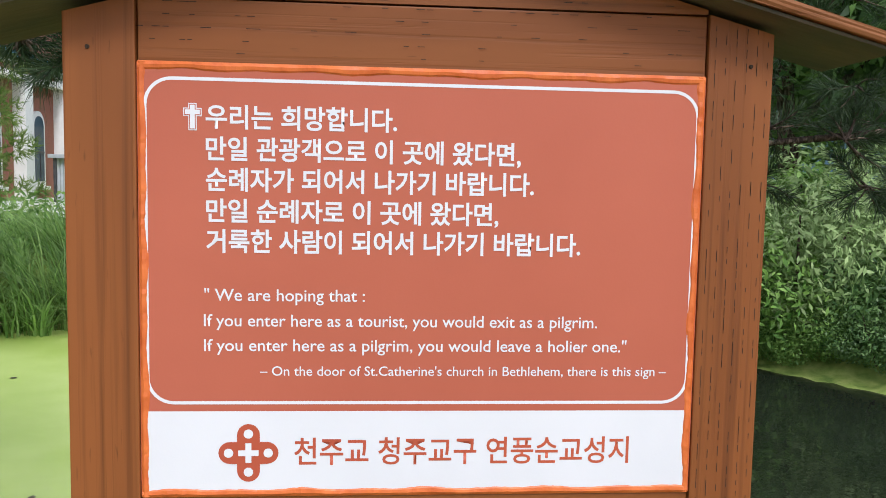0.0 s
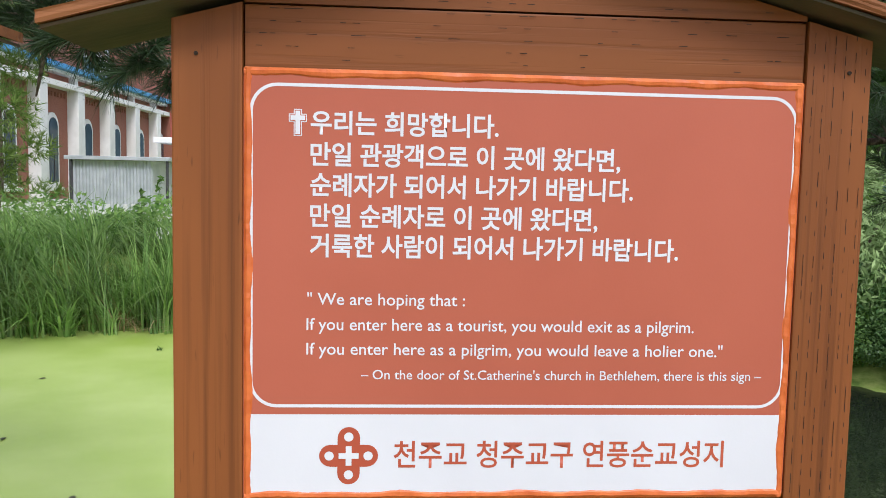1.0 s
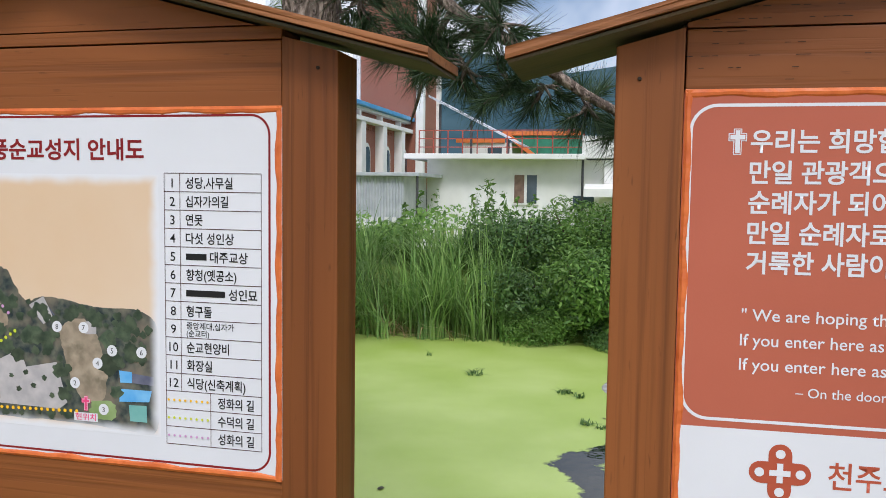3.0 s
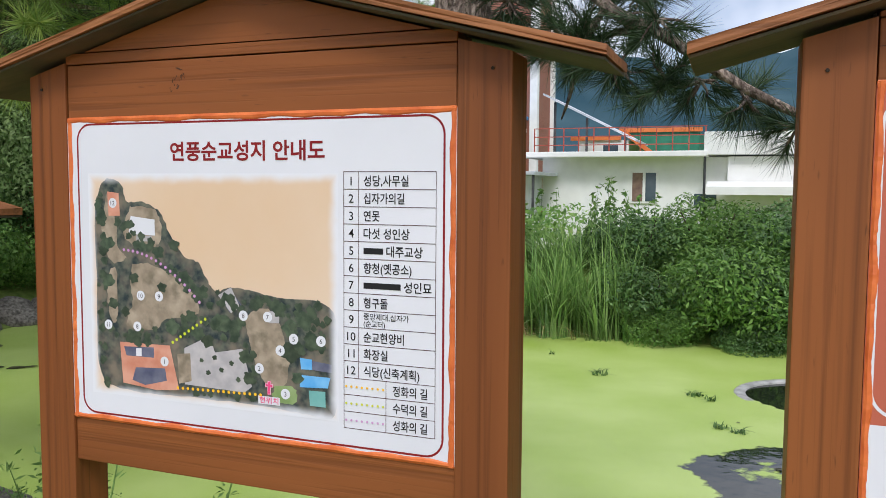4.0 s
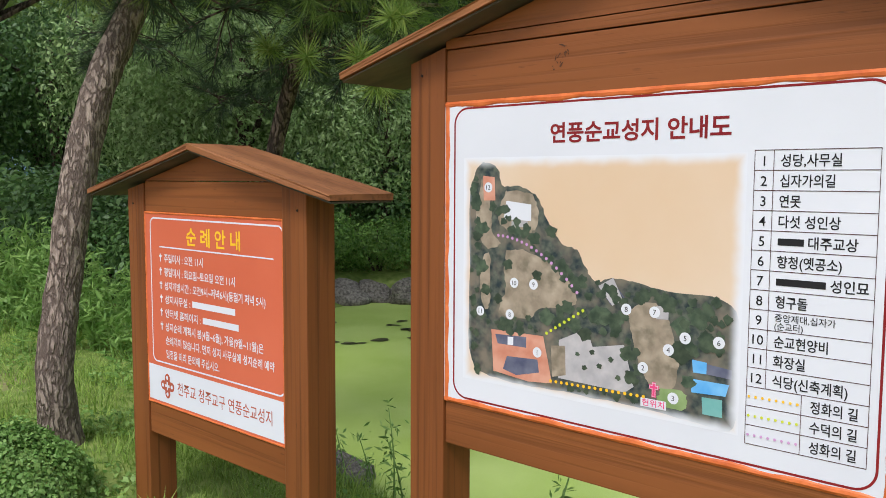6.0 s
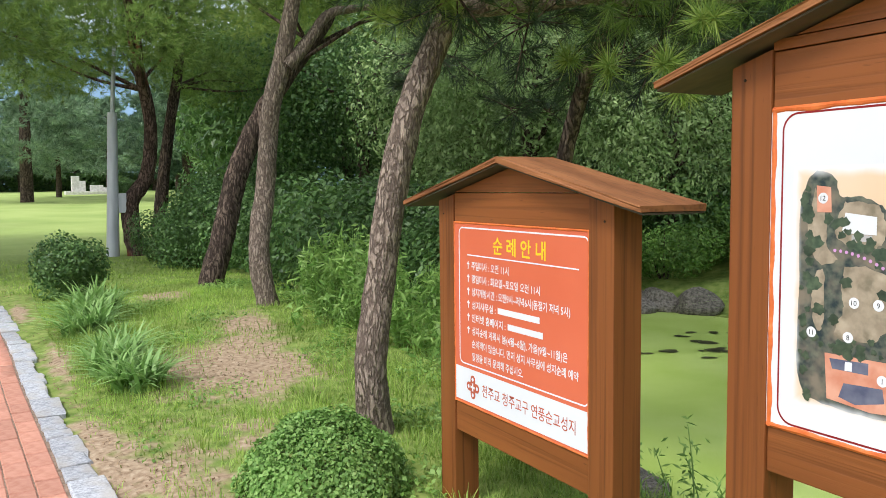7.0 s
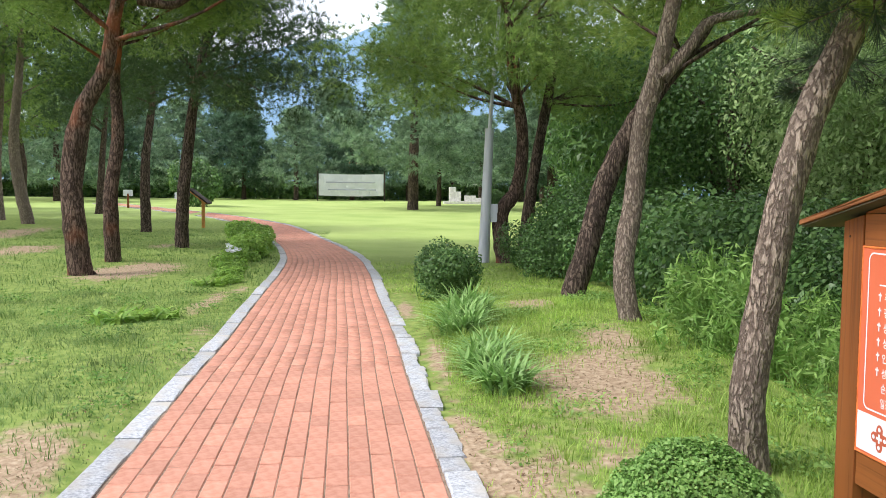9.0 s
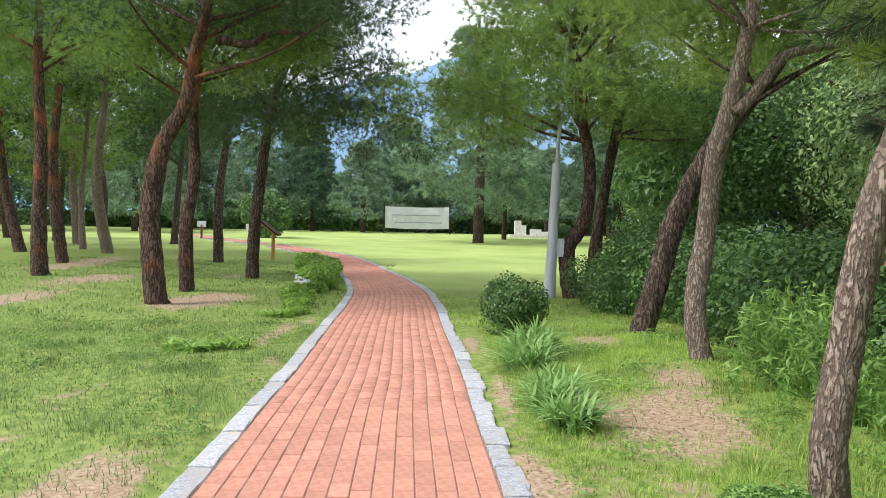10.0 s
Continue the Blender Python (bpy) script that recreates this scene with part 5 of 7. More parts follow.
SPOTS = [  # x, y, scale, kind
    (-8.6, 4.6, 0.95, "d"), (-9.8, 4.4, 1.0, "d"), (-10.8, 4.0, 1.05, "d"), (-11.8, 4.6, 1.1, "d"), (-13.2, 4.0, 1.05, "d"), (-14.6, 3.8, 1.1, "d"), (-16.0, 3.6, 1.1, "d"), (-17.4, 3.8, 1.1, "d"),
    (-15.6, 2.9, 0.75, "d"), (-17.0, 2.7, 0.7, "d"), (-19.6, 4.2, 1.1, "d"), (-10.2, 5.8, 1.1, "g"), (-12.5, 6.2, 1.2, "d"), (-14.5, 5.6, 1.2, "g"), (-16.8, 5.4, 1.2, "d"), (-19.0, 6.2, 1.2, "g"),
    (-9.95, 7.1, 0.85, "g"), (-9.75, 8.4, 0.8, "g"), (-11.6, 8.2, 1.3, "d"), (-10.6, 9.6, 1.2, "d"), (-9.4, 9.9, 0.9, "g"), (-8.2, 9.5, 0.8, "d"), (-7.2, 10.0, 0.95, "g"), (-13.4, 9.0, 1.4, "g"), (-21.5, 6.0, 1.5, "d"), (-24, 7.2, 1.6, "d"), (-27, 6.6, 1.6, "d"), (-30.5, 8.4, 1.7, "d"), (-34, 9.0, 1.7, "d"), (-22.5, 10.5, 1.8, "d"), (-18.2, 8.8, 1.5, "d"), (-39, 10, 1.8, "d"), (-7.9, 3.9, 0.5, "g"),
    (-1.6, 9.75, 0.85, "f"), (-0.9, 9.7, 0.95, "f"), (-0.2, 9.75, 1.0, "f"), (0.5, 9.65, 0.95, "f"), (1.1, 9.6, 1.05, "f"), (1.8, 9.4, 1.0, "f"), (2.6, 8.9, 1.05, "f"), (3.4, 8.3, 1.1, "f"), (-2.0, 10.7, 0.85, "f"), (-1.1, 10.8, 0.9, "f"), (-0.2, 10.9, 0.9, "f"), (0.8, 10.8, 0.95, "f"), (1.7, 10.7, 0.95, "f"),
    (-1.6, 9.3, 0.42, "f"), (-0.6, 9.25, 0.45, "f"), (0.2, 9.2, 0.42, "f"),
    (-2.8, 11.6, 0.5, "f"), (-4.2, 11.9, 0.5, "g"), (-5.6, 12.2, 0.52, "g"), (-7.2, 12.6, 0.55, "g"), (-8.8, 12.4, 0.6, "g"),
    (3.95, 7.55, 0.5, "f"), (4.4, 7.0, 0.5, "f"), (4.9, 6.3, 0.5, "f"), (5.7, 5.7, 0.5, "g"), (4.2, 8.2, 1.2, "p"), (4.9, 7.4, 0.9, "f"), (5.3, 8.8, 1.4, "p"), (6.2, 8.0, 1.3, "g"), (4.4, 9.8, 1.3, "g"), (5.4, 6.6, 0.7, "g"), (6.6, 6.4, 0.9, "p"), (7.6, 7.6, 1.4, "g"), (6.8, 9.8, 1.6, "p"), (3.2, 10.6, 1.1, "g")]
KINDS = {"d": (dark_a, dark_b, "dense dark green shrub in the thicket"), "g": (green_a, green_b, "leafy mid-green shrub on the bank"),
         "f": (fern_a, fern_b, "feathery green shrub overhanging the pond"), "p": (pale_a, green_a, "pale green spreading shrub on the bank")}
stem_mes = [mesh_np("stem", *tube([(0, 0, -0.05), (0.25 * math.cos(q), 0.25 * math.sin(q), 0.45), (0.5 * math.cos(q), 0.5 * math.sin(q), 0.95)], [0.025, 0.018, 0.008], 5, 5), BARK_DARK, True) for q in (0.2, 2.7, 4.5)]
for k, (x, y, s, kd) in enumerate(SPOTS):
    a, b, lab = KINDS[kd]
    s *= rs.uniform(0.92, 1.08)
    t = empty("shrub", pose(x, y, float(ground_z(x, y)) - 0.08, 0, 0, rs.uniform(0, 360)) @ Matrix.Diagonal((s, s, s * rs.uniform(0.9, 1.1), 1)))
    tagged(t, lab, "shrub", "shrubs round the pond")
    put("foliage", a if k % 2 == 0 else b, t)
    for q, me in enumerate(stem_mes):
        put("stem", me, t)

CLOTH = mat("banner_cloth", (0.72, 0.73, 0.75), (0.8, 0.8, 0.82), 1.2, 0.8, 0.2, 6)
# clipped round bush and box shrub by the path
rngb = np.random.default_rng(33)
dome = unit(rngb.standard_normal((19000, 3)))
dome[:, 2] = np.abs(dome[:, 2]) * 1.1 - 0.1
swell = 1 + 0.07 * np.sin(dome[:, :1] * 9 + 1) * np.sin(dome[:, 1:2] * 8) + 0.05 * np.sin(dome[:, 2:3] * 15 + dome[:, :1] * 11)
bush_p = dome * swell * (0.8 + 0.2 * rngb.random((19000, 1)) ** 0.5) * np.array([0.4, 0.4, 0.4])
t = empty("round_bush", pose(-4.4, 1.05, -0.05))
tagged(t, "low rounded green bush beside the path", "bush")
put("foliage", mesh_np("foliage", *leaves(bush_p, unit(dome + np.array([0, 0, 0.4])), 0.022, 0.015, rngb), BUSH), t)
for q, me in enumerate(stem_mes):
    put("stem", me, t).matrix_basis = Matrix.Diagonal((0.4, 0.4, 0.25, 1))
single("box_shrub", leafy("box_shrub", 6000, (0.5, 0.5, 0.85), 0.05, 0.028, LEAF_DARK, 12, 6), "compact dark evergreen shrub at the lawn's edge", "bush", "", pose(-12.4, 0.62, -0.03))

LIME_LEAF = leaf_mat("lime_leaves", (0.17, 0.33, 0.05), (0.34, 0.5, 0.1), 0.45, 0.35, 0.15)
border_me = leafy("border_plant", 1500, (1.1, 1.0, 1.1), 0.2, 0.1, LIME_LEAF, 13, 8)
for k, (x, y, s) in enumerate(((-14.3, -2.75, 0.15), (-15.4, -2.95, 0.19), (-16.4, -3.1, 0.2), (-17.5, -3.35, 0.24), (-18.6, -3.3, 0.28), (-19.8, -3.35, 0.32), (-21.0, -3.5, 0.34), (-22.2, -3.6, 0.36), (-23.4, -3.8, 0.38), (-24.6, -4.0, 0.4), (-25.8, -4.2, 0.42), (-27.2, -4.6, 0.42), (-28.8, -5.0, 0.4))):
    single("border_plant", border_me, "low leafy green border plant beside the path", "plant", "border plants", pose(x, y, float(ground_z(x, y)) - 0.04, 0, 0, 50 * k) @ Matrix.Diagonal((s * 1.5, s * 1.5, s * (1.45 if x < -19 else 1.1), 1)))

petal_me = mesh_np("flower_head", *leaves(*shell(16, (0.05, 0.05, 0.03), np.random.default_rng(15), 0.3), 0.05, 0.035, np.random.default_rng(16)), CLOTH)
rf_ = random.Random(14)
for k in range(16):
    x = rf_.choice((-17.6, -18.4, -25.5, -26.6, -27.6)) + rf_.uniform(-0.5, 0.5)
    y = -3.3 - 0.13 * (-x - 17.5) + rf_.uniform(-0.25, 0.2)
    single("flower_head", petal_me, "small white flower above border leaves", "flower", "white border flowers", pose(x, y, float(ground_z(x, y)) + rf_.uniform(0.27, 0.4), 0, 0, 40 * k))

# ---- broadleaf woods ----
wood_a = leafy("crown", 11500, (3.0, 3.0, 4.6), 0.24, 0.15, LEAF_DARK, 21, 9, 3)
wood_b = leafy("crown", 11500, (2.7, 3.0, 4.8), 0.22, 0.14, LEAF, 22, 10, 3)
wood_c = leafy("crown", 12500, (2.6, 2.6, 4.2), 0.24, 0.11, LEAF_PALE, 23, 9, 3)
near_a = leafy("crown", 24000, (3.0, 3.0, 4.6), 0.1, 0.055, LEAF_DARK, 24, 14)
near_c = leafy("crown", 22000, (2.6, 2.6, 4.2), 0.11, 0.045, LEAF_PALE, 25, 14)
near_b = leafy("crown", 22000, (2.7, 3.0, 4.8), 0.095, 0.05, LEAF, 26, 14)
WOODS = [(-13.5, 8.5, 0.95, "c"), (-11.5, 11.5, 1.0, "a"), (-16.5, 9.0, 1.1, "c"), (-20, 8.2, 1.1, "a"), (-15, 13, 1.3, "a"), (-19.5, 12.5, 1.3, "a"), (-24, 9.5, 1.2, "a"), (-28, 8.0, 1.2, "a"), (-24.5, 14, 1.4, "a"), (-30, 13, 1.4, "a"),
         (-35, 9.5, 1.3, "a"), (-41, 12, 1.4, "b"), (-13.5, 15.5, 1.1, "b"), (-48, 14, 1.5, "a"), (-56, 17, 1.5, "b"), (-36, 16, 1.5, "a"), (-10.8, 9.6, 0.75, "c"), (-22, 20, 1.4, "a"), (-30, 20, 1.5, "b"), (-18, 17, 1.4, "a"), (-40, 21, 1.6, "a"), (-27, 25, 1.6, "a"), (-50, 24, 1.7, "b"),
         (6.5, 13, 1.1, "a"), (9.5, 10.5, 1.2, "b"), (10.5, 15, 1.4, "a"), (13, 8.0, 1.2, "a"), (7.5, 18, 1.4, "b"), (3.6, 30, 1.0, "b"), (14, 24, 1.5, "a"), (8, 33, 1.4, "b")]
for k, (x, y, s, kd) in enumerate(WOODS):
    rng = np.random.default_rng(300 + k)
    t = empty("broadleaf_tree", pose(x, y, float(ground_z(x, y)) - 0.05))
    tagged(t, {"a": "tall dark-leaved tree in the woods", "b": "tall green broadleaf tree in the woods", "c": "pale-leaved tree at the edge of the woods"}[kd], "tree", "trees of the woods")
    lean = rng.uniform(-0.5, 0.5, 2)
    V, F = join([tube([(0, 0, -0.1), (lean[0] * 0.4, lean[1] * 0.4, 1.6 * s), (lean[0], lean[1], 4.2 * s)], [0.2 * s, 0.15 * s, 0.07 * s], 9, 12, 0.05, k)] +
                [tube([(lean[0] * 0.5, lean[1] * 0.5, (1.8 + 0.4 * q) * s), (math.cos(q * 2.1) * 0.9 * s, math.sin(q * 2.1) * 0.9 * s, (2.8 + 0.4 * q) * s), (math.cos(q * 2.1) * 1.8 * s, math.sin(q * 2.1) * 1.8 * s, (3.6 + 0.3 * q) * s)],
                      [0.07 * s, 0.05 * s, 0.02 * s], 6, 8, 0.05, q) for q in range(5)])
    put("trunk", mesh_np("trunk", V, F, BARK_DARK, True), t)
    c = put("crown", ({"a": near_a, "b": near_b, "c": near_c} if math.hypot(x, y) < 24 and x < 0 else {"a": wood_a, "b": wood_b, "c": wood_c})[kd], t)
    c.matrix_basis = pose(lean[0] * 0.6, lean[1] * 0.6, 1.2 * s, 0, 0, rng.uniform(0, 360)) @ Matrix.Diagonal((s, s, s * 1.05, 1))

# ---- far lawn edge: white pines, hedge, banner, monument ----
def far_crown(seed, material, n=46, z0=2.4, z1=9.8, reach=4.6, tufts=64, per=7, length=0.42, width=0.1, size=1.5):
    rng = np.random.default_rng(seed)
    cl = []
    for k in range(n):
        f = (k + 0.5) / n
        a, r = k * 2.4, reach * (1 - 0.8 * f) * rng.uniform(0.35, 1.0)
        s = size * (1 - 0.45 * f) * rng.uniform(0.8, 1.2)
        cl.append((r * math.cos(a), r * math.sin(a), z0 + (z1 - z0) * f, s, s * 0.3))
    return crown_pine(cl, rng, tufts, per, length, width, material, 0.9, 0.4)


fc_a, fc_b, fc_c = far_crown(51, NEEDLE_BLUE), far_crown(52, NEEDLE_BLUE, 46, 1.4, 9.2, 5.0), far_crown(53, NEEDLE_TEAL, 46, 1.4, 8.8, 4.8)
fc_near = far_crown(54, NEEDLE_BLUE, 42, 2.0, 9.8, 4.4, 130, 12, 0.24, 0.045, 1.4)
FAR = [(-57, 1.8, 1.5, fc_near), (-66, 4.2, 0.8, fc_a), (-84, -9, 1.0, fc_b), (-86, -14.5, 1.0, fc_c), (-84, -20, 1.05, fc_b), (-88, -3.5, 1.05, fc_c), (-90, 2.5, 0.95, fc_b), (-86, 10, 0.9, fc_a), (-90, 15, 1.1, fc_c),
       (-82, -27, 1.1, fc_c), (-88, -33, 1.2, fc_b), (-92, -42, 1.3, fc_c), (-78, 15, 1.0, fc_a), (-95, 8, 1.2, fc_c), (-75, -36, 1.1, fc_a), (-68, 14, 1.2, fc_c), (-80, -48, 1.3, fc_b), (-66, -38, 1.2, fc_c), (-62, -46, 1.2, fc_b), (-52, -38, 1.2, fc_c), (-44, -34, 1.1, fc_a), (-100, -6, 1.5, fc_b), (-100, -18, 1.5, fc_c), (-102, 6, 1.5, fc_c), (-100, -30, 1.5, fc_b), (-70, -27, 1.1, fc_b), (-60, 12, 1.1, fc_a), (-72, 20, 1.4, fc_c)]
far_trunk = mesh_np("trunk", *tube([(0, 0, -0.2), (0.05, 0.03, 2.5), (0, 0.05, 5), (0, 0, 9.2)], [0.27, 0.22, 0.17, 0.04], 9, 14, 0.04, 2), BARK_DARK, True)
for k, (x, y, s, cr) in enumerate(FAR):
    t = empty("white_pine", pose(x, y, float(ground_z(x, y)) - 0.05, 0, 0, 47 * k) @ Matrix.Diagonal((s, s, s, 1)))
    tagged(t, "tall blue-green pine with layered boughs beyond the lawn", "tree", "pines beyond the lawn")
    put("trunk", far_trunk, t)
    put("crown", cr, t)
hedge_rng = np.random.default_rng(77)
hp = np.stack([hedge_rng.uniform(-93, -91.5, 24000), hedge_rng.uniform(-60, 30, 24000), np.zeros(24000)], -1)
hp[:, 2] = 1.15 + hedge_rng.random(24000) ** 0.8 * 1.85
single("hedge", mesh_np("hedge", *leaves(hp, np.tile([0.8, 0, 0.6], (24000, 1)), 0.46, 0.3, hedge_rng), LEAF_DARK), "long dark clipped hedge beyond the lawn", "hedge")
yew = leafy("topiary_shrub", 5200, (1.15, 1.15, 1.35), 0.11, 0.07, LEAF_DARK, 19, 5)
for x, y, s in ((-60, -13.4, 1.9), (-70, 9.5, 0.8), (-62, 8.2, 0.7)):
    single("topiary_shrub", yew, "rounded cone of clipped dark yew", "bush", "clipped shrubs on the lawn", pose(x, y, float(ground_z(x, y)) - 0.05) @ Matrix.Diagonal((s * 0.9, s * 0.9, s * 1.3, 1)))

GREY_INK = mat("grey_ink", (0.25, 0.26, 0.3), (0.35, 0.36, 0.4), 3, 0.7, 0)
POLE = mat("grey_painted_pole", (0.42, 0.44, 0.48), (0.6, 0.61, 0.64), 5, 0.5, 0.2, 30, (1, 1, 0.15))
BRIGHT_BLUE = mat("bright_blue_roof", (0.05, 0.25, 0.6), (0.1, 0.36, 0.72), 0.6, 0.5)
FADED_RED = mat("faded_red_roof", (0.4, 0.14, 0.09), (0.5, 0.2, 0.14), 0.6, 0.8)
STONE = mat("pale_stone", (0.55, 0.53, 0.5), (0.72, 0.7, 0.67), 6, 0.8, 0.4, 30)
bx = -80
bz = float(ground_z(bx, -3.3))
ban = empty("banner", pose(bx, -3.3, bz))
tagged(ban, "white cloth banner hung between two posts", "banner")
cloth = bmesh.new()
gridv = [[cloth.verts.new((0.06 * math.sin(j * 0.9 + i), -3.1 + 6.2 * j / 24, 0.55 + 2.1 * i / 4 - 0.07 * math.sin(math.pi * j / 24))) for j in range(25)] for i in range(5)]
for i in range(4):
    for j in range(24):
        cloth.faces.new((gridv[i][j], gridv[i][j + 1], gridv[i + 1][j + 1], gridv[i + 1][j]))
bmesh.ops.solidify(cloth, geom=cloth.faces[:], thickness=0.012)
part("cloth", cloth, CLOTH, ban)
for z0, z1, ya, yb in ((1.75, 1.87, -2.4, 2.3), (1.05, 1.17, -2.2, 2.4)):
    part("writing_bar", box_bm(0.12, 0.13, ya, yb, z0, z1), GREY_INK, ban)
for y in (-3.2, 3.2):
    part("post", box_bm(-0.05, 0.05, y - 0.05, y + 0.05, -0.1, 2.9, 0.01), WOOD_DARK, ban)
mon = empty("monument", pose(-74, 7.4, float(ground_z(-74, 7.4))))
tagged(mon, "low white stone altar group on a plinth", "monument")
part("plinth", box_bm(-0.8, 0.8, -2.2, 2.2, -0.1, 0.25, 0.03), STONE, mon)
for y, h, w in ((-1.4, 1.5, 0.3), (-0.9, 1.1, 0.25), (0.2, 0.75, 0.5), (1.2, 0.55, 0.6)):
    part("stone_block", box_bm(-0.3, 0.3, y - w, y + w, 0.24, h, 0.04), STONE, mon)

# lamp post, lectern sign
lamp = empty("lamp_post", pose(-18.9, 1.95, 0))
tagged(lamp, "pale grey octagonal lamp post with thinner upper shaft", "lamp post")
V, F = tube([(0, 0, -0.1), (0, 0.05, 1.4), (0, 0.1, 2.95)], [0.135, 0.115, 0.095], 8, 6)
put("lower_shaft", mesh_np("lower_shaft", V, F, POLE), lamp)
V, F = tube([(0, 0.1, 2.9), (0, 0.14, 3.6), (0, 0.25, 5.2), (0, 0.35, 6.6)], [0.045, 0.04, 0.035], 10, 12)
put("upper_shaft", mesh_np("upper_shaft", V, F, POLE, True), lamp)
part("meter_box", box_bm(-0.06, 0.06, 0.14, 0.3, 0.9, 1.3, 0.01), POLE, lamp)
lec = empty("lectern_sign", pose(-33.5, -7.4, float(ground_z(-33.5, -7.4))))
tagged(lec, "small orange wooden lectern sign with a sloping roof", "sign")
LECT = mat("orange_wood", (0.4, 0.17, 0.03), (0.5, 0.23, 0.05), 8, 0.6)
part("post", box_bm(-0.05, 0.05, 0.05, 0.17, -0.1, 1.15, 0.01), LECT, lec)
sl = part("sloping_top", box_bm(-0.42, 0.42, -0.45, 0.45, -0.03, 0.03, 0.008), WOOD_DARK, lec)
sl.matrix_basis = pose(0, 0, 1.25, -38, 0, 0)
sl = part("reading_panel", box_bm(-0.38, 0.38, -0.4, 0.4, -0.075, -0.034, 0.004), LECT, lec)
sl.matrix_basis = pose(0, 0, 1.25, -38, 0, 0)
for x, y in ((-50, -12.2), (-56, -17)):
    s2 = empty("path_marker", pose(x, y, float(ground_z(x, y))))
    tagged(s2, "small white station marker on a brown post", "sign", "station markers")
    part("post", box_bm(-0.06, 0.06, -0.06, 0.06, -0.1, 0.9, 0.01), WOOD, s2)
    part("plate", box_bm(-0.03, 0.03, -0.3, 0.3, 0.75, 1.15, 0.01), WHITE, s2)

for x, y, w, roof_m, lab in ((-118, -22, 9, "blue", "low house with bright blue metal roof behind pines"), (-120, -36, 8, "blue", "low house with bright blue metal roof behind pines"), (-116, -4.5, 8, "red", "low house with faded red roof behind pines"), (-118, 9, 10, "blue", "low house with bright blue metal roof behind pines")):
    hz = float(ground_z(x, y))
    h_ = empty("far_house", pose(x, y, hz))
    tagged(h_, lab, "house", "far houses")
    part("wall", box_bm(-4, 3.0, -w / 2, w / 2, -0.3, 3.6), STONE, h_)
    o_ = [(-w / 2 - 0.5, 3.6), (w / 2 + 0.5, 3.6), (w / 2 + 0.4, 3.8), (0, 5.6), (-w / 2 - 0.4, 3.8)]
    bm = prism_bm(o_, -4.4, 3.5)
    for v in bm.verts:
        v.co = Vector((v.co.y, v.co.x, v.co.z))
    bmesh.ops.recalc_face_normals(bm, faces=bm.faces)
    part("roof", bm, BRIGHT_BLUE if roof_m == "blue" else FADED_RED, h_)
    for y_ in (-w / 4, w / 4):
        part("window", box_bm(3.001, 3.06, y_ - 0.7, y_ + 0.7, 1.2, 2.4, 0.02), GREY_INK, h_)

# ---- hills ----
def hill(name, cx, cy, length, height, turn, seed, c1, c2):
    rng = np.random.default_rng(seed)
    nx, ny = 70, 14
    u, v = np.meshgrid(np.linspace(-1, 1, nx), np.linspace(-1, 1, ny), indexing="ij")
    ph = rng.random(6) * 6.28
    ridge = 0.62 + 0.2 * np.sin(u * 3.1 + ph[0]) + 0.12 * np.sin(u * 7.3 + ph[1]) + 0.06 * np.sin(u * 17 + ph[2])
    z = height * ridge * (1 - v ** 2) * (1 - u ** 6) + height * 0.03 * np.sin(u * 31 + v * 9 + ph[3])
    V = np.stack([u * length / 2, v * height * 1.4, z - 12], -1).reshape(-1, 3)
    i, j = np.meshgrid(np.arange(nx - 1), np.arange(ny - 1), indexing="ij")
    F = np.stack([i * ny + j, (i + 1) * ny + j, (i + 1) * ny + j + 1, i * ny + j + 1], -1).reshape(-1, 4)
    # Distance haze is put into the forest colour as a blue tint.
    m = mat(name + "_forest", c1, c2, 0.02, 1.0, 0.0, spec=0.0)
    ob = single(name, mesh_np(name, V, F, m, True), "distant wooded hill with blue haze in its colour", "hill", "", pose(cx, cy, 0, 0, 0, turn), "structure")


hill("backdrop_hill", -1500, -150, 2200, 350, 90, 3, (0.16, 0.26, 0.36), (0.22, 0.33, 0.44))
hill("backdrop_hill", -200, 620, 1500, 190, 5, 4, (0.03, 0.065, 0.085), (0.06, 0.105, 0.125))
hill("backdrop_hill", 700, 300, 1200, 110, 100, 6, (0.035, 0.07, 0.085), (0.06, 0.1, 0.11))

# ---- pines over the boards ----
rng5 = np.random.default_rng(91)
def sprays(ends, per_end, tuft, length, width, rad, material, seed, name="needle_sprays"):
    """Needle tufts set along short twigs round every end point."""
    rng = np.random.default_rng(seed)
    tubes, C, D = [], [], []
    for e in ends:
        e = np.array(e)
        for k in range(per_end):
            d = unit(rng.standard_normal(3) * np.array([1, 1, 0.7]) + np.array([0, 0, -0.1]))
            tip = e + d * rad * rng.uniform(0.4, 1.0)
            tubes.append(tube([tuple(e), tuple((e + tip) / 2 + rng.normal(0, 0.01, 3)), tuple(tip)], [0.006, 0.004, 0.002], 5, 5))
            for f in np.linspace(0.45, 1.0, 5):
                C.append(e + (tip - e) * f)
                D.append(d)
    V, F = needles(np.array(C), np.array(D), tuft, length, width, rng, 0.85)
    return mesh_np(name, V, F, material), tubes


def near_pine(label, base, trunk, radii, limbs, ends, per_end, tuft, length, width, rad, bark, material, seed):
    t = empty("pine_tree", pose(*base))
    tagged(t, label, "tree", "red pines")
    me, tubes = sprays(ends, per_end, tuft, length, width, rad, material, seed)
    pieces = [tube(trunk, radii, 16, 40, 0.05, seed)] + [tube(p, r, 9, 18, 0.08, seed + k) for k, (p, r) in enumerate(limbs)] + tubes
    put("trunk", mesh_np("trunk", *join(pieces), bark, True), t)
    put("crown", me, t)
    return t


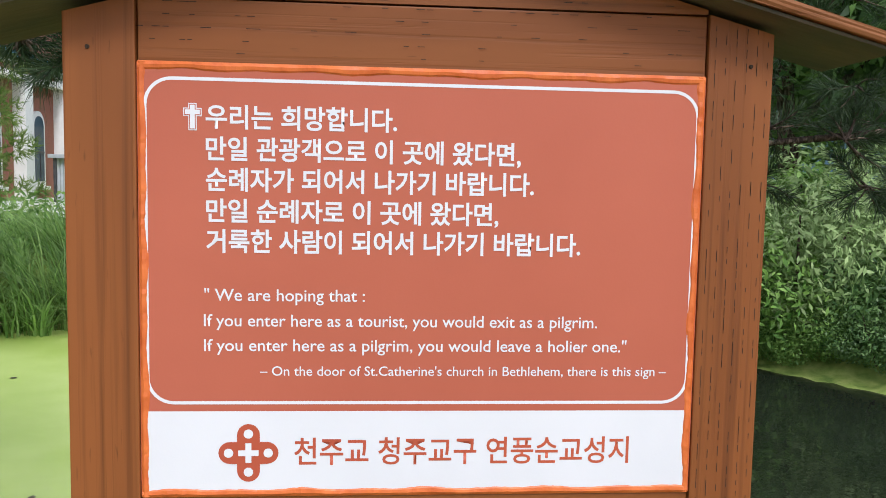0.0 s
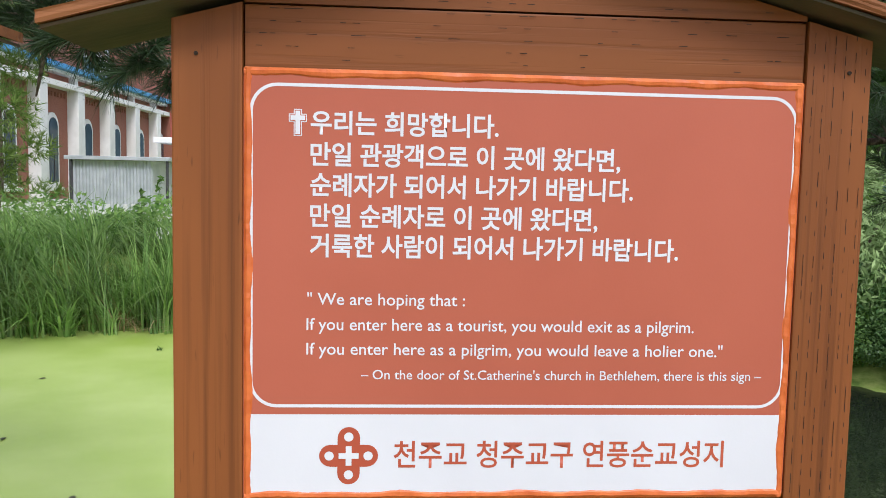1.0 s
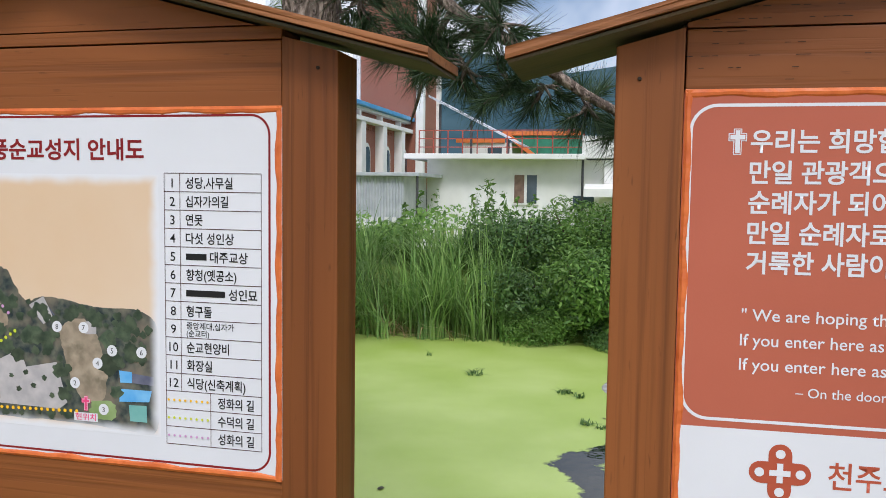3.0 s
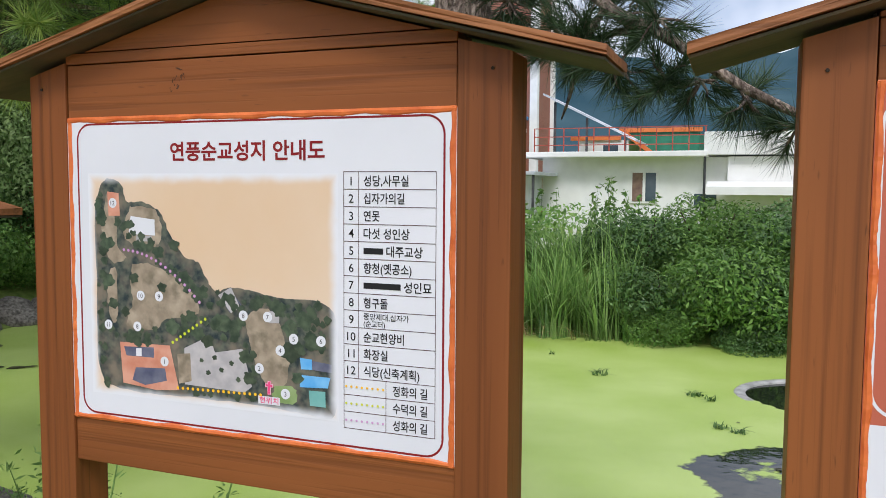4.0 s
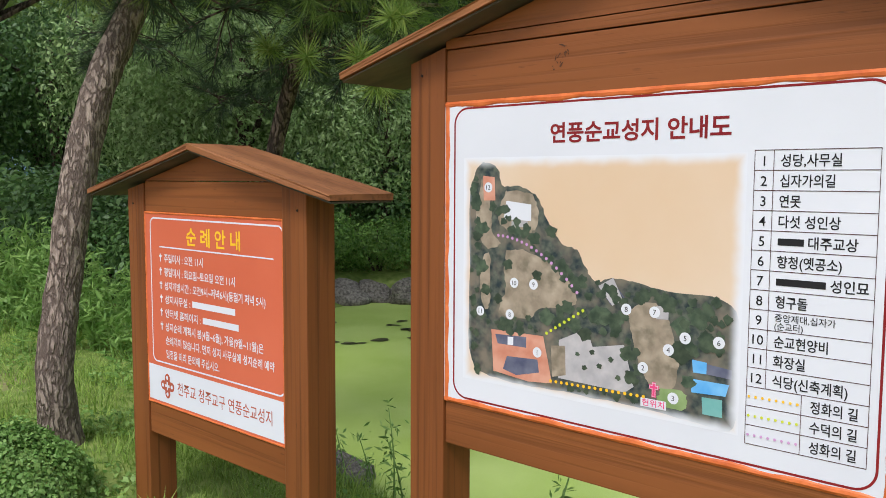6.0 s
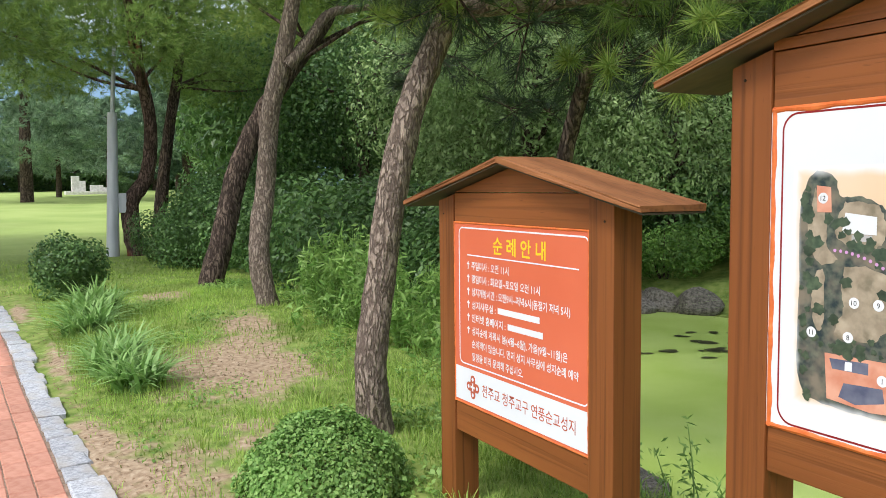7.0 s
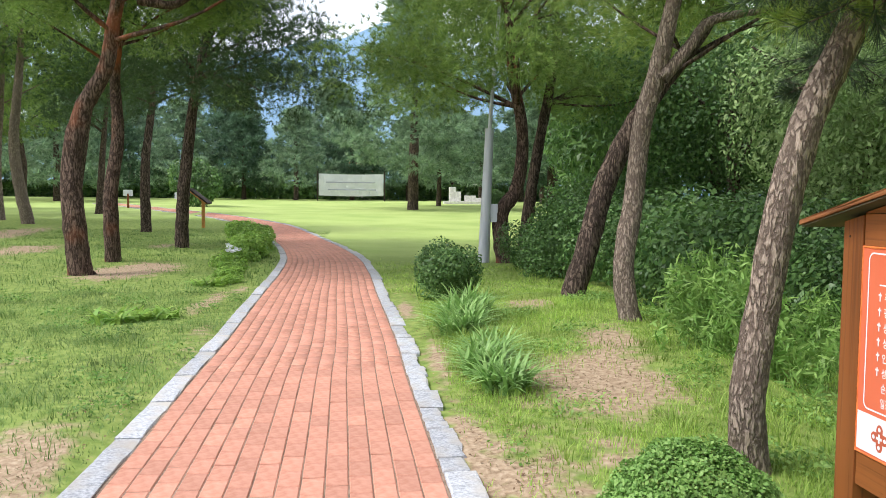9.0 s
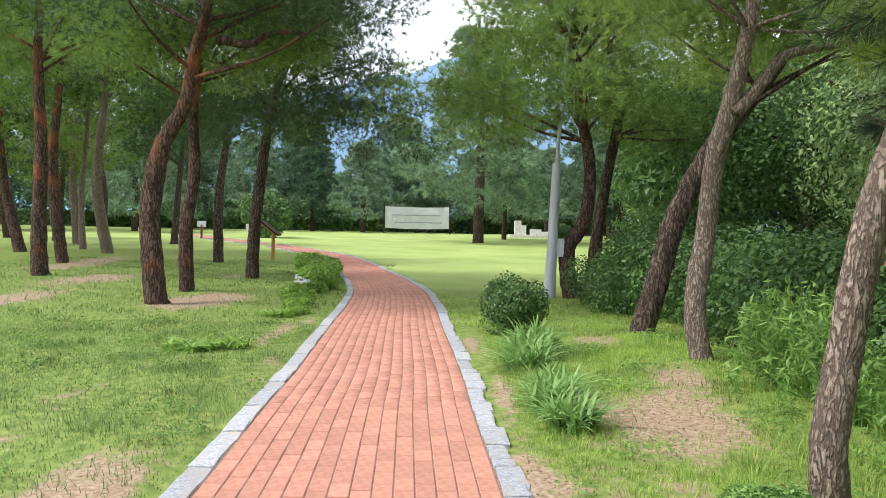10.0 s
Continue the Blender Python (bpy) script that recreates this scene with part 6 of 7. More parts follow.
# slender pine behind the map board, its bough hanging between the boards
near_pine("slender grey pine whose bough hangs over the boards", (-1.61, 2.48, -0.2), [(-0.16, 0, 0), (-0.08, 0, 1.0), (0.03, 0, 2.2), (0.08, 0.05, 3.4), (0.15, 0.1, 5.0)], [0.11, 0.095, 0.095, 0.08, 0.05],
          [([(0, 0, 2.75), (0.28, -0.03, 2.45), (0.53, -0.08, 2.16), (0.72, -0.1, 2.05), (0.98, -0.1, 1.87), (1.3, -0.06, 1.72), (1.55, 0.0, 1.66)], [0.028, 0.022, 0.018, 0.013, 0.007]),
           ([(0.53, -0.08, 2.16), (0.45, -0.06, 2.02), (0.42, -0.05, 1.9), (0.38, 0.0, 1.82)], [0.011, 0.008, 0.003]),
           ([(0.66, -0.1, 2.07), (0.55, -0.05, 2.08), (0.46, 0.0, 2.05)], [0.013, 0.011, 0.007]),
           ([(0, 0, 2.6), (-0.3, 0.3, 2.7), (-0.9, 0.6, 2.6), (-1.4, 0.9, 2.45)], [0.035, 0.025, 0.015]),
           ([(0, 0, 3.0), (0.5, 0.5, 3.0), (1.2, 0.9, 2.8)], [0.035, 0.025, 0.015])],
          [(0.42, -0.05, 2.06), (0.5, -0.03, 2.0), (0.36, 0.02, 2.04), (0.58, -0.1, 1.98), (0.72, -0.08, 1.93), (0.82, -0.06, 1.92), (0.95, -0.06, 1.86), (0.2, 0.0, 2.22), (0.7, -0.12, 2.1), (0.46, 0.0, 2.12), (1.1, -0.06, 1.78), (1.3, -0.02, 1.73),
           (1.5, 0, 1.7), (0.1, 0.1, 2.2), (0.62, 0.02, 2.2), (-0.6, 0.4, 2.7), (-1.0, 0.6, 2.6), (-1.3, 0.8, 2.5), (-0.9, 0.9, 2.7), (0.6, 0.5, 3.0), (0.9, 0.7, 2.9), (1.2, 0.9, 2.8), (0.3, 0.3, 3.2), (-0.3, 0.2, 3.1), (1.0, 0.3, 2.6), (0.0, 0.5, 2.9)],
          11, 15, 0.11, 0.0028, 0.13, BARK, NEEDLE_SHADED, 61)
# pine at the far side of the boards, bough over the dark water
near_pine("pine with shade-toned needles and a low bough over the water", (3.6, 2.4, -0.1), [(0, 0, -0.2), (0.05, 0.1, 1.2), (0.0, 0.3, 2.4), (-0.2, 0.6, 4.0)], [0.16, 0.13, 0.1, 0.05],
          [([(0, 0.2, 1.9), (-0.7, 0.7, 1.8), (-1.3, 1.1, 1.75), (-1.95, 1.25, 1.68)], [0.045, 0.035, 0.02, 0.012]), ([(0, 0.3, 2.5), (-0.8, 0.9, 2.5), (-1.7, 1.3, 2.4), (-2.3, 1.6, 2.3)], [0.045, 0.03, 0.015])],
          [(-1.9, 1.2, 1.75), (-1.6, 1.1, 1.7), (-2.0, 1.3, 1.85), (-1.5, 1.2, 1.95), (-1.7, 1.3, 2.15), (-1.2, 1.1, 1.55), (-1.4, 1.25, 1.5), (-1.95, 1.3, 2.1), (-1.6, 1.25, 2.35), (-2.3, 1.5, 2.35), (-2.0, 1.6, 2.5), (-1.2, 1.2, 2.3), (-0.9, 1.0, 1.8),
           (-1.0, 1.0, 2.1), (-1.8, 1.5, 1.5), (-1.3, 1.4, 1.8), (-0.8, 1.2, 1.6), (-2.2, 1.4, 1.95)],
          11, 15, 0.12, 0.0034, 0.24, BARK_DARK, NEEDLE_SHADED, 62)
# bough of the leaning pine, spreading over the pond behind the boards
ends6 = []
for k in range(64):
    f = rng5.random()
    ends6.append((-8.0 + 4.6 * f + rng5.normal(0, 0.25), 2.6 + 2.6 * rng5.random() ** 0.8, 2.05 + 0.9 * rng5.random() + 0.25 * f))
ends6 += [(-4.6, 1.9, 2.35), (-4.9, 1.75, 2.5), (-5.2, 1.9, 2.6), (-4.4, 2.2, 2.2), (-3.9, 2.6, 2.05), (-3.4, 2.9, 2.0), (-5.4, 2.2, 2.5), (-4.7, 1.5, 2.55), (-4.2, 1.7, 2.6)]
leaning = near_pine("spreading pine leaning over the pond, its needles shade-toned", (0, 0, 0), [(-7.4, 4.3, -0.3), (-7.1, 4.4, 1.2), (-6.6, 4.4, 2.4), (-5.6, 4.2, 3.3), (-4.2, 3.9, 3.6)], [0.085, 0.075, 0.07, 0.055, 0.03],
          [([(-5.6, 4.2, 3.3), (-4.6, 3.4, 2.8), (-3.4, 3.0, 2.5), (-2.0, 3.2, 2.5)], [0.06, 0.04, 0.02]), ([(-5.0, 4.1, 3.4), (-4.0, 4.5, 3.0), (-2.8, 4.6, 2.8)], [0.05, 0.03, 0.015])],
          ends6, 9, 15, 0.14, 0.005, 0.42, BARK_DARK, NEEDLE_SHADED, 63)

# Unseen upper crown and its boughs, added to shade the thicket below.
rng8 = np.random.default_rng(93)
canopy = [(rng8.uniform(-8.6, -3.2), rng8.uniform(2.9, 7.2), rng8.uniform(3.3, 5.2), rng8.uniform(0.6, 0.95), 0.35) for k in range(46)]
put("crown", crown_pine(canopy, rng8, 100, 12, 0.17, 0.016, NEEDLE_DARK), leaning)
put("shade_canopy_limb", mesh_np("shade_canopy_limb", *join([tube([(-5.6, 4.2, 3.3), ((c[0] - 5.6) / 2, (c[1] + 4.2) / 2, (c[2] + 3.3) / 2 + 0.2), c[:3]], [0.045, 0.03, 0.01], 6, 8) for c in canopy[::4]]), BARK_DARK, True), leaning)

# bright tufts at the tips of the boughs
def star_tufts(tree, centres, per, length, width, seed):
    rng = np.random.default_rng(seed)
    C = np.array([c for c in centres for q in range(3)]) + rng.normal(0, 0.02, (3 * len(centres), 3))
    D = np.tile([0.1, -0.25, 0.15], (len(C), 1))
    V, F = needles(C, D, per, length, width, rng, 1.6)
    for k, c in enumerate(centres):
        n = 9 * per
        put("needle_tuft", mesh_np("needle_tuft", V[k * n:(k + 1) * n], F[:3 * per], NEEDLE_BRIGHT), tree)


star_tufts(leaning, [(-3.37, 2.14, 1.86), (-3.5, 2.35, 1.78), (-3.85, 2.25, 1.9), (-3.12, 2.1, 1.98), (-4.2, 2.3, 2.0), (-3.7, 2.6, 1.82), (-4.97, 1.85, 2.36), (-4.86, 1.72, 2.27), (-5.07, 1.7, 2.3), (-4.75, 1.95, 2.3), (-4.95, 2.05, 2.42), (-4.6, 1.8, 2.36)], 70, 0.13, 0.0045, 71)

# ---- reeds, weeds and grass ----
rng7 = np.random.default_rng(17)
def scatter(n, x0, x1, y0, y1, keep):
    x, y = rng7.uniform(x0, x1, n), rng7.uniform(y0, y1, n)
    m = keep(x, y)
    x, y = x[m], y[m]
    return np.stack([x, y, ground_z(x, y)], -1)


def reed_clumps(spots, per, h, w, lean, bias):
    """Fans of blades from common feet, most of them swept the same way."""
    P, A, H, Ln = [], [], [], []
    for x, y, s in spots:
        n = int(per * s)
        a0 = rng7.random(n) * 2 * np.pi
        sweep = math.pi + rng7.normal(0, 0.5)
        a = np.where(rng7.random(n) < bias, sweep + rng7.normal(0, 0.5, n), a0)
        q = 0.16 * s * np.sqrt(rng7.random(n))
        px, py = x + q * np.cos(a0), y + q * np.sin(a0)
        P.append(np.stack([px, py, np.maximum(ground_z(px, py), WATER_Z - 0.05)], -1))
        A.append(a)
        H.append(np.full(n, h * s * rng7.uniform(0.8, 1.15)))
        Ln.append(np.full(n, lean * rng7.uniform(0.5, 1.4)))
    return blades(np.vstack(P), np.concatenate(H), w, rng7, np.concatenate(Ln), 5, np.concatenate(A))


front = [(x + rng7.normal(0, 0.1), 9.0 + 0.1 * (x + 5) + rng7.normal(0, 0.12), rng7.uniform(0.75, 1.1)) for x in np.arange(-4.9, -1.75, 0.17)]
single("reed_bed", mesh_np("reed_bed", *reed_clumps(front, 34, 1.05, 0.022, 0.75, 0.5), REED), "tall arching green reeds along the pond's edge", "reeds", kind="stuff")
back = [(rng7.uniform(-9.2, -1.9), rng7.uniform(9.3, 10.9), rng7.uniform(0.6, 1.0)) for k in range(120)]
back = [b for b in back if float(pond_distance(np.array(b[0]), np.array(b[1]))) > -0.1]
single("reed_bed", mesh_np("reed_bed", *reed_clumps(back, 42, 1.1, 0.024, 1.3, 0.5), REED), "drooping long grass along the far bank", "reeds", kind="stuff")
left = [(rng7.uniform(-7.6, -3.8), 0, rng7.uniform(0.6, 1.0)) for k in range(40)]
left = [(x, 8.35 + 0.14 * (x + 7.2) + 0.25 + rng7.normal(0, 0.12), s) for x, _, s in left]
single("reed_bed", mesh_np("reed_bed", *reed_clumps(left, 44, 1.05, 0.024, 1.25, 0.4), REED), "drooping sedge at the waterline", "reeds", kind="stuff")
STRAW = leaf_mat("dry_reed", (0.3, 0.22, 0.1), (0.5, 0.4, 0.2), 0.6, 0.2, 0.2)
dry = [(rng7.uniform(-4.6, -2.2), 9.15 + rng7.normal(0, 0.1), rng7.uniform(0.4, 0.6)) for k in range(10)]
single("dry_reeds", mesh_np("dry_reeds", *reed_clumps(dry, 16, 1.0, 0.016, 2.2, 0.8), STRAW), "bent dry reed stalks at the waterline", "reeds", kind="stuff")
wp = scatter(7000, -9, -1.8, 10.4, 12.8, lambda x, y: np.sin(x * 2.7 + np.sin(y * 3)) + np.sin(y * 4.1) > -0.2)
wp[:, 2] += 0.25 + 0.42 * rng7.random(len(wp)) * (1 + 0.4 * np.sin(wp[:, 0] * 3.3))
single("bank_weeds", mesh_np("bank_weeds", *leaves(wp, np.tile([0, -0.4, 0.8], (len(wp), 1)), 0.1, 0.045, rng7), LEAF), "mixed leafy weeds behind the reeds", "weeds", kind="stuff")
clump = scatter(240, -3.3, -1.95, 9.15, 9.75, lambda x, y: x > -9)
single("reed_clump", mesh_np("reed_clump", *blades(clump, 1.15, 0.022, rng7, 0.3, 4), REED), "upright clump of reeds in the water", "reeds", kind="stuff")


def away(x, y):
    return (np.abs(path_offset(x, y)) > 0.965) & (pond_distance(x, y) > 0.15) & (rng7.random(len(x)) > 0.97 * np.clip(dirt_amount(x, y) * 1.15, 0, 1))


for nm, n, box_, h, w, cond, lab in (("verge_grass", 56000, (-13, -3.0, 0.2, 3.4), 0.058, 0.0058, lambda x, y: y < 3.3, "bright short grass on the verge"),
                                ("verge_grass", 26000, (-26, -13, -0.8, 3.2), 0.07, 0.011, lambda x, y: rng7.random(len(x)) > smooth(-x, 14.5, 20), "bright grass on the verge further on"),
                                ("grove_grass", 95000, (-13, -3.2, -8, -1.6), 0.046, 0.0065, lambda x, y: y > -8, "soft green grass under the pines"),
                                ("grove_grass", 46000, (-32, -13, -16, -2.2), 0.075, 0.013, lambda x, y: y > -16, "soft green grass among the pine trunks"),
                                ("bank_grass", 11000, (-5.2, 2, 1.7, 2.85), 0.11, 0.007, lambda x, y: y > 1.6, "grass on the bank behind the boards")):
    pts = scatter(n, *box_, lambda x, y: away(x, y) & cond(x, y) & ~((np.abs(x + 4.4) < 0.4) & (np.abs(y - 1.03) < 0.4)))
    tall = 0.75 + 1.0 * smooth(np.sin(pts[:, 0] * 2.9 + 1.1 + np.sin(pts[:, 1] * 1.7)) * np.sin(pts[:, 1] * 3.7 + np.sin(pts[:, 0] * 2.2)), 0.25, 0.8)
    V, F = blades(pts, h * tall, w, rng7, 0.75, 2 if nm == "bank_grass" or "on the verge" == lab[-12:] else 1)
    single(nm, mesh_np(nm, V, F, GROVE_GRASS if nm == "grove_grass" else GRASS), lab, "grass", kind="stuff")


def tuft_thing(name, x, y, n, r, h, w, material, label, category, group, lean=0.8):
    a, q = rng7.random(n) * 6.28, r * np.sqrt(rng7.random(n))
    p = np.stack([q * np.cos(a), q * np.sin(a), np.zeros(n)], -1)
    V, F = blades(p, h, w, rng7, lean, 4)
    return single(name, mesh_np(name, V, F, material), label, category, group, pose(x, y, float(ground_z(x, y)) - 0.02))


PLANT = leaf_mat("garden_leaves", (0.17, 0.33, 0.08), (0.36, 0.54, 0.18), 0.45, 0.3, 0.15)
for x, y, r, h in ((-9.9, 0.62, 0.28, 0.5), (-9.2, 0.5, 0.25, 0.45), (-10.6, 0.75, 0.3, 0.5), (-7.4, 0.52, 0.22, 0.42), (-6.9, 0.62, 0.22, 0.4), (-7.9, 0.62, 0.22, 0.42)):
    tuft_thing("leafy_clump", x, y, 190, r * 0.75, h * 0.8, 0.045, PLANT, "clump of long grey-green garden leaves by the kerb", "plant", "garden clumps", 1.1)
for x, y, r, h in ((-10.2, -3.2, 0.3, 0.22), (-10.6, -2.9, 0.25, 0.2), (-14.0, -3.0, 0.25, 0.2)):
    tuft_thing("hosta", x, y, 60, r, h, 0.09, LIME_LEAF, "low lime-green broad-leaved plant in the grass", "plant", "", 1.3)


for x, y, n, r in ((-1.95, 7.45, 40, 0.08), (-1.05, 6.95, 36, 0.07), (-0.92, 6.85, 22, 0.05), (-0.81, 6.04, 24, 0.05), (-0.68, 5.95, 20, 0.05), (-2.6, 8.2, 10, 0.03)):
    tuft_thing("water_weed", x, y, n, r, 0.06, 0.014, LEAF_DARK, "small dark green weed floating on duckweed", "plant", "floating weeds", 1.6).location.z = WATER_Z

LIME_WEED = leaf_mat("willowy_leaves", (0.13, 0.27, 0.05), (0.32, 0.48, 0.13), 0.45, 0.4, 0.15)


def weed(x, y, h, n, material, label, seed, leaf=(0.1, 0.03)):
    """A few upright stems with narrow leaves all along."""
    rng = np.random.default_rng(seed)
    stems, C, D = [], [], []
    for k in range(n):
        a = rng.random() * 6.28
        b = np.array([0.25 * rng.standard_normal(), 0.25 * rng.standard_normal(), 0])
        tip = b + np.array([0.15 * math.cos(a), 0.15 * math.sin(a), h * rng.uniform(0.7, 1.1)])
        stems.append(tube([tuple(b), tuple((b + tip) / 2 + np.array([0.02, 0, 0])), tuple(tip)], [0.006, 0.004, 0.002], 5, 6))
        for f in np.linspace(0.15, 1, 22):
            for s in range(2):
                C.append(b + (tip - b) * f + rng.normal(0, 0.03, 3))
                D.append(unit(np.array([rng.standard_normal(), rng.standard_normal(), 0.9])))
    t = empty("tall_weed", pose(x, y, float(ground_z(x, y)) - 0.02))
    tagged(t, label, "plant", "tall weeds")
    for v, f in stems:
        put("stem", mesh_np("stem", v, f, material, True), t)
    put("foliage", mesh_np("foliage", *leaves(np.array(C), np.array(D), leaf[0], leaf[1], rng, 0.1), material), t)


for k, (x, y, h, n) in enumerate(((-8.1, 2.6, 0.75, 10), (-8.5, 3.0, 0.85, 12), (-7.7, 2.9, 0.7, 10), (-7.3, 3.0, 0.6, 8), (-9.0, 3.2, 0.8, 10), (-8.9, 2.75, 0.7, 9), (-6.8, 2.7, 0.45, 8))):
    weed(x, y, h, n * 2, LIME_WEED, "tall willowy green weeds under the pines", 400 + k, (0.11, 0.022))
for k, (x, y, h, n) in enumerate(((-3.75, 2.5, 0.5, 2), (-3.3, 2.45, 0.45, 2), (-3.95, 2.6, 0.35, 2), (-2.65, 2.35, 0.5, 2), (-2.1, 2.5, 0.4, 2))):
    weed(x, y, h, n, PLANT, "thin self-sown weed on the bank", 450 + k, (0.05, 0.012))
for k, (x, y, h, n) in enumerate(((-3.65, 12.2, 1.0, 5), (-2.7, 12.4, 1.15, 10), (1.2, 12.6, 1.2, 5), (0.4, 12.5, 1.2, 5), (2.2, 12.6, 1.3, 5), (-2.2, 12.6, 0.8, 5))):
    weed(x, y, h, n, LEAF, "tall weed before the white house", 470 + k, (0.1, 0.04))

# lusher tufts standing out of the verge and the grove
for lab, x0, x1, y0, y1, count_, h_ in (("lush grass tufts on the verge", -11, -3.4, 0.45, 2.4, 120, 0.15), ("lush grass tufts beneath the pines", -12, -3.6, -6.5, -1.95, 110, 0.12)):
    spots_ = []
    while len(spots_) < count_:
        x, y = rng7.uniform(x0, x1), rng7.uniform(y0, y1)
        if abs(float(path_offset(x, y))) > 1.1 and float(dirt_amount(x, y)) < 0.35 and math.hypot(x + 4.4, y - 1.05) > 0.5:
            spots_.append((x, y, rng7.uniform(0.5, 1.0)))
    single("grass_tuft", mesh_np("grass_tuft", *reed_clumps(spots_, 36, h_, 0.007, 0.9, 0.1), GRASS if "verge" in lab else GROVE_GRASS), lab, "grass", kind="stuff")

# low broad-leaved weeds in the verge and under the grove
for nm, n, box_, size, lab in (("ground_weeds", 9000, (-12.5, -3.2, 0.3, 3.0), 0.034, "patches of low broad-leaved weeds in the verge"), ("ground_weeds", 8000, (-13, -3.4, -7.5, -1.9), 0.035, "patches of low broad-leaved weeds in the grove")):
    pts = scatter(n * 4, *box_, lambda x, y: away(x, y) & (np.sin(x * 3.3 + 0.7 * np.sin(y * 2.1)) * np.sin(y * 4.1 + np.sin(x * 1.9)) > 0.5))[:n]
    pts[:, 2] += rng7.random(len(pts)) * 0.09
    single(nm, mesh_np(nm, *leaves(pts, np.tile([0, 0, 1.0], (len(pts), 1)), size, size * 0.55, rng7), LIME_WEED if "verge" in lab else LEAF), lab, "weeds", kind="stuff")

# dry leaves and pine litter along the kerbs and on the bare earth
LITTER = leaf_mat("dry_litter", (0.1, 0.05, 0.025), (0.42, 0.3, 0.18), 0.8, 0.1, 0.2)
lp = []
for n, lo_, hi_ in ((1500, 1.0, 1.45), (900, -1.5, -1.0)):
    x = -3.2 - 11 * rng7.random(n) ** 1.4
    o = rng7.uniform(lo_, hi_, n)
    y = np.interp(-x, -PATH_LINE[:, 0], PATH_LINE[:, 1]) + o
    lp.append(np.stack([x, y, ground_z(x, y) + 0.008], -1))
x, y = rng7.normal(-7.1, 0.7, 700), rng7.normal(1.35, 0.4, 700)
lp.append(np.stack([x, y, ground_z(x, y) + 0.008], -1))
lp = np.vstack(lp)
single("leaf_litter", mesh_np("leaf_litter", *leaves(lp, np.tile([0, 0, 2.2], (len(lp), 1)), 0.022, 0.011, rng7, 0.0), LITTER), "dry leaves and twigs scattered along the kerb", "litter", kind="stuff")

# rocks of the bank
def rock(x, y, s, seed, z=None):
    rng = np.random.default_rng(seed)
    bm = bmesh.new()
    bmesh.ops.create_icosphere(bm, subdivisions=3, radius=1)
    ph = rng.random(3) * 6
    for v in bm.verts:
        n_ = noise.noise(v.co * 1.3 + Vector(ph)) * 0.45 + noise.noise(v.co * 3.5 + Vector(ph)) * 0.12
        v.co = Vector((v.co.x * 1.25, v.co.y, v.co.z * 0.75)) * (1 + n_)
    ob = part("rock", bm, ROCK, None, "", True)
    ob.matrix_world = pose(x, y, (float(ground_z(x, y)) if z is None else z) + 0.1 * s, 0, 0, rng.uniform(0, 360)) @ Matrix.Diagonal((s, s, s, 1))
    tagged(ob, "weathered grey boulder of the pond's edge", "rock", "rocks of the bank")


for k, (x, y, s) in enumerate(((-9.4, 6.9, 0.27), (-9.45, 7.35, 0.3), (-9.35, 7.85, 0.28), (-8.8, 8.1, 0.3), (-9.25, 6.4, 0.26), (-8.6, 6.1, 0.26), (-7.8, 5.4, 0.25), (-9.0, 8.2, 0.25), (-5.8, 3.1, 0.22), (-4.2, 2.66, 0.2), (-2.6, 2.75, 0.22), (-2.95, 2.72, 0.15), (-7.8, 8.5, 0.35))):
    rock(x, y, s, 500 + k, -0.33 if x < -7 else None)

# sunken concrete ring round the open water
RING = mat("wet_concrete", (0.24, 0.24, 0.22), (0.42, 0.42, 0.39), 14, 0.7, 0.4, 40)
bm = bmesh.new()
rows = []
for k in range(64):
    a = 2 * math.pi * k / 64
    lift_ = 0.03 * math.cos(a - 2.2) - 0.018
    rows.append([bm.verts.new((0.35 + (1.05 + q) * math.cos(a), 7.25 + (0.68 + q) * math.sin(a), WATER_Z + lift_ + h)) for q, h in ((-0.05, -0.2), (-0.05, 0.0), (-0.035, 0.012), (0.035, 0.012), (0.05, 0.0), (0.05, -0.2))])
for k in range(64):
    r0, r1 = rows[k], rows[(k + 1) % 64]
    for q in range(5):
        bm.faces.new((r0[q], r0[q + 1], r1[q + 1], r1[q]))
bmesh.ops.recalc_face_normals(bm, faces=bm.faces)
tagged(part("concrete_ring", bm, RING, None, "", True), "half-sunken pale concrete ring in the pond", "ring")

# floating leaves and debris on the duckweed
LILY = mat("dark_floating_leaf", (0.05, 0.06, 0.02), (0.13, 0.12, 0.05), 8, 0.5)
for k in range(42):
    if k < 26:
        x, y, s = -7.3 + rng7.normal(0, 0.5), 6.2 + rng7.normal(0, 0.55), rng7.uniform(0.04, 0.11)
    else:
        x, y, s = rng7.uniform(-4, 0.5), rng7.uniform(4.0, 8.0), rng7.uniform(0.012, 0.03)
    bm = flat_bm([(s * (1 + 0.25 * math.sin(3 * a + k)) * math.cos(a), s * 0.7 * math.sin(a)) for a in np.linspace(0.2, 6.1, 12)], 0)
    bmesh.ops.solidify(bm, geom=bm.faces[:], thickness=0.006)
    ob = part("floating_leaf", bm, LILY)
    ob.matrix_world = pose(x, y, WATER_Z + 0.008, 90 + rng7.uniform(-6, 6), 0, rng7.uniform(0, 360))
    tagged(ob, "dark wilted leaf floating on duckweed", "leaf", "floating leaves")

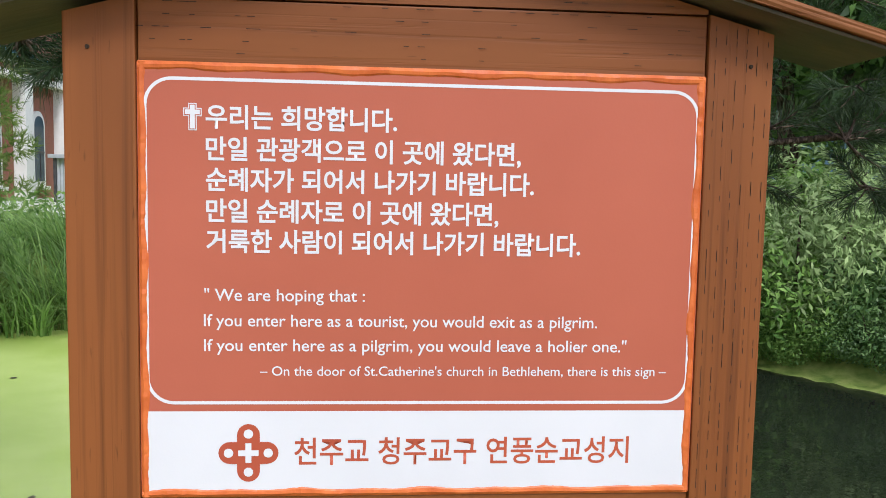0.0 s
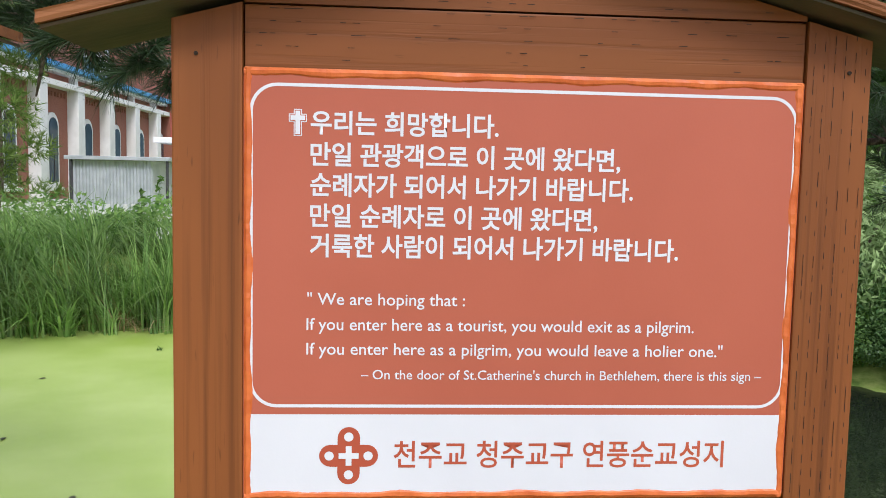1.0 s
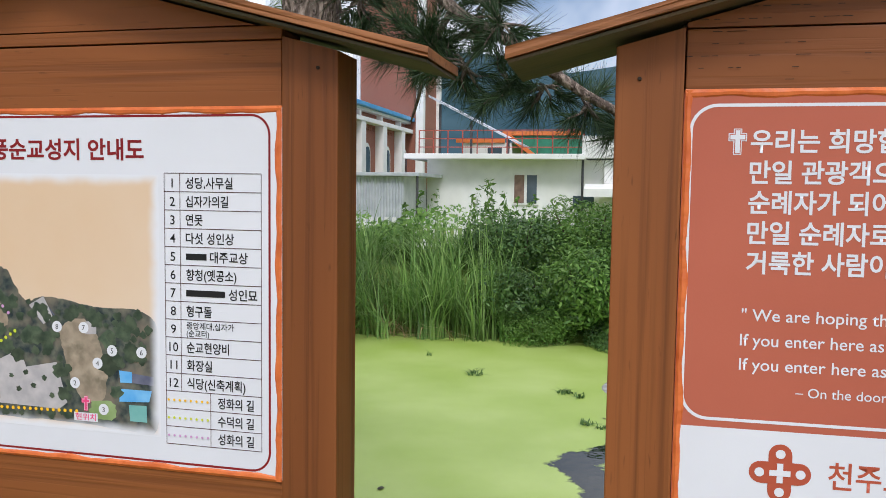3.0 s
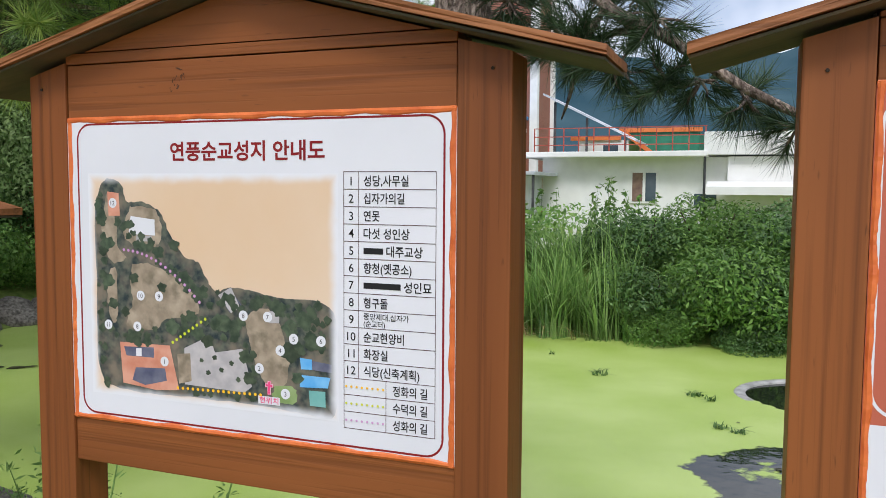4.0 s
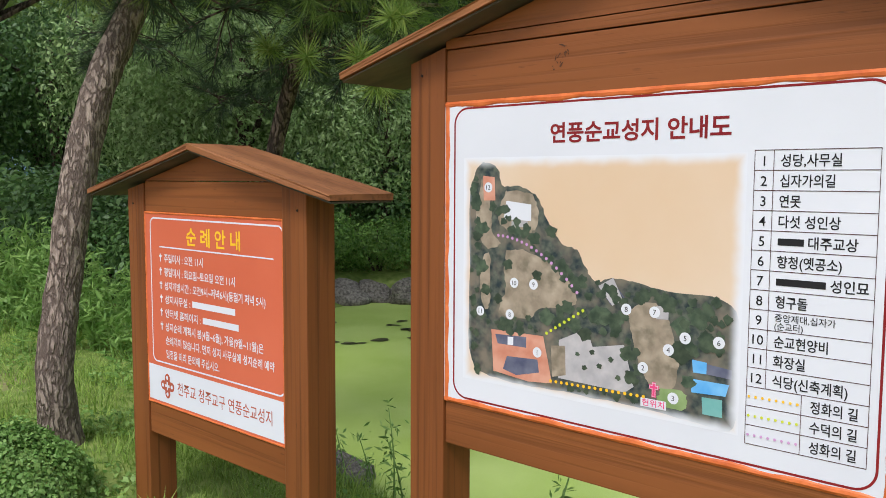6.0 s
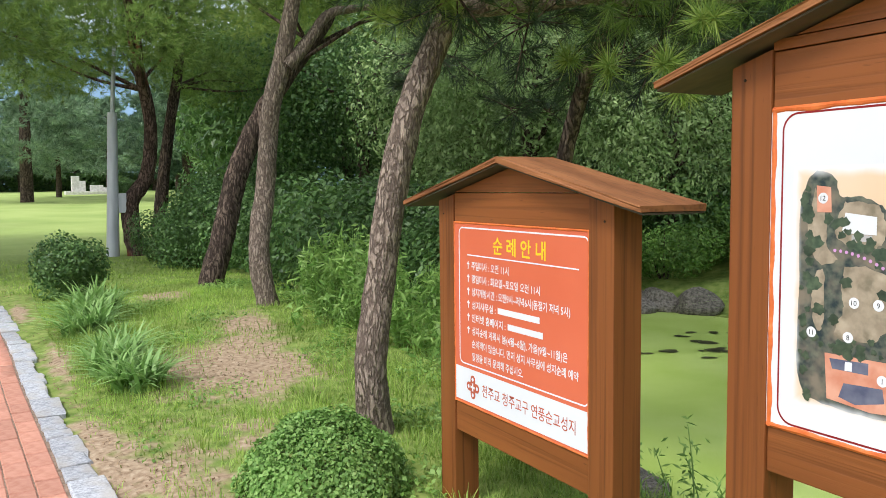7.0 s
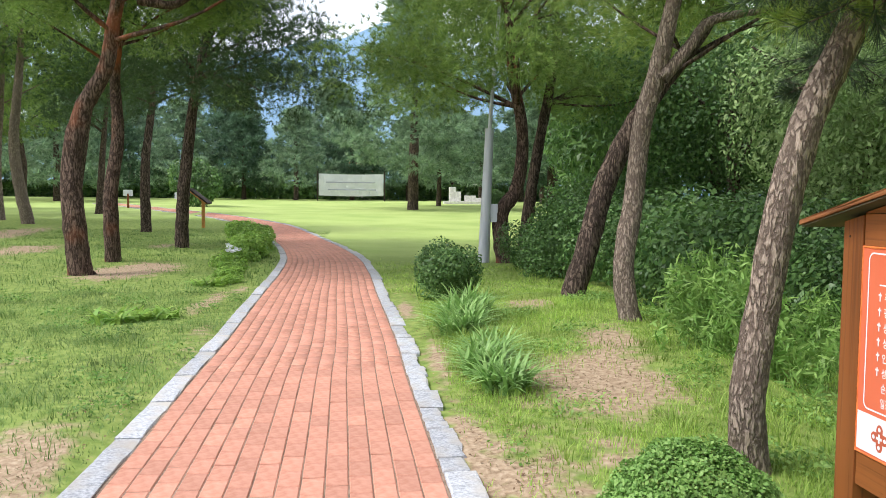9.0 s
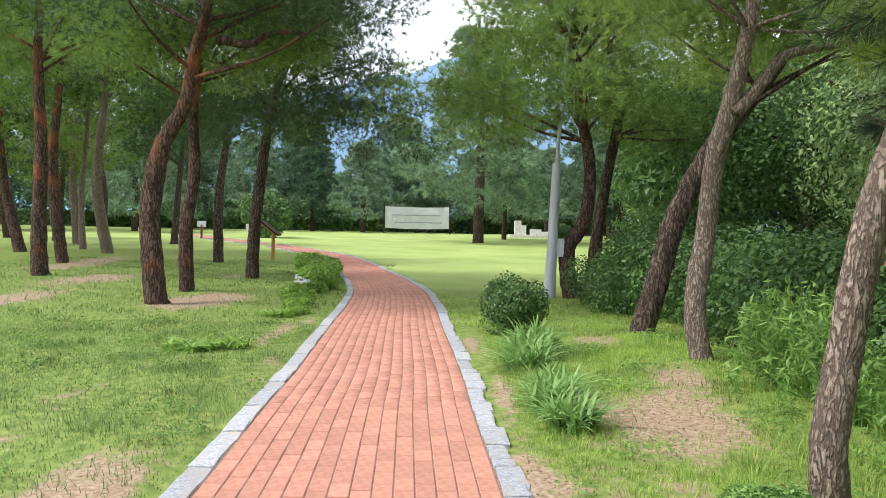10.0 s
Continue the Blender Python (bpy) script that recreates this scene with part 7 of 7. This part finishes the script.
# ---- church, house and shed beyond the pond ----
CH_BRICK = mat("church_brick", (0.24, 0.085, 0.055), (0.38, 0.16, 0.11), 18, 0.9, 0.4, 40, (1, 1, 3), 0.01, c3=(0.3, 0.13, 0.09), big=1.2)
PAINT = mat("white_render", (0.76, 0.76, 0.74), (0.86, 0.86, 0.84), 2.5, 0.8, 0.2, 20, c3=(0.8, 0.79, 0.75), big=0.5)
GLASS = mat("dark_window_glass", (0.05, 0.075, 0.1), (0.09, 0.12, 0.15), 1.5, 0.06, 0.0)
BLUE_ROOF = mat("blue_metal_roof", (0.06, 0.3, 0.62), (0.1, 0.38, 0.7), 3, 0.4, 0.1, 10)
TIN = mat("pale_corrugated_tin", (0.5, 0.53, 0.57), (0.64, 0.66, 0.7), 3, 0.45, 0.1, 20, metal=0.3)
IRON = mat("dark_iron", (0.03, 0.03, 0.035), (0.07, 0.07, 0.075), 6, 0.6)
GREEN_ROOF = mat("green_painted_roof", (0.02, 0.16, 0.09), (0.03, 0.22, 0.13), 3, 0.5)
ORANGE_TRIM = mat("orange_trim_paint", (0.65, 0.16, 0.03), (0.75, 0.2, 0.05), 3, 0.5)
CURTAIN = mat("brown_curtain", (0.16, 0.1, 0.08), (0.26, 0.17, 0.13), 6, 0.9)


def arch(w, z0, z1, cx=0.0, n=10):
    """Outline of a round-headed opening."""
    r = w / 2
    pts = [(cx - r, z0), (cx + r, z0)]
    for k in range(n + 1):
        a = math.pi * k / n
        pts.append((cx + r * math.cos(a), z1 - r + r * math.sin(a)))
    return pts


CY, PITCH, N0, N1 = 26.16, 3.0, -3, 5
church = empty("church", Matrix(((0, -1, 0, -12.04), (1, 0, 0, CY), (0, 0, 1, 0), (0, 0, 0, 1))))
tagged(church, "red brick church with white piers and round-headed windows", "church")
# in the church's own axes x runs along the wall and y into the building
L0, L1 = N0 * PITCH - 0.2, N1 * PITCH + 1.5
part("wall", box_bm(L0, L1, 0.0, 9.0, -0.3, 4.75), CH_BRICK, church)
part("cornice", box_bm(L0 - 0.1, L1 + 0.1, -0.42, 0.0, 4.27, 4.47, 0.02), PAINT, church, "white painted cornice")
part("coping", box_bm(L0 - 0.1, L1 + 0.1, -0.3, 0.4, 4.75, 4.88, 0.02), PAINT, church, "white painted coping")
part("plinth", box_bm(L0, L1, -0.2, 0.0, -0.3, 0.55, 0.02), PAINT, church)
for k in range(N0, N1 + 1):
    x = k * PITCH
    part("pier", box_bm(x + 0.05, x + 0.62, -0.4, 0.0, -0.3, 4.27, 0.015), PAINT, church, "white painted pier")
    part("upper_pier", box_bm(x + 0.22, x + 0.46, -0.24, 0.0, 4.47, 4.75, 0.01), PAINT, church)
    if k == N1:
        break
    wx = x + 1.72
    win = part("window", prism_bm(arch(0.94, 0.95, 3.45, wx), -0.07, -0.002), PAINT, church, "white round-headed window surround")
    part("pane", prism_bm(arch(0.64, 1.12, 3.28, wx), -0.1, -0.072), GLASS, win)
    part("sill", box_bm(wx - 0.56, wx + 0.56, -0.2, -0.003, 0.84, 0.96, 0.01), PAINT, win)
    part("glazing_bar", box_bm(wx - 0.32, wx + 0.32, -0.118, -0.101, 2.05, 2.12), IRON, win)
    part("glazing_bar", box_bm(wx - 0.016, wx + 0.016, -0.118, -0.101, 1.14, 2.05), IRON, win)
    for q in range(9):
        part("brick_dentil", box_bm(x + 0.75 + q * 0.25, x + 0.87 + q * 0.25, -0.06, -0.001, 4.0, 4.15), CH_BRICK, church)
rf = prism_bm([(0.1, 4.89), (4.6, 6.4), (9.2, 4.89), (9.2, 4.77), (0.1, 4.77)], L0 - 0.2, L1 + 0.2)
for v in rf.verts:
    v.co = Vector((v.co.y, v.co.x, v.co.z))
bmesh.ops.recalc_face_normals(rf, faces=rf.faces)
part("roof", rf, BLUE_ROOF, church, "blue metal roof")
part("gutter", box_bm(L0 - 0.15, L1 + 0.15, -0.5, 0.1, 4.885, 5.06, 0.02), BLUE_ROOF, church, "blue metal gutter along the eaves")
tw = part("tower", box_bm(14.0, 17.5, -0.8, 2.6, -0.3, 13.0), CH_BRICK, church)
for x, y in ((14.0, -0.8), (17.5, -0.8), (14.0, 2.6)):
    part("tower_corner", box_bm(x - 0.2, x + 0.2, y - 0.2, y + 0.2, -0.3, 13.0, 0.02), PAINT, church)
part("upper_hall", box_bm(4.6, 12.8, 3.2, 8.0, 5.3, 8.0), CH_BRICK, church)
part("upper_cornice", box_bm(4.4, 13.0, 3.0, 8.2, 8.0, 8.35, 0.02), PAINT, church)
for q in range(14):
    part("baluster", box_bm(4.6 + q * 0.6, 4.85 + q * 0.6, 3.05, 3.25, 8.35, 9.6, 0.02), PAINT, church)
part("balustrade_rail", box_bm(4.4, 13.0, 3.0, 3.3, 9.6, 9.85, 0.02), PAINT, church)

house = empty("house", pose(-1.9, 23.0, 0))
tagged(house, "low white rendered house with flat roof and railing", "house")
part("wall", box_bm(-4.55, 9.0, 0.0, 6.0, -0.3, 2.3), PAINT, house)
part("roof_slab", box_bm(-5.1, 0.05, -0.6, 6.4, 2.3, 2.45, 0.02), PAINT, house, "white overhanging roof slab")
part("parapet", box_bm(-0.05, 9.2, -0.5, 6.4, 2.34, 2.95, 0.02), PAINT, house)
part("wall_panel", box_bm(0.55, 9.0, -0.28, -0.001, 1.55, 2.3, 0.01), PAINT, house)
wn2 = part("window", box_bm(-2.02, -1.26, -0.05, -0.002, 1.02, 1.93, 0.008), PAINT, house, "white sliding window frame")
part("pane", box_bm(-1.6, -1.32, -0.066, -0.052, 1.08, 1.87), GLASS, wn2)
part("curtain", box_bm(-1.96, -1.68, -0.066, -0.052, 1.08, 1.87), CURTAIN, wn2)
part("small_window", box_bm(-0.3, 0.28, -0.03, -0.002, 0.97, 1.3), GLASS, house)
V, F = tube([(-0.03, -0.3, -0.2), (-0.03, -0.3, 1.2), (-0.03, -0.3, 2.35)], [0.035, 0.035], 8, 4)
put("drainpipe", mesh_np("drainpipe", V, F, IRON, True), house)
part("awning", (lambda b: [setattr(v.co, "z", v.co.z + (v.co.y + 0.9) * 0.2) for v in b.verts] and b)(box_bm(0.05, 7.0, -1.0, -0.3, 1.3, 1.52, 0.01)), PAINT, house, "pale awning over the entrance")
RAIL_RED = mat("rusty_red_rail", (0.3, 0.05, 0.03), (0.4, 0.08, 0.05), 6, 0.6)
for q in range(12):
    part("railing_post", box_bm(-5.06 + q * 0.45, -5.03 + q * 0.45, 0.9, 0.93, 2.45, 3.2), RAIL_RED, house)
for z in (2.7, 2.95, 3.2):
    part("railing_bar", box_bm(-5.06, -0.06, 0.9, 0.925, z, z + 0.025), RAIL_RED, house)
gb = empty("green_roofed_house", pose(-5.0, 34, 0))
tagged(gb, "house with green roof and orange trim behind", "house")
part("wall", box_bm(-2.7, -0.6, 0, 5, -0.3, 3.45), PAINT, gb)
part("roof", prism_bm([(-0.9, 3.75), (2.2, 3.75), (2.2, 2.4), (0.5, 2.6)], 0.0, 5), GREEN_ROOF, gb, "green painted roof")
part("trim", box_bm(-1.0, 2.3, -0.1, 0.0, 3.75, 3.92), ORANGE_TRIM, gb)
part("trim", prism_bm([(-0.9, 3.75), (-0.75, 3.85), (0.75, 2.7), (0.6, 2.6)], -0.12, -0.01), ORANGE_TRIM, gb)
part("trim", box_bm(-3.0, -0.9, -0.1, 0.0, 3.45, 3.6), ORANGE_TRIM, gb)
w3 = part("window", box_bm(-1.7, -0.95, -0.04, -0.001, 2.5, 3.3), PAINT, gb)
part("pane", box_bm(-1.63, -1.02, -0.06, -0.041, 2.56, 3.24), GLASS, w3)
cano = empty("canopy_roof", pose(-6.3, 30, 0))
tagged(cano, "sloping metal canopy roof on thin posts", "canopy")
part("sheet", prism_bm([(-1.8, 4.95), (1.6, 3.2), (1.6, 3.13), (-1.8, 4.87)], -0.5, 3), TIN, cano)
for x in (-1.4, -0.2, 1.2):
    part("post", box_bm(x - 0.04, x + 0.04, -0.3, -0.22, -0.2, 4.62 - 0.51 * (x + 1.4)), IRON, cano)

shed = empty("shed", pose(-7.25, 20.5, 0))
tagged(shed, "small pale corrugated tin shed", "shed")
bm = bmesh.new()
prof = []
for q in range(121):
    x = -1.17 + 1.97 * q / 120
    prof.append((x, 0.018 * math.sin(q * math.pi / 2.5)))
lo = [bm.verts.new((x, y, -0.2)) for x, y in prof]
hi = [bm.verts.new((x, y, 1.76)) for x, y in prof]
for q in range(120):
    bm.faces.new((lo[q], lo[q + 1], hi[q + 1], hi[q]))
part("front_sheet", bm, TIN, shed)
part("side_sheet", box_bm(0.78, 0.81, 0.02, 2.4, -0.2, 1.76), TIN, shed)
part("side_sheet", box_bm(-1.18, -1.15, 0.02, 2.4, -0.2, 1.76), TIN, shed)
part("roof", box_bm(-1.28, 1.27, -0.15, 2.6, 1.765, 1.86, 0.01), TIN, shed)
for x in (-1.14, 1.2):
    part("post", box_bm(x - 0.03, x + 0.03, -0.1, -0.04, -0.2, 1.765), IRON, shed)
CAR = mat("dark_car_paint", (0.012, 0.014, 0.02), (0.02, 0.022, 0.03), 3, 0.2, 0)
TAIL = mat("red_tail_lamp", (0.4, 0.02, 0.02), (0.5, 0.03, 0.03), 3, 0.3, 0)
TYRE = mat("tyre_rubber", (0.015, 0.015, 0.015), (0.03, 0.03, 0.03), 9, 0.9)
car = empty("car", pose(-7.35, 23.6, 0))
tagged(car, "dark hatchback parked beside the tin shed", "car")
part("body", box_bm(-0.85, 0.85, 0, 4.0, 0.3, 0.9, 0.12, 3), CAR, car)
cb = box_bm(-0.78, 0.78, 0.15, 2.7, 0.86, 1.42, 0.18, 3)
for v in cb.verts:
    if v.co.z > 1.15:
        v.co.x *= 0.82
part("cabin", cb, CAR, car)
part("rear_window", box_bm(-0.6, 0.6, 0.10, 0.16, 0.98, 1.3, 0.03), GLASS, car)
for x in (-0.72, 0.72):
    part("tail_lamp", box_bm(x - 0.1, x + 0.1, -0.02, 0.04, 0.65, 0.85, 0.02), TAIL, car)
    for y in (0.7, 3.2):
        bm = bmesh.new()
        bmesh.ops.create_cone(bm, cap_ends=True, segments=20, radius1=0.31, radius2=0.31, depth=0.2, matrix=Matrix.Translation((x * 1.05, y, 0.31)) @ Matrix.Rotation(radians(90), 4, "Y"))
        part("tyre", bm, TYRE, car)
fence = empty("picket_fence", pose(-6, 13.6, 0.3))
tagged(fence, "low white picket fence behind the reeds", "fence")
for q in range(46):
    part("picket", box_bm(-3 + q * 0.14, -2.93 + q * 0.14, 0, 0.02, -0.1, 0.62), PAINT, fence)
for z in (0.12, 0.45):
    part("rail", box_bm(-3, 3.4, 0.021, 0.04, z, z + 0.06), PAINT, fence)

# ---- brick path and granite kerbs ----
seg = np.linalg.norm(np.diff(PATH_LINE, axis=0), axis=1)
ARC = np.concatenate([[0], np.cumsum(seg)])


def on_path(s, o):
    """Point at s metres along the path's middle line and o metres to its side, and the line's heading."""
    x, y = np.interp(s, ARC, PATH_LINE[:, 0]), np.interp(s, ARC, PATH_LINE[:, 1])
    x2, y2 = np.interp(s + 0.05, ARC, PATH_LINE[:, 0]), np.interp(s + 0.05, ARC, PATH_LINE[:, 1])
    h = math.atan2(y2 - y, x2 - x)
    return x + o * math.sin(h), y - o * math.cos(h), h


def rise(x):
    return float(0.02 * np.maximum(-x - 24, 0) * smooth(-x, 24, 34))


S0 = 0.3
S_NEAR = float(np.interp(4.4, -PATH_LINE[:, 0], ARC))
S_FAR = float(np.interp(7.6, -PATH_LINE[:, 0], ARC))
bed_n = 260
bs = np.linspace(0, ARC[-1], bed_n)
BV = np.array([(*on_path(s, o)[:2], rise(on_path(s, 0)[0]) - 0.006) for s in bs for o in (-HALF - 0.05, HALF + 0.05)])
BF = np.array([(2 * k, 2 * k + 1, 2 * k + 3, 2 * k + 2) for k in range(bed_n - 1)])
path_ob = single("path", mesh_np("path", BV, BF, BED), "red clay brick footpath between granite kerbs", "path", "", None, "structure")
COLS, BL = 14, 0.232
BW = 2 * HALF / COLS


def brick_bm(l, w):
    bm = box_bm(-l / 2, l / 2, -w / 2, w / 2, -0.03, 0.0)
    top = [e for e in bm.edges if all(v.co.z > -0.001 for v in e.verts)]
    bmesh.ops.bevel(bm, geom=top, offset=0.005, segments=1, affect="EDGES")
    return bm


b_me = bpy.data.meshes.new("brick")
tmp = brick_bm(BL - 0.009, BW - 0.006)
tmp.to_mesh(b_me)
tmp.free()
b_me.materials.append(BRICK)
tv = np.array([v.co[:] for v in b_me.vertices])
tq = [tuple(p.vertices) for p in b_me.polygons]
quads = np.array([q for q in tq if len(q) == 4])
rb = random.Random(4)
restV, restF, count, made = [], [], 0, 0
n_rows = int((ARC[-1] - 0.5) / BL)
for r in range(n_rows):
    for c in range(COLS):
        s = r * BL + (0.5 * BL if c % 2 else 0) + 0.15
        if s > ARC[-1] - 0.3:
            continue
        x, y, h = on_path(s, -HALF + BW * (c + 0.5))
        z = rise(x) + rb.uniform(-0.0025, 0.0025)
        tilt = rb.uniform(-0.6, 0.6), rb.uniform(-0.4, 0.4)
        m = pose(x, y, z, tilt[0], tilt[1], math.degrees(h) + rb.uniform(-0.5, 0.5))
        if S_NEAR < s < S_FAR and made < 300:
            ob = put("brick", b_me, path_ob)
            ob.matrix_basis = m
            made += 1
        else:
            M = np.array(m)
            restV.append(tv @ M[:3, :3].T + M[:3, 3])
            restF.append(quads + len(tv) * len(restF))
ob = put("paving", mesh_np("paving", np.vstack(restV), np.vstack(restF), BRICK_FAR), path_ob, "red clay pavers further along")
ob["kind"] = "stuff"

rk = random.Random(12)
for side in (-1, 1):
    s = S0
    while s < ARC[-1] - 1.2:
        x, y, h = on_path(s, 0)
        near = x > -14
        L = rk.uniform(0.32, 0.62) if (side > 0 and near) else rk.uniform(0.75, 1.0)
        if side > 0 and rk.random() < 0.25 and near:
            L = rk.uniform(0.14, 0.22)
        w = 0.15 if side < 0 else rk.uniform(0.125, 0.18)
        x, y, h = on_path(s + L / 2, side * (HALF + 0.012 + w / 2))
        bm = box_bm(-L / 2 + 0.006, L / 2 - 0.006, -w / 2, w / 2, -0.14, 0.009, 0.006, 1)
        es = [e for e in bm.edges if e.calc_length() > 0.2]
        bmesh.ops.subdivide_edges(bm, edges=es, cuts=4)
        for v in bm.verts:
            v.co.y += rk.uniform(-0.006, 0.006) + (0.02 * rk.random() if side > 0 and v.co.y * -side > 0 and near else 0) * (1 if v.co.y < 0 else -1)
            if v.co.z > 0:
                v.co.z += rk.uniform(-0.004, 0.004)
        ob = part("kerb_stone", bm, GRANITE, path_ob)
        ob.matrix_basis = pose(x, y, rise(x) + rk.uniform(-0.006, 0.006), rk.uniform(-2, 2), rk.uniform(-0.7, 0.7), math.degrees(h) + rk.uniform(-1, 1))
        s += L + rk.uniform(0.004, 0.02)
